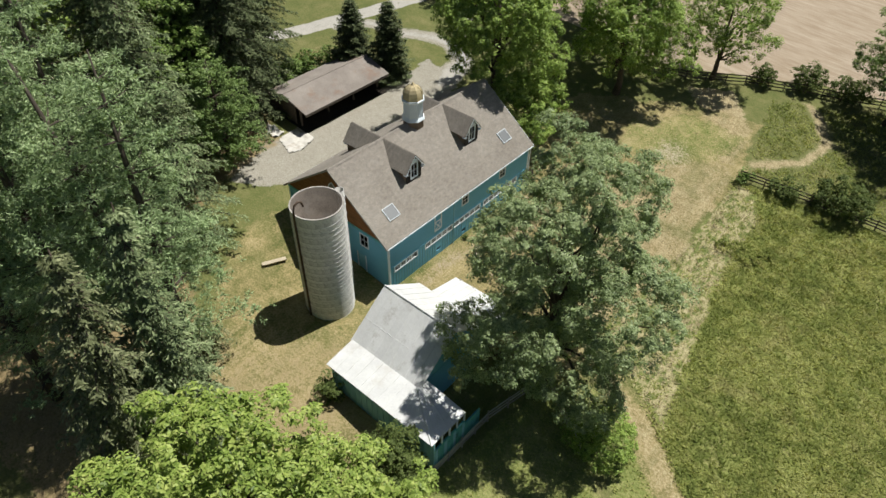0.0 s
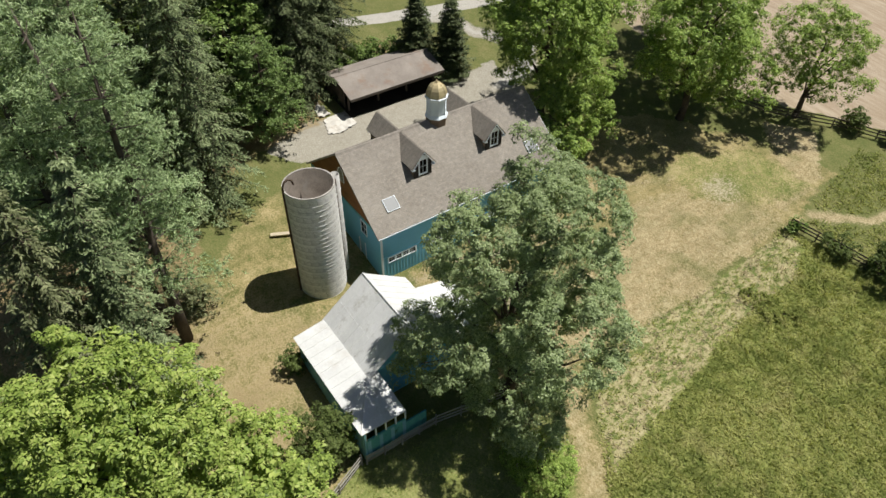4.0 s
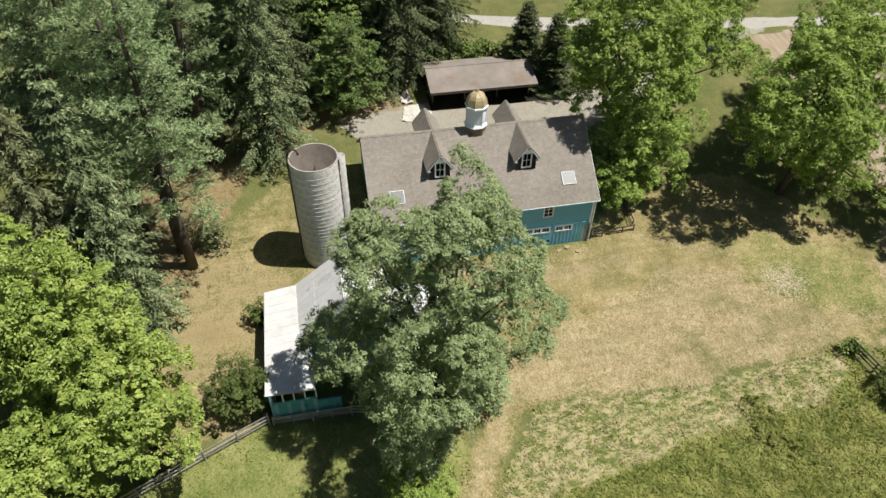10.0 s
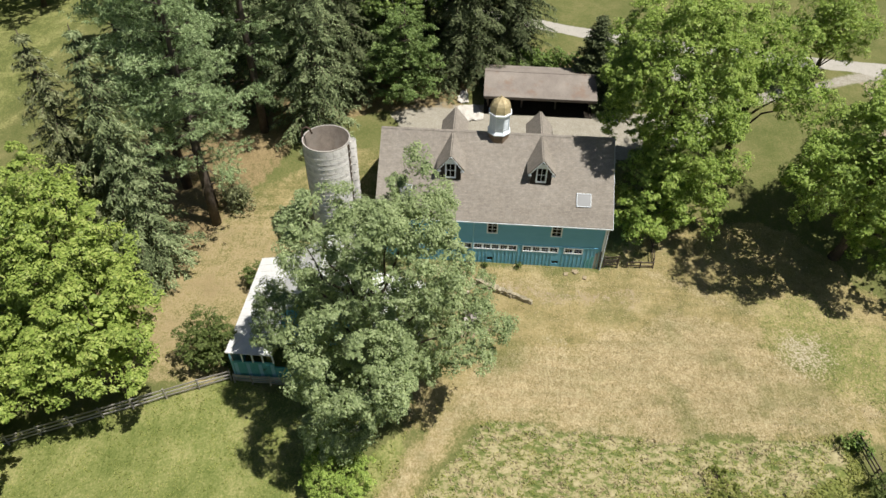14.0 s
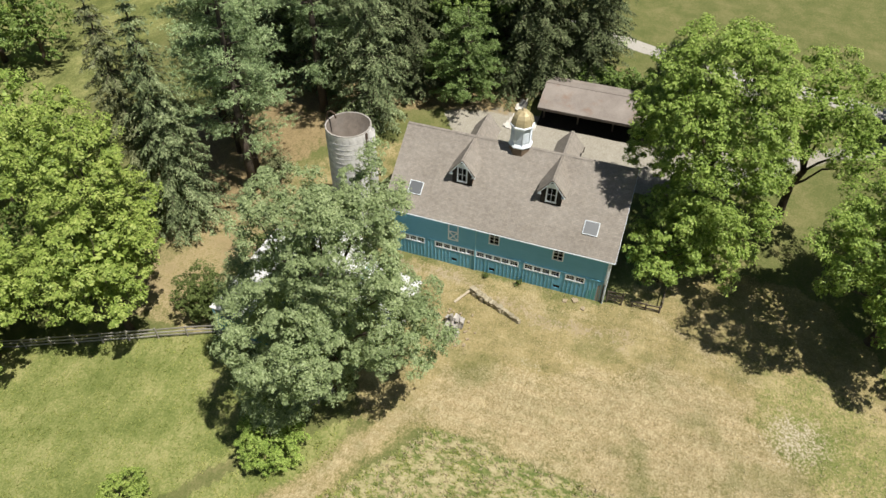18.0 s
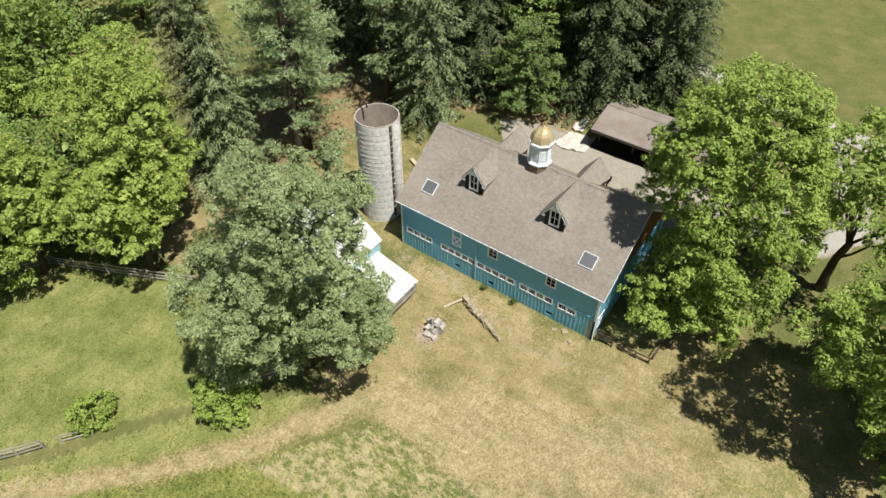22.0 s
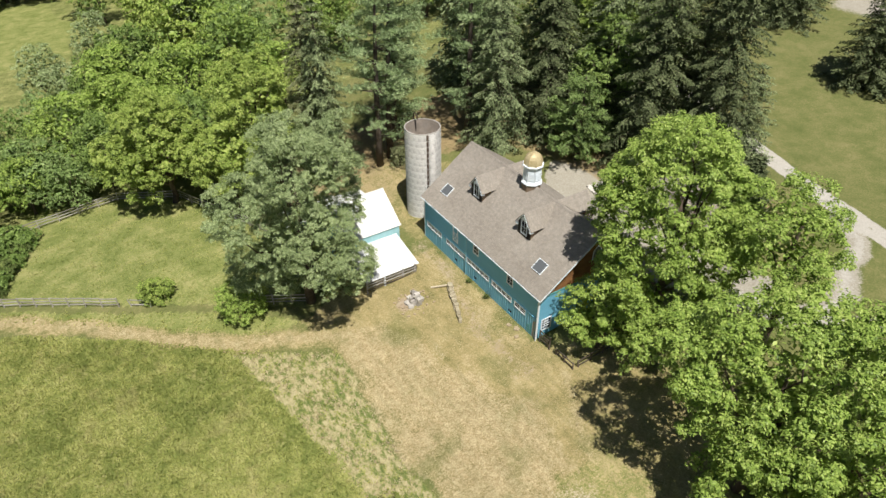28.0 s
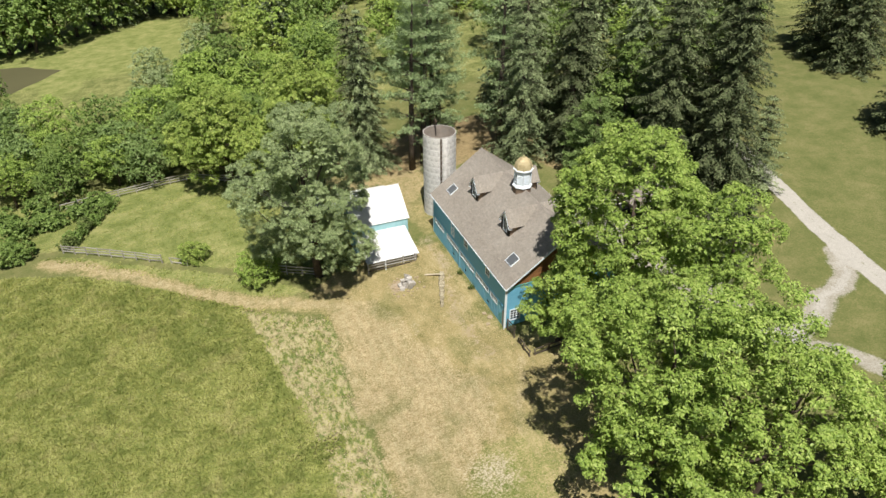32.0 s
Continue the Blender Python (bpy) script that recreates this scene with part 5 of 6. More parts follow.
vane = part("roof_ornament", MB().tube([(-38.8, 41.4, 6.95), (-38.8, 41.4, 7.9)], [0.06, 0.05], 6), M_IRON, barn, "dark jagged ornament on the rear roof slope")
for i, (dy, z, sy, sz) in enumerate(((-0.08, 7.75, 0.62, 0.62), (0.16, 8.02, 0.42, 0.5), (-0.2, 8.3, 0.26, 0.42))):
    me = stone_mesh(i + 300, 0.16, sy, sz, 1)
    me.materials.append(M_IRON)
    piece("jagged_plate", me, vane, Matrix.Translation(Vector((-38.8, 41.4 + dy, z)) - origin_of(vane)) @ Euler((0.3 * (i - 1), 0, 0)).to_matrix().to_4x4())
lowwall = thing("low_stone_wall", (-26.2, 35.6, gz(-26.2, 35.6)), "short low wall of tan mossy stones", "wall")
for i in range(44):
    f = i // 2 / 21.5
    x, y = -26.15 + 1.75 * f, 35.75 + 4.6 * f
    me = stone_mesh(i + 100, 0.5 - 0.006 * i + random.uniform(-0.06, 0.06), random.uniform(0.26, 0.42), random.uniform(0.3, 0.46))
    me.materials.append(M_STONE_DARK)
    piece("stone", me, lowwall, Matrix.Translation((x + 26.2 + random.uniform(-0.06, 0.06), y - 35.6, gz(x, y) - gz(-26.2, 35.6) + (0.12 if i % 2 == 0 else 0.38 - 0.005 * i))) @ Matrix.Rotation(-0.35 + random.uniform(-0.2, 0.2), 4, "Z"))
for i in range(4):
    x, y = -27.9 + random.uniform(-0.3, 0.7), 43.4 + i * 0.52 + random.uniform(-0.3, 0.3)
    me = stone_mesh(i + 140, random.uniform(0.3, 0.6), random.uniform(0.25, 0.4), random.uniform(0.10, 0.16))
    me.materials.append(M_SOIL_STONE)
    ob = new("stone", me)
    ob.location, ob.rotation_euler = (x, y, gz(x, y) + 0.04), (0, 0, i)
    tagged(ob, "tan loose foundation stone in dry grass by the barn", "stone", "stones by the barn")


def plank(name, a, b, w, h, mat, label):
    za, zb = gz(*a[:2]) + a[2], gz(*b[:2]) + b[2]
    return solo(name, MB().beam((a[0], a[1], za), (b[0], b[1], zb), w, h), mat, label, "plank", "loose planks")


plank("plank", (-26.2, 35.6, 0.3), (-24.6, 34.6, 0.08), 0.2, 0.07, M_WOOD_PALE, "pale splintered plank leaning on the low wall")
plank("plank", (-37.7, 20.8, 0.22), (-36.9, 22.7, 0.25), 0.4, 0.12, M_WOOD_PALE, "pale plank bench top on the lawn")
for q in ((-37.6, 21.1), (-37.0, 22.4)):
    solo("log_block", MB().tube([(*q, gz(*q) - 0.05), (*q, gz(*q) + 0.17)], [0.16, 0.15], 10), M_BARK, "short log block under a plank", "log", "bench blocks")


def crumpled(name, outline, label, lift=0.12, n=22):
    """A thin crumpled sheet over the ground inside an outline."""
    xs, ys = [p[0] for p in outline], [p[1] for p in outline]
    mb, idx = MB(), {}
    gx, gy = np.linspace(min(xs), max(xs), n), np.linspace(min(ys), max(ys), n)
    X, Y = np.meshgrid(gx, gy)
    keep = area(X, Y, outline, 0.01) > 0.5
    for j in range(n - 1):
        for i in range(n - 1):
            if keep[j, i] and keep[j + 1, i] and keep[j, i + 1] and keep[j + 1, i + 1]:
                for jj, ii in ((j, i), (j, i + 1), (j + 1, i + 1), (j + 1, i)):
                    if (jj, ii) not in idx:
                        x, y = gx[ii], gy[jj]
                        idx[jj, ii] = len(mb.v)
                        mb.v.append((x, y, gz(x, y) + 0.06 + lift * abs(noise.noise(Vector((x * 1.3, y * 1.3, 4)))) * 2))
                mb.f.append((idx[j, i], idx[j, i + 1], idx[j + 1, i + 1], idx[j + 1, i]))
    top = list(mb.f)
    k = len(mb.v)
    mb.v += [(x, y, z - 0.05) for x, y, z in mb.v]
    mb.f += [tuple(i + k for i in f[::-1]) for f in top]
    return solo(name, mb, M_TARP, label, "tarp", "tarps by the shed", smooth=True)


crumpled("tarp", [(-50.0, 32.6), (-47.4, 31.8), (-46.9, 33.2), (-47.6, 35.6), (-49.0, 35.4), (-50.2, 34.4)], "dirty white tarpaulin spread on the gravel")
crumpled("tarp", [(-51.5, 32.3), (-50.2, 32.5), (-50.3, 33.8), (-52.6, 33.4)], "crumpled pale tarpaulin heap beside the shed", 0.35)
water = MB().add([(a * 13 + 37, b * 13 - 86, gz(33, -87) + 0.5) for a, b in [(math.cos(k * 0.3927) * (1 + 0.15 * math.sin(3 * k)), math.sin(k * 0.3927) * 0.8) for k in range(16)]], [tuple(range(16))])
pond = new("pond_water", water.mesh("pond_water"))
pond.data.materials.append(M_WATER)
tagged(pond, "dark still pond below the far lawn", "water", kind="structure")

# ---- trees ----
rng = np.random.default_rng(5)


def leaf_mesh(name, centre, normal, tip, length, width, fold=0.25):
    """Many folded leaves, each of two triangles, from arrays of places, normals, directions and sizes."""
    n = len(centre)
    side = np.cross(normal, tip)
    side /= np.linalg.norm(side, axis=1, keepdims=True) + 1e-9
    tip = np.cross(side, normal)
    tip /= np.linalg.norm(tip, axis=1, keepdims=True) + 1e-9
    l, w = length[:, None] / 2, width[:, None] / 2
    v = np.empty((n, 4, 3), np.float32)
    v[:, 0] = centre - tip * l
    v[:, 1] = centre + side * w + normal * w * fold
    v[:, 2] = centre + tip * l
    v[:, 3] = centre - side * w + normal * w * fold
    i = np.arange(n, dtype=np.int32)[:, None] * 4
    tris = np.concatenate([i + np.array([[0, 1, 2]], np.int32), i + np.array([[0, 2, 3]], np.int32)], 1).ravel()
    me = bpy.data.meshes.new(name)
    me.vertices.add(n * 4)
    me.vertices.foreach_set("co", v.ravel())
    me.loops.add(len(tris))
    me.loops.foreach_set("vertex_index", tris)
    me.polygons.add(n * 2)
    me.polygons.foreach_set("loop_start", np.arange(0, n * 6, 3, dtype=np.int32))
    me.update()
    return me


def unit(a):
    return a / (np.linalg.norm(a, axis=-1, keepdims=True) + 1e-9)


def lumps(d, seed):
    """An uneven outline: how far the crown reaches in direction d."""
    s = seed * 1.7
    return 0.98 + 0.10 * np.sin(3 * d[:, 0] + s) + 0.08 * np.sin(4 * d[:, 1] + 2 * s) + 0.08 * np.sin(5 * d[:, 2] + 3 * s + 2 * d[:, 0]) + 0.06 * np.sin(9 * d[:, 0] + 7 * d[:, 1] + s)


def bough_heads(masses, spacing, seed, low=-0.62, gaps=0.1):
    """Leafy heads at the ends of the boughs, spread over the skin of overlapping crown masses (x, y, z, rx, ry, rz)."""
    heads, outs = [], []
    for i, (mx, my, mz, rx, ry, rz) in enumerate(masses):
        r = np.array([rx, ry, rz])
        n = max(6, int(4 * math.pi * (rx * ry * rz) ** (2 / 3) / spacing ** 2))
        k = np.arange(n) + 0.5
        up = 1 - (1 - low) * k / n
        a = k * 2.39996 + seed + i
        s = np.sqrt(np.clip(1 - up ** 2, 0, 1))
        d = unit(np.stack([s * np.cos(a), s * np.sin(a), up], 1) + rng.normal(size=(n, 3)) * 0.35 / math.sqrt(n / 12))
        p = d * (lumps(d, seed + 3 * i) * rng.uniform(0.74, 1.02, n))[:, None] * r
        heads.append(p + np.array([mx, my, mz]))
        outs.append(unit(d * np.array([1, 1, 0.8])))
    c, o = np.concatenate(heads), np.concatenate(outs)
    keep = np.ones(len(c), bool)
    for mx, my, mz, rx, ry, rz in masses:
        q = np.linalg.norm((c - np.array([mx, my, mz])) / np.array([rx, ry, rz]), axis=1)
        keep &= q > 0.66
    keep &= rng.random(len(c)) > gaps
    return c[keep], o[keep]


def leafy(heads, outs, radius, twigs, per, leaf, wide=0.55, upward=0.55, flat=0.85, ragged=0.3):
    """Leaves in rounded tufts on the upper and outer side of every bough's head: head, tuft, leaf."""
    n = len(heads)
    r = radius * rng.uniform(0.7, 1.3, n)
    h = np.repeat(np.arange(n), twigs)
    d = unit(rng.normal(size=(len(h), 3)) + 0.75 * outs[h] + np.array([0, 0, upward]))
    t = heads[h] + d * (r[h] * rng.uniform(0.55, 1.05, len(h)))[:, None] * np.array([1, 1, flat])
    tr = r[h] * rng.uniform(0.3, 0.52, len(h))
    k = np.repeat(np.arange(len(h)), per)
    e = unit(rng.normal(size=(len(k), 3)) + 0.45 * d[k] + np.array([0, 0, 0.5]))
    c = t[k] + e * (tr[k] * rng.uniform(0.3, 1.0, len(k)) ** 0.5)[:, None] * np.array([1, 1, 0.7])
    normal = unit(e + np.array([0, 0, 0.7]) + ragged * rng.normal(size=e.shape))
    tip = unit(rng.normal(size=e.shape) * 0.6 + e + np.array([0, 0, -0.25]))
    ln = leaf * rng.uniform(0.65, 1.35, len(k))
    return c, normal, tip, ln, ln * wide * rng.uniform(0.75, 1.25, len(k))


def core(masses, count, leaf):
    """Sparse inner leaves, deep in the crown."""
    out = []
    vol = np.array([m[3] * m[4] * m[5] for m in masses])
    for m, share in zip(masses, vol / vol.sum()):
        n = max(1, int(count * share))
        d = unit(rng.normal(size=(n, 3)))
        out.append(np.array(m[:3]) + d * (rng.uniform(0.3, 0.72, n))[:, None] * np.array(m[3:]))
    c = np.concatenate(out)
    d = unit(rng.normal(size=c.shape) * 0.6 + np.array([0, 0, 1.0]))
    ln = leaf * rng.uniform(0.7, 1.3, len(c))
    return c, d, unit(rng.normal(size=c.shape)), ln, ln * 0.6


def limb_points(a, b, sag, k=5):
    a, b = Vector(a), Vector(b)
    out = []
    for i in range(k + 1):
        f = i / k
        p = a.lerp(b, f)
        p.z += sag * math.sin(math.pi * f) * 0.5
        p += Vector(rng.normal(size=3) * 0.12 * (a - b).length * 0.25 * math.sin(math.pi * f))
        out.append(p)
    return out


def broadleaf(name, x, y, h, r, base, leafmat, label, seed, lobes=(), lean=(0, 0), spacing=1.75, twigs=11, per=34, leaf=0.225, inner=1400, squash=1.0, category="tree", group="broadleaf trees", bark=None, stems=1, limbs=12, own=True, top=0.62, wide=0.46, gaps=0.1):
    """A broadleaf tree: trunk, limbs and a crown of boughs that end in tufted heads of leaves. lobes: further crown masses (dx, dy, z, r, rz); own: whether the main round mass is there."""
    z0 = gz(x, y)
    tree = thing(name, (x, y, z0), label, category, group)
    bark = bark or M_BARK
    cz, rz = (h + base) / 2, (h - base) / 2
    masses = [(lean[0], lean[1], cz, r * 0.84, r * 0.84 * squash, rz * 0.9)] if own else []
    masses += [(dx, dy, z, rr * 0.84, rr * 0.84, rrz * 0.88) for dx, dy, z, rr, rrz in lobes]
    heads, outs = bough_heads(masses, spacing, seed, gaps=gaps)
    sets = [leafy(heads, outs, spacing * 0.56, twigs, per, leaf, wide)]
    if inner:
        sets.append(core(masses, inner, leaf * 2.2))
    me = leaf_mesh("crown", *[np.concatenate(q) for q in zip(*sets)])
    me.materials.append(leafmat)
    crown = new("crown", me)
    crown.parent = tree
    tr = 0.02 * h + 0.05
    for s in range(stems):
        off = Vector((math.cos(s * 2.6), math.sin(s * 2.6), 0)) * (0.5 if stems > 1 else 0)
        end = Vector((lean[0] * 0.6 + off.x * 3, lean[1] * 0.6 + off.y * 3, base + (h - base) * top))
        spine = limb_points(off + Vector((0, 0, -0.15)), end, 0, 7)
        part("trunk", MB().tube([p + Vector((x, y, z0)) for p in spine], [tr * (1.25 if i == 0 else 1) * (1 - 0.75 * i / 7) for i in range(8)], 9), bark, tree, smooth=True)
        for q in rng.permutation(len(heads))[: limbs if h > 8 else 5]:
            b = Vector(heads[q]) * 0.94
            a = spine[min(6, max(2, int(7 * (b.z * 0.55) / max(0.5, end.z))))]
            lp = limb_points(a, b, 0.12 * (b - a).length)
            part("limb", MB().tube([p + Vector((x, y, z0)) for p in lp], [tr * 0.34 * (1 - 0.85 * i / 5) for i in range(6)], 6), bark, tree, smooth=True)
    return tree


def conifer(name, x, y, h, r, leafmat, label, seed, base=0.05, step=0.95, arms=7, droop=0.35, hang=0.5, taper=0.8, blade=0.32, width=0.095, spray=0.25, per=7, bark=None, group="conifers", gap=0.12, upturn=0.1, lean=(0, 0)):
    """A spruce or fir: a tapering trunk, whorls of long boughs, and along each bough sprays of needles that spread sideways and hang. droop: fall of the bough; hang: fall of its sprays; spray: distance between sprays."""
    z0 = gz(x, y)
    tree = thing(name, (x, y, z0), label, "conifer", group)
    bark = bark or M_BARK
    spine = [Vector((x + lean[0] * f, y + lean[1] * f, z0 - 0.15 + (h + 0.1) * f)) for f in (0, 0.15, 0.4, 0.7, 1.0)]
    tr = 0.014 * h + 0.06
    part("trunk", MB().tube(spine, [tr * 1.2, tr, tr * 0.75, tr * 0.42, 0.03], 9), bark, tree, smooth=True)
    C, N, T, L, W = [], [], [], [], []
    arms_mb = MB()
    levels = max(8, int(h * (1 - base) / step))
    for w in range(levels):
        f = base + (1 - base) * min(0.985, (w + rng.uniform(-0.25, 0.25) + 0.3) / levels)
        reach = r * ((1 - f) / (1 - base)) ** taper + 0.12
        reach *= min(1.0, 0.6 + (f - base) * 5)
        for k in range(arms):
            if rng.random() < gap:
                continue
            a = seed + 2 * math.pi * (k + 0.5 * (w % 2) + rng.uniform(-0.3, 0.3)) / arms
            ln = reach * rng.uniform(0.66, 1.18)
            d = np.array([math.cos(a), math.sin(a), 0.0])
            side = np.array([-d[1], d[0], 0.0])
            p0 = np.array([lean[0] * f, lean[1] * f, h * f])
            rise = 0.22 * min(1, 2.2 * (f - base)) - 0.02
            def along(u):
                return rise * ln * u - droop * ln * u ** 1.6 + upturn * ln * np.clip(u - 0.65, 0, 1)
            n = max(3, int(ln * 0.88 / spray))
            u = np.repeat(np.linspace(0.14, 1.0, n), 2) + rng.normal(size=2 * n) * 0.02
            sg = np.tile([-1.0, 1.0], n)
            length = (0.30 * ln * (1.12 - u) + 0.28) * rng.uniform(0.6, 1.25, 2 * n)
            root = p0 + d * (u * ln)[:, None] + np.stack([np.zeros(2 * n), np.zeros(2 * n), along(u)], 1)
            fall = hang * rng.uniform(0.5, 1.5, 2 * n)
            go = unit(side * sg[:, None] + d * rng.uniform(0.35, 0.9, 2 * n)[:, None] - np.stack([np.zeros(2 * n), np.zeros(2 * n), fall], 1))
            q = np.repeat(np.arange(2 * n), per)
            v = np.tile((np.arange(per) + 0.5) / per, 2 * n)
            p = root[q] + go[q] * (v * length[q])[:, None] + rng.normal(size=(len(q), 3)) * 0.05
            p[:, 2] -= hang * 0.28 * v ** 2 * length[q]
            tipd = unit(go[q] + 0.28 * rng.normal(size=(len(q), 3)) + np.array([0, 0, -0.25 * hang]))
            nor = unit(np.array([0, 0, 1.0]) + d * (0.2 + 0.45 * hang) + 0.35 * rng.normal(size=(len(q), 3)))
            C.append(p); N.append(nor); T.append(tipd)
            L.append(blade * rng.uniform(0.7, 1.3, len(q))); W.append(width * rng.uniform(0.7, 1.3, len(q)))
            if ln > 0.8:
                pts = [Vector(p0 + d * (ln * s)) + Vector((x, y, z0 + float(along(np.array(s))) - 0.03)) for s in (0, 0.5, 0.95)]
                arms_mb.tube(pts, [0.04 + 0.003 * h * (1 - f), 0.03, 0.012], 4, False)
    me = leaf_mesh("crown", np.concatenate(C), np.concatenate(N), np.concatenate(T), np.concatenate(L), np.concatenate(W))
    me.materials.append(leafmat)
    crown = new("crown", me)
    crown.parent = tree
    part("branching", arms_mb, bark, tree)["kind"] = "stuff"
    return tree


def pine(name, x, y, h, r, leafmat, label, seed, base=0.3, step=1.8, arms=6, plate=1.4, tufts=18, needles=15, needle=0.27, aspect=0.24, rise=0.16, bark=None, shape=0.6, tuft=0.32, group="conifers", kindword="conifer", gap=0.28, lean=(0, 0), dead=0, low=None):
    """A tree of level tiers: each bough bears flat plumes of brush-like tufts along its outer part. dead: bare boughs below the crown."""
    z0 = gz(x, y)
    tree = thing(name, (x, y, z0), label, kindword, group)
    bark = bark or M_BARK_RED
    tr = 0.012 * h + 0.09
    part("trunk", MB().tube([Vector((x + lean[0] * f * f, y + lean[1] * f * f, z0 - 0.15 + (h + 0.1) * f)) for f in (0, 0.15, 0.4, 0.7, 1.0)], [tr * 1.2, tr, tr * 0.78, tr * 0.45, 0.03], 9), bark, tree, smooth=True)
    arms_mb, plates = MB(), []
    levels = max(5, int(h * (1 - base) / step))
    skirt = 0 if low is None else int((base - 0.16) * h / step)
    for w in range(-skirt, levels):
        f = min(0.985, base + (1 - base) * (w + rng.uniform(-0.25, 0.25) + 0.2) / levels)
        s = min(1.0, (1 - f) / (1 - base))
        reach = r * min(1.0, 0.62 + (1 - s) * 2.2) * (0.14 + 0.86 * s ** shape)
        for k in range(arms):
            if rng.random() < gap:
                continue
            a = seed + 2 * math.pi * (k + 0.5 * (w % 2) + rng.uniform(-0.4, 0.4)) / arms
            if w < 0 and math.cos(a - radians(low)) < 0.55:
                continue
            ln = reach * rng.uniform(0.55, 1.18) * (1.35 if w < 0 else 1.0)
            d = np.array([math.cos(a), math.sin(a), 0.0])
            side = np.array([-d[1], d[0], 0.0])
            p0 = np.array([lean[0] * f * f, lean[1] * f * f, h * f])
            m = max(1, int(round(ln / (plate * 0.95))))
            for q in range(m):
                u = 1.0 - 0.8 * q / max(1, m)
                plates.append(p0 + d * ln * u + side * rng.normal() * 0.3 * plate + np.array([0, 0, rise * ln * u * (0.5 + 0.6 * u) + rng.normal() * 0.12]))
            if ln > 0.8:
                arms_mb.tube([Vector(p0 + d * ln * u) + Vector((x, y, z0 + rise * ln * u * (0.5 + 0.6 * u) - 0.08)) for u in (0, 0.5, 0.92)], [0.05 + 0.0035 * h * s, 0.035, 0.012], 4, False)
    for k in range(dead):
        a, f, ln = rng.uniform(0, 6.28), rng.uniform(0.4 * base, base), rng.uniform(0.8, 2.4)
        p0 = Vector((x + lean[0] * f * f, y + lean[1] * f * f, z0 + h * f))
        arms_mb.tube([p0, p0 + Vector((math.cos(a), math.sin(a), 0.1)) * ln * 0.6, p0 + Vector((math.cos(a), math.sin(a), -0.1)) * ln], [0.035, 0.025, 0.01], 4, False)
    plates = np.array(plates)
    k = np.repeat(np.arange(len(plates)), tufts)
    spread = rng.normal(size=(len(k), 3)) * np.array([0.40, 0.40, 0.085]) * plate
    heads = plates[k] + spread
    size = tuft * rng.uniform(0.7, 1.3, len(k))
    q = np.repeat(np.arange(len(k)), needles)
    e = unit(rng.normal(size=(len(q), 3)) + np.array([0, 0, 0.45]))
    c = heads[q] + e * (size[q] * rng.uniform(0.35, 1.0, len(q)))[:, None] * np.array([1, 1, 0.75])
    nor = unit(np.cross(e, rng.normal(size=e.shape)) + 0.5 * e + np.array([0, 0, 0.7]))
    ln = needle * rng.uniform(0.7, 1.3, len(q))
    me = leaf_mesh("crown", c, nor, e, ln, ln * aspect)
    me.materials.append(leafmat)
    new("crown", me).parent = tree
    part("branching", arms_mb, bark, tree)["kind"] = "stuff"
    return tree


def shrub(name, x, y, h, r, leafmat, label, seed, spacing=0.8, per=12, leaf=0.16, category="bush", group="bushes", ry=None):
    z0 = gz(x, y)
    ob = thing(name, (x, y, z0), label, category, group)
    masses = [(0, 0, h * 0.46, r * 0.9, (ry or r) * 0.9, h * 0.5)]
    heads, outs = bough_heads(masses, spacing, seed, -0.8)
    sets = [leafy(heads, outs, spacing * 0.6, 9, per, leaf), core(masses, 60 + int(40 * r * h), leaf * 2.2)]
    me = leaf_mesh("crown", *[np.concatenate(q) for q in zip(*sets)])
    me.materials.append(leafmat)
    new("crown", me).parent = ob
    for k in range(4):
        b = Vector(heads[k])
        part("stem", MB().tube([Vector((x, y, z0 - 0.08)), Vector((x, y, z0)) + b * 0.5, Vector((x, y, z0)) + b * 0.9], [0.06, 0.04, 0.015], 5), M_BARK, ob)
    return ob


# the great silver-green tree before the barn
broadleaf("silver_tree", -14.0, 28.8, 19.6, 6.0, 1.6, L_SILVER, "tall silver-green willow-like tree shading the outbuilding", 1, own=False, spacing=1.5, twigs=14, per=38, leaf=0.155, inner=700, limbs=26, top=0.78, wide=0.5, gaps=0.14,
          lobes=((0.1, 5.0, 9.4, 3.8, 4.4), (1.8, -1.0, 5.2, 3.6, 3.8), (4.3, -0.2, 11.4, 4.0, 4.2), (-3.4, -3.8, 5.8, 3.3, 3.0), (-0.2, -5.2, 8.8, 3.2, 4.0), (-3.4, -0.2, 11.2, 3.6, 4.2), (-2.7, 2.5, 5.0, 3.6, 3.8), (0.6, 3.0, 16.4, 3.5, 3.9), (-1.2, -2.4, 16.0, 3.7, 3.8), (-2.6, 2.8, 17.2, 2.4, 4.0), (1.6, 0.6, 18.6, 1.6, 2.0), (4.7, -2.1, 4.0, 2.3, 2.4)))
LANE_TREE = (-56.5, 72.0)
# walnut-like trees at the barn's far end
broadleaf("broad_tree", -37.3, 51.7, 20.6, 6.9, 3.0, L_WALNUT, "broad bright green tree overhanging the barn roof", 4, per=36, gaps=0.04, lobes=((2.4, 1.6, 7.2, 4.4, 3.9), (-1.6, 1.8, 9.0, 4.8, 4.6), (2.6, -2.2, 13.0, 4.0, 3.8), (-2.6, -1.6, 14.2, 4.2, 4.0)))
broadleaf("broad_tree", -32.2, 50.4, 8.8, 3.2, 0.2, L_WALNUT, "low leafy green tree crowding the barn corner", 6, lobes=((-0.6, 3.6, 4.2, 2.9, 2.8), (1.0, -1.2, 3.6, 1.9, 2.4)), inner=600)
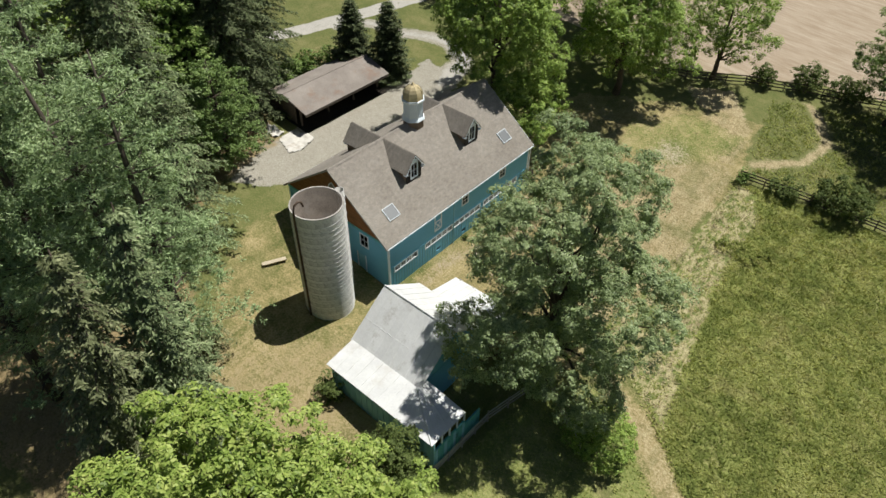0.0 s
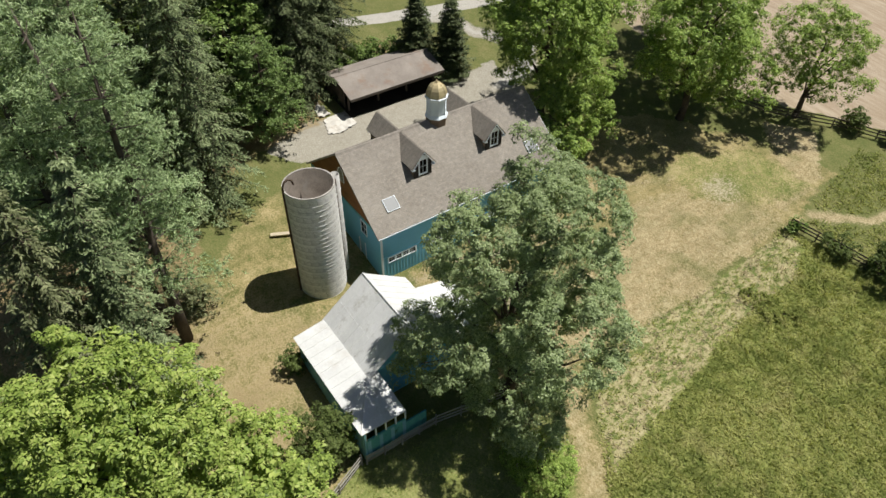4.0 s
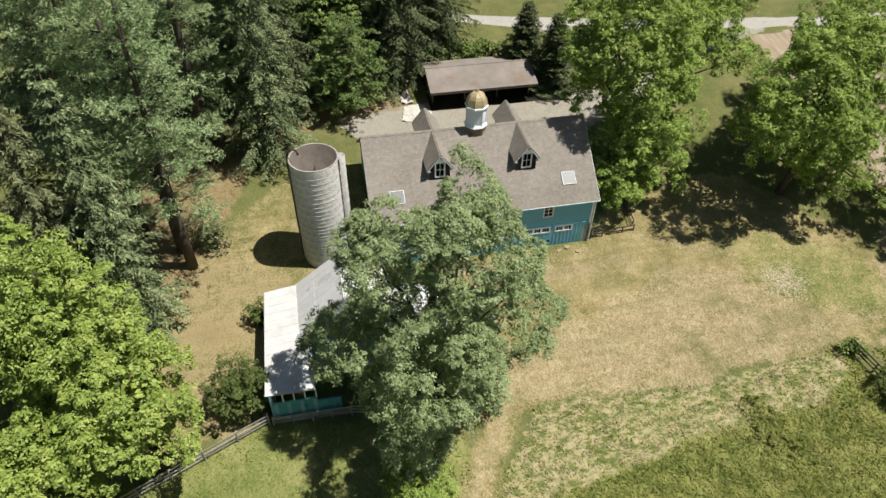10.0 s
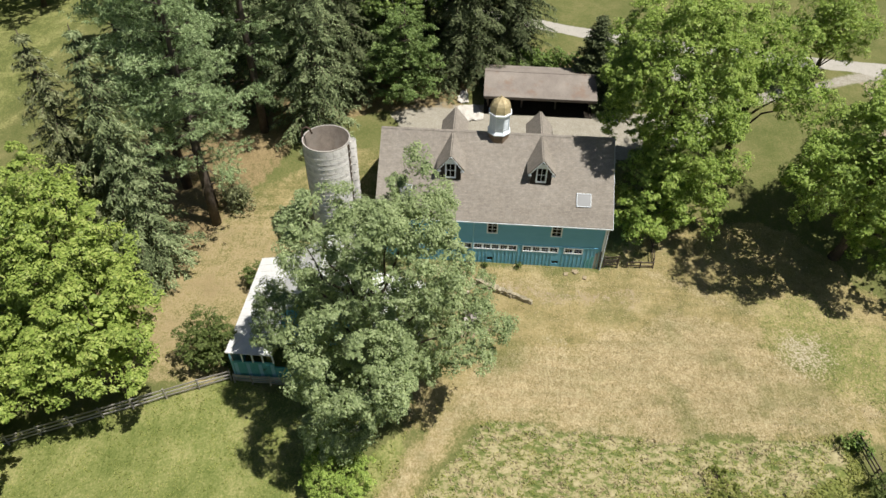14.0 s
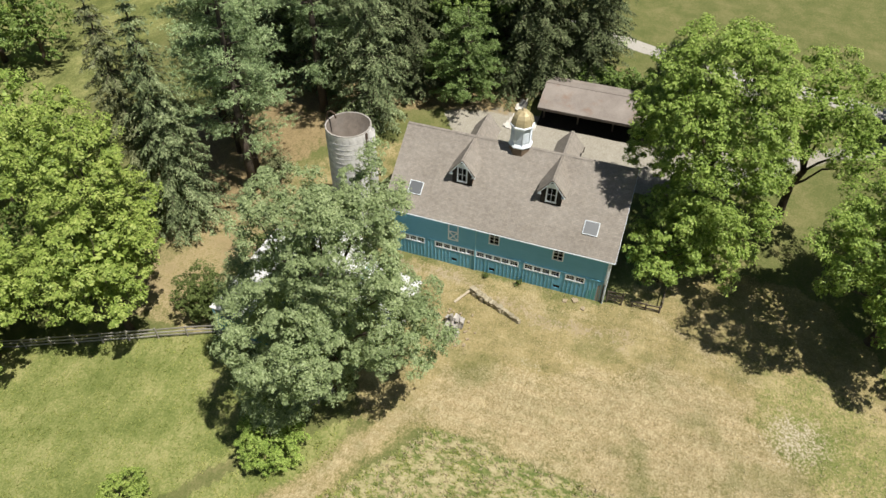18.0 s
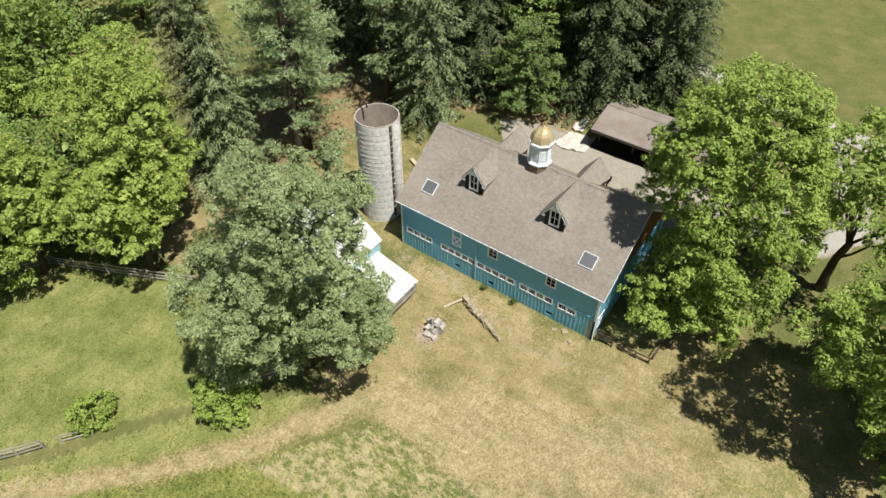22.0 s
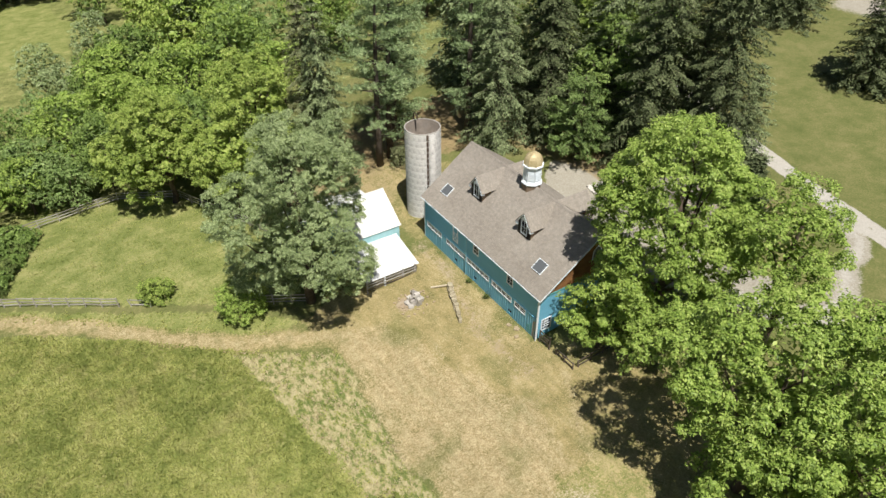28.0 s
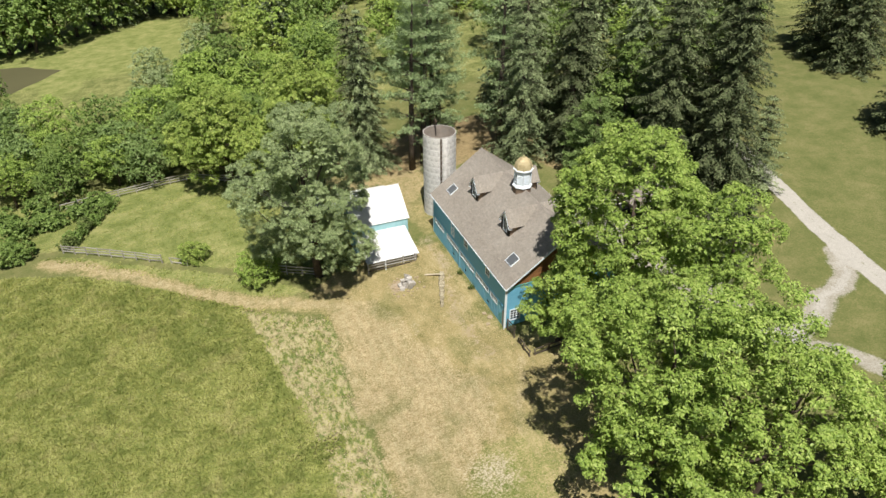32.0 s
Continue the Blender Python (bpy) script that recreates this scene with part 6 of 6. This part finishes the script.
broadleaf("broad_tree", -42.2, 59.6, 17.0, 4.4, 7.0, L_WALNUT, "open bright green tree by the gravel spur", 7, lean=(1.6, -0.6), per=28, inner=700, limbs=5, gaps=0.2, lobes=((4.0, 3.2, 9.4, 2.8, 2.6),))
broadleaf("broad_tree", -33.6, 71.6, 17.0, 6.9, 1.6, L_WALNUT, "wide green tree with forked trunk by the field fence", 8, per=28, inner=500, gaps=0.25, stems=2, limbs=8, lobes=((2.8, -3.4, 6.0, 4.5, 4.0), (-3.6, 1.4, 9.0, 4.0, 4.0)))
broadleaf("broad_tree", -30.2, 66.7, 17.6, 6.5, 1.0, L_WALNUT, "wide green tree casting shade on the mown yard", 9, per=30, inner=600, gaps=0.22, lobes=((-1.0, -2.8, 7.4, 4.0, 3.8), (2.4, -3.6, 11.5, 3.9, 3.5), (2.7, 3.2, 5.4, 4.8, 4.0), (-3.2, 2.4, 12.4, 3.8, 3.6)))
broadleaf("broad_tree", -23.5, 78.7, 14.0, 5.4, 0.8, L_WALNUT, "airy open-crowned tree on the fence line", 10, per=30, inner=500, limbs=8, gaps=0.14)
broadleaf("broad_tree", 0.5, 80.5, 15.0, 6.2, 1.5, L_PLAIN, "broad dark green tree shading the rough grass", 23, spacing=2.1)
broadleaf("broad_tree", -41.5, 77.5, 13.5, 5.4, 1.6, L_WALNUT, "green tree in the field hedge", 16, spacing=2.0)
broadleaf("broad_tree", LANE_TREE[0], LANE_TREE[1], 11.0, 4.5, 1.6, L_WALNUT, "green tree beside the gravel lane", 17, spacing=2.0)
broadleaf("broad_tree", -4.5, 84.8, 15.0, 6.4, 1.0, L_PLAIN, "dark green tree on the field fence", 11, spacing=2.1)
broadleaf("broad_tree", 4.5, 84.0, 13.0, 5.3, 2.0, L_PLAIN, "spreading dark green tree by the far fence", 18, spacing=2.1)
# yellow-green maples by the pasture fence
broadleaf("maple_tree", -17.8, 5.4, 18.0, 5.3, 4.0, L_MAPLE, "tall yellow-green maple behind the pasture fence", 12, spacing=1.85, per=36, leaf=0.25, lobes=((-2.2, -4.6, 11.0, 3.8, 4.2), (1.2, 0.6, 7.6, 3.9, 3.6)))
broadleaf("maple_tree", -13.4, 9.6, 12.0, 4.4, 3.0, L_MAPLE, "spreading yellow-green maple by the pasture fence", 14, spacing=1.85, per=36, leaf=0.25, lobes=((0.6, -3.6, 6.6, 3.4, 3.2),))
broadleaf("maple_tree", -7.6, 0.2, 15.0, 6.4, 1.0, L_MAPLE, "yellow-green maple at the pasture corner", 15, spacing=1.85, per=36, leaf=0.25, lobes=((3.6, -1.4, 7.0, 4.2, 4.2),))

# conifers west of the barn
pine("pine_tree", -31.6, 10.8, 26.0, 4.9, L_PINE, "tall blue-green white pine on the lawn", 1, 0.3, dead=6, lean=(-0.6, 0.6), low=95)
pine("pine_tree", -33.6, 9.9, 27.0, 4.9, L_PINE, "tall blue-green white pine with bare lower trunk", 2, 0.32, dead=8, lean=(-2.2, -1.2), low=150)
pine("pine_tree", -36.3, 6.4, 27.0, 4.8, L_PINE, "tall white pine in the grove", 3, 0.3, dead=6, low=140)
pine("pine_tree", -38.5, 3.2, 26.0, 4.4, L_PINE, "tall white pine at the grove's near edge", 5, 0.08)
pine("pine_tree", -44.2, 12.4, 27.0, 4.6, L_PINE, "tall white pine with dead lower boughs", 4, 0.3, dead=10, low=60)
conifer("spruce_tree", -26.6, 6.6, 23.2, 4.3, L_SPRUCE, "weeping grey-green spruce with hanging boughs", 3, 0.02, 0.9, 9, 0.42, 0.9, 0.74, lean=(0.8, 1.2), gap=0.05, spray=0.22)
conifer("spruce_tree", -26.5, 3.6, 23.2, 4.1, L_WEEP, "brownish weeping spruce with thin hanging boughs", 14, 0.02, 0.9, 9, 0.45, 1.0, 0.66, gap=0.06, lean=(1.4, 1.0), spray=0.22)
conifer("spruce_tree", -44.3, 18.4, 25.0, 4.7, L_SPRUCE, "dark drooping spruce at the lawn edge", 4, 0.02, 1.0, 8, 0.4, 0.75, 0.6, gap=0.04)
pine("layered_tree", -50.2, 26.9, 10.8, 4.8, L_LAYER, "layered bright green tree beside the gravel yard", 5, 0.13, 1.05, 9, 0.8, 9, 13, 0.2, 0.55, 0.02, M_BARK, 0.55, 0.27, "broadleaf trees", "tree", 0.05)
conifer("dark_conifer", -55.6, 32.4, 25.0, 5.4, L_DARKFIR, "very dark tall conifer behind the shed", 6, 0.02, 0.9, 9, 0.4, 0.6, 0.45, gap=0.05, width=0.13)
conifer("dark_conifer", -59.4, 38.0, 25.0, 5.0, L_DARKFIR, "very dark tall conifer with brownish tips", 15, 0.02, 0.9, 9, 0.4, 0.8, 0.45, gap=0.05, width=0.13)
conifer("dark_conifer", -62.4, 32.6, 25.0, 5.4, L_DARKFIR, "very dark tall conifer near the lane", 9, 0.02, 0.9, 9, 0.4, 0.7, 0.45, gap=0.05, width=0.13)
conifer("feathery_conifer", -64.6, 38.8, 11.5, 3.4, L_SPRUCE, "feathery grey-green young conifer beside the lane", 16, 0.02, 0.75, 8, 0.2, 0.4, 0.6)
conifer("spruce_tree", -51.0, 19.6, 25.0, 4.8, L_DARKFIR, "dark spruce in the grove", 10, 0.02, 0.95, 8, 0.42, 0.7, 0.5, gap=0.04, width=0.12)
conifer("spruce_tree", -49.0, 10.5, 25.0, 4.8, L_SPRUCE, "drooping spruce in the grove", 11, 0.02, 0.95, 8, 0.42, 0.8, 0.5, gap=0.04, width=0.12)
conifer("spruce_tree", -57.5, 23.5, 26.0, 5.0, L_SPRUCE, "tall drooping spruce in the grove", 12, 0.02, 0.95, 8, 0.42, 0.8, 0.5, gap=0.04, width=0.12)
conifer("spruce_tree", -63.0, 26.0, 24.0, 4.8, L_SPRUCE, "tall spruce at the lane side", 13, 0.02, 0.95, 8, 0.42, 0.7, 0.5, gap=0.04, width=0.12)
conifer("spruce_tree", -54.2, 47.4, 8.6, 2.7, L_DARKFIR, "small dark spruce behind the shed", 7, 0.02, 0.38, 11, 0.1, 0.2, 0.72, 0.26, 0.13, 0.16, 5, gap=0.0)
conifer("spruce_tree", -50.6, 49.6, 9.0, 2.7, L_DARKFIR, "small dark spruce near the gravel lane", 8, 0.02, 0.38, 11, 0.1, 0.2, 0.72, 0.26, 0.13, 0.16, 5, gap=0.0)

GROVE = dict(spacing=2.1, twigs=9, per=22, leaf=0.28, inner=500, limbs=6)
broadleaf("grove_tree", -55.0, 25.6, 16.0, 4.4, 1.5, L_PLAIN, "green broadleaf tree among the spruces", 31, **GROVE)
broadleaf("grove_tree", -60.5, 28.4, 18.0, 4.6, 2.0, L_PLAIN, "mid-green tree filling the grove", 32, **GROVE)
broadleaf("grove_tree", -61.5, 18.5, 19.0, 5.0, 2.0, L_WALNUT, "bright green tree behind the spruces", 33, **GROVE)
broadleaf("grove_tree", -67.0, 12.0, 18.0, 5.0, 2.0, L_PLAIN, "mid-green tree behind the grove", 34, **GROVE)
broadleaf("grove_tree", -68.2, 21.5, 17.0, 4.4, 2.0, L_PLAIN, "green tree between grove and lane", 35, **GROVE)
broadleaf("grove_tree", -54.0, 6.5, 17.0, 4.6, 2.0, L_PLAIN, "green tree at the back of the grove", 36, **GROVE)

# far woods: a few trees repeated at their own sizes and turns
FAR = dict(spacing=1.8, twigs=8, per=11, leaf=0.34, inner=260, limbs=6, group="far trees")
FARTHEST = dict(spacing=2.6, twigs=7, per=9, leaf=0.52, inner=120, limbs=3, group="far trees")
far_leafy = [broadleaf("far_tree", -2.0, -9.5, 11.0, 4.6, 0.6, L_PLAIN, "mid-green hedgerow tree beyond the pasture", 20, lobes=((2.2, 1.2, 5.0, 3.0, 3.0),), **FAR),
             broadleaf("far_tree", 6.5, -11.0, 9.5, 4.6, 0.4, L_LAYER, "fresh green hedgerow tree beyond the pasture", 21, lobes=((-1.6, 2.2, 4.6, 3.0, 2.8),), **FAR),
             broadleaf("far_tree", -22.0, -11.0, 12.5, 4.6, 1.0, L_WALNUT, "bright green tree behind the maples", 22, lobes=((1.6, -2.4, 6.0, 3.2, 3.4),), **FAR)]
far_wood = [broadleaf("far_tree", -60.0, -70.0, 12.0, 5.0, 0.6, L_PLAIN, "mid-green tree in the far wood", 27, lobes=((2.2, 1.2, 5.0, 3.2, 3.0),), **FARTHEST),
            broadleaf("far_tree", -68.0, -60.0, 11.0, 5.0, 0.4, L_MAPLE, "light green tree in the far wood", 28, **FARTHEST),
            broadleaf("far_tree", -74.0, -70.0, 13.0, 5.0, 1.0, L_WALNUT, "bright green tree in the far wood", 29, lobes=((1.6, -2.4, 6.0, 3.4, 3.4),), **FARTHEST)]
far_dark = [conifer("far_conifer", -93.0, 36.4, 17.0, 5.6, L_DARKFIR, "dark conifer on the far lawn", 23, 0.01, 0.9, 9, 0.3, 0.5, 0.7, 0.42, 0.17, 0.34, 5, gap=0.02, group="far conifers"),
            conifer("far_conifer", -58.0, 12.0, 25.0, 4.8, L_SPRUCE, "tall spruce at the back of the grove", 24, 0.03, 1.2, 8, 0.42, 0.7, 0.65, 0.75, 0.28, 0.6, 4, group="far conifers")]


def repeat(source, x, y, size, turn):
    beyond = x > 44 or x < -120 or y < -150 or (x < -85 and y < -100) or (x < -30 and y < -140)
    clearing = -15 < x < 9 and -66 < y < -38
    if beyond or clearing or area(np.array([x]), np.array([y]), SIGHT, 0.1)[0] > 0.5:
        return None
    if source in far_leafy and y < -45:
        source = far_wood[far_leafy.index(source)]
    return copy_thing(source, pose(x, y, gz(x, y) - 0.1, 0, 0, turn) @ Matrix.Diagonal((size, size, size, 1)))


random.seed(31)
for x, y, s, k in ((14.5, -12.5, 0.9, 0), (21, -15, 1.0, 1), (0.5, -17, 1.1, 2), (9, -19, 1.15, 0), (-8, -8, 1.05, 0), (-13, -4, 1.1, 0), (17, -23, 1.0, 2), (27, -24, 1.05, 0), (24, -33, 1.0, 1), (12, -30, 1.1, 2), (3, -27, 1.1, 1), (-6, -19, 1.1, 2), (33, -16, 0.9, 0), (-14, -15, 0.9, 1), (35, -36, 1.0, 0), (8, -9.5, 0.72, 2), (15, -7.5, 0.7, 0), (22, -9.5, 0.75, 2), (3, -7, 0.7, 1), (27.5, -12, 0.8, 0), (-3, -13.5, 0.9, 1), (10, -15, 0.8, 0), (18, -18, 0.75, 2), (30, -8, 0.6, 1), (-10, -11.5, 1.0, 2), (33, -24, 0.8, 2), (39, -14, 0.8, 0),
                   (-29, -16, 1.0, 2), (-6, -33, 1.15, 0), (-16, -28, 1.1, 1), (22, -48, 1.0, 0), (8, -46, 1.1, 2), (-6, -52, 1.1, 0), (-20, -48, 1.1, 1)):
    repeat(far_leafy[k], x, y, s * random.uniform(0.92, 1.08), random.uniform(0, 360))
for x, y, s in ((-109, 9, 1.0), (-98, 44, 0.9), (-112, 3, 0.9), (-104, 50, 1.0), (-106, 15, 0.9), (-114, 10, 1.0), (-96, 38, 1.0)):
    repeat(far_dark[0], x, y, s * 1.3, random.uniform(0, 360))
for x, y, s in ((-52, -3, 0.95), (-56, 2, 1.0), (-64, 14, 1.0), (-66, 20, 0.95), (-50, 3.5, 1.0), (-63, 5, 1.05), (-54, 15, 1.05), (-70, 8, 1.0), (-60, -6, 1.0)):
    repeat(far_dark[1], x, y, s, random.uniform(0, 360))
for i in range(26):
    x, y = random.uniform(-95, -2), random.uniform(-125, -52)
    if not (-58 < x < -40 and y > -75):
        repeat(far_leafy[i % 3] if i % 4 else far_dark[1], x, y, random.uniform(0.9, 1.35), random.uniform(0, 360))
for i in range(44):
    x, y = random.uniform(-78, 46), random.uniform(-78, -24)
    a = -46 + (y + 9.4) * 0.47
    if abs(x - a) > 7 and not (x > 14 and y < -66):
        repeat(far_leafy[i % 3], x, y, random.uniform(1.05, 1.45), random.uniform(0, 360))
for i in range(22):
    x, y = random.uniform(-104, -86), -46 + 2.1 * i
    repeat(far_wood[i % 3] if i % 4 else far_dark[1], x, y, random.uniform(1.15, 1.5) * (0.72 if i % 4 == 0 else 1.0), random.uniform(0, 360))
# the wood's edge beyond the far lawn
for i in range(46):
    a = radians(196 + i * 2.9)
    r = random.uniform(165, 205)
    x, y = -4 + r * math.cos(a), 40 + r * math.sin(a)
    if random.random() < 0.62:
        repeat(far_leafy[i % 3], x, y, random.uniform(1.3, 1.9), random.uniform(0, 360))
    else:
        repeat(far_dark[i % 2], x, y, random.uniform(0.9, 1.2), random.uniform(0, 360))

for i in range(50):
    x, y = random.uniform(-150, 10), random.uniform(-185, -85)
    if x > -60 or y < -110:
        repeat(far_leafy[i % 3] if i % 3 else far_dark[1], x, y, random.uniform(1.1, 1.6), random.uniform(0, 360))
for i in range(26):
    f = i / 25
    for k in range(2):
        repeat(far_leafy[(i + k) % 3], -30 + 130 * f + random.uniform(-4, 4), -128 - 60 * f - 9 * k + random.uniform(-4, 4), random.uniform(1.2, 1.7), random.uniform(0, 360))

for x, y, s in ((38, -116, 1.3), (31, -113, 1.2), (26, -119, 1.2), (22, -126, 1.3), (15, -130, 1.2), (9, -134, 1.2), (45, -112, 1.3), (52, -108, 1.3), (34, -122, 1.4), (48, -120, 1.4), (3, -137, 1.2), (-4, -142, 1.2), (60, -112, 1.3), (42, -124, 1.5), (27, -128, 1.4), (18, -137, 1.4), (55, -120, 1.4), (10, -143, 1.4)):
    copy_thing(far_wood[0], pose(x, y, gz(x, y) - 1.0, 0, 0, x * 37) @ Matrix.Diagonal((s * 1.5, s * 1.5, s * 1.45, 1)))
for x, y, h in ((1.5, -49, 11.5), (-8, -56, 13.5), (-1, -42, 9.0)):
    broadleaf("far_tree", x, y, h, 4.2, 0.4, L_SILVER, "silvery grey-green tree beyond the pasture", 24, **FAR)

for x, y, s, k in ((-84, -86, 1.2, 0), (-78, -93, 1.3, 2), (-91, -76, 1.1, 0), (-70, -97, 1.3, 1), (-97, -69, 1.2, 2), (-62, -100, 1.3, 0), (-104, -60, 1.2, 1), (-88, -92, 1.3, 1), (-110, -52, 1.1, 2), (-75, -78, 1.0, 0)):
    repeat(far_leafy[k], x, y, s, x * 31)

# bushes
shrub("bush", -16.8, 15.3, 4.8, 2.2, L_BUSH, "dense dark green bush against the outbuilding", 1, leaf=0.16)
shrub("bush", -24.5, 16.4, 2.2, 0.95, L_BUSH, "small dark bush at the outbuilding corner", 2, leaf=0.15)
shrub("bush", -7.8, 26.7, 4.0, 2.5, L_WALNUT, "leafy green bush under the silver tree", 3, 0.6, 16, 0.11)
shrub("bush", -1.2, 18.9, 2.1, 1.9, L_MAPLE, "low green bush in the fence line", 4, 0.7, 20, 0.12)
shrub("bush", -3.4, 65.0, 3.4, 3.3, L_BUSH, "large dark shrub over the field fence", 5, leaf=0.18, ry=2.2)
shrub("bush", -8.4, 63.8, 1.6, 1.6, L_BUSH, "scrubby dark shrub on the field fence", 6, leaf=0.16)
shrub("bush", -12.4, 62.9, 1.3, 0.8, L_PLAIN, "small shrub at the fence end", 7, leaf=0.16)
shrub("bush", -18.5, 82.3, 2.6, 1.5, L_BUSH, "round dark bush on the hay field fence", 8, leaf=0.18)
shrub("bush", -14.0, 85.2, 3.2, 2.0, L_BUSH, "round dark green bush on the fence", 9, leaf=0.18)
shrub("bush", -9.4, 86.6, 3.0, 2.2, L_BUSH, "dark bush shaded by the fence tree", 10, leaf=0.18)
shrub("bush", 19.5, 8.2, 2.6, 2.4, L_PLAIN, "green scrub at the end of the mown track", 11, leaf=0.22)
for i, (x, y) in enumerate(((13, -1.5), (16.5, 0.5), (20, 1.5), (10.5, -3.4), (23, -3.5), (18, -4.5), (26, 1.0))):
    shrub("bush", x, y, 1.7 + 0.5 * (i % 3), 2.0, L_PLAIN, "tangled green scrub beyond the pasture", 12 + i, leaf=0.24)
for i, (x, y) in enumerate(((-57.5, 37.5), (-57.8, 40.5), (-57.4, 43.2), (-56.2, 46.0), (-58.5, 35.5))):
    shrub("bush", x, y, 2.4, 1.7, L_PLAIN, "leafy shrub behind the open shed", 20 + i, leaf=0.2)
for i, (x, y) in enumerate(((-33.4, 12.9), (-34.2, 12.0))):
    shrub("bush", x, y, 2.8, 1.4, L_WEEP, "thin twiggy growth at the foot of the pines", 30 + i, 0.7, 5, 0.14)
for i in range(9):
    x, y = 13.6 - 0.55 * i, 8.0 - 1.3 * i
    shrub("bush", x, y, 1.1 + 0.3 * (i % 2), 1.1, L_PLAIN if i % 3 else L_BUSH, "low bramble scrub along the pasture bank", 50 + i, leaf=0.18)
for i, (x, y) in enumerate(((-8.9, 54.0), (-8.2, 52.9), (-7.4, 52.6), (-6.9, 53.6), (-6.2, 54.4), (-9.8, 53.0))):
    shrub("weed", x, y, 0.28 + 0.06 * (i % 3), 0.8 + 0.2 * (i % 2), L_GRASS, "rank green weeds standing in the meadow", 70 + i, 0.4, 6, 0.11, "weed", "weeds")
for i, (x, y) in enumerate(((-28.15, 36.3), (-28.2, 39.2))):
    shrub("weed", x, y, 0.45 + 0.15 * (i % 2), 0.28, L_BUSH, "dark weeds at the foot of the barn wall", 60 + i, 0.3, 5, 0.08, "weed", "weeds")
shrub("vine", -41.2, 45.0, 1.6, 0.5, L_DARKFIR, "dark vine climbing the barn's back eave", 40, 0.4, 10, 0.16, "vine", "vines")


# ---- grass ----
def grass(name, outline, count, tall, leafmat, label, keep=None, blades=3, wide=0.05):
    """Tufts of upright blades scattered inside an outline."""
    xs, ys = [p[0] for p in outline], [p[1] for p in outline]
    x, y = rng.uniform(min(xs), max(xs), count), rng.uniform(min(ys), max(ys), count)
    ok = area(x, y, outline, 1.0) > rng.uniform(0.2, 0.8, count)
    if keep is not None:
        ok &= keep(x, y)
    x, y = np.repeat(x[ok], blades), np.repeat(y[ok], blades)
    n = len(x)
    x, y = x + rng.normal(size=n) * 0.1, y + rng.normal(size=n) * 0.1
    lean = rng.normal(size=(n, 2)) * 1.7
    tip = unit(np.stack([lean[:, 0], lean[:, 1], np.ones(n)], 1))
    ln = tall * rng.uniform(0.6, 1.3, n) * (0.75 + 0.5 * (wobble(x * 1.3, y * 1.3) * 0.5 + 0.5))
    c = np.stack([x, y, height(x, y)], 1) + tip * (ln * 0.45)[:, None]
    nor = unit(np.cross(tip, np.cross(np.array([0.0, 0.0, 1.0]), tip)) + 0.25 * rng.normal(size=(n, 3)))
    nor = np.where(nor[:, 2:] < 0, -nor, nor)
    me = leaf_mesh(name, c, nor, tip, ln, np.full(n, wide) * rng.uniform(0.7, 1.4, n))
    me.materials.append(leafmat)
    return tagged(new(name, me), label, "grass", kind="stuff")


VISIBLE = [(22, 12), (11, 17), (2, 24.5), (-5.5, 31.2), (-13, 36.7), (-12.6, 42), (-12.3, 50), (-12.6, 57), (-13.2, 62.3), (-8, 63.6), (1, 64.6), (12, 60), (22, 40)]
grass("meadow_grass", VISIBLE, 62000, 0.42, L_GRASS, "tall uncut meadow grass", lambda x, y: area(x, y, CUT, 1.0) < 0.6, 3, 0.075)
grass("cut_strip_grass", CUT, 2600, 0.32, L_GRASS, "grass clumps left on the cut strip", lambda x, y: wobble(x * 2.3, y * 2.3) > 0.0, 3, 0.06)
grass("cut_strip_straw", CUT, 2400, 0.3, L_STRAW, "dry cut straw lying on the strip", lambda x, y: wobble(x * 2.3, y * 2.3) < 0.15, 3, 0.06)
grass("verge_grass", VERGE, 3000, 0.24, L_GRASS, "long grass between fence and mown track", None, 3, 0.1)
grass("rough_grass", [(-12.5, 64.5), (-14.5, 72), (-16, 80), (-6, 86), (8, 90), (14, 68)], 9000, 0.4, L_GRASS, "rough grass between the two field fences", lambda x, y: band(x, y, [(-13, 66), (-9, 70), (-8, 76), (-12, 82)], 0.9, 0.8) < 0.5, 3, 0.09)
grass("pasture_grass", PASTURE, 12000, 0.2, L_GRASS, "short pasture grass inside the fence", None, 3, 0.06)
grass("yard_straw", TANLAWN, 14000, 0.11, L_STRAW, "short dry stubble on the mown yard", None, 2, 0.05)
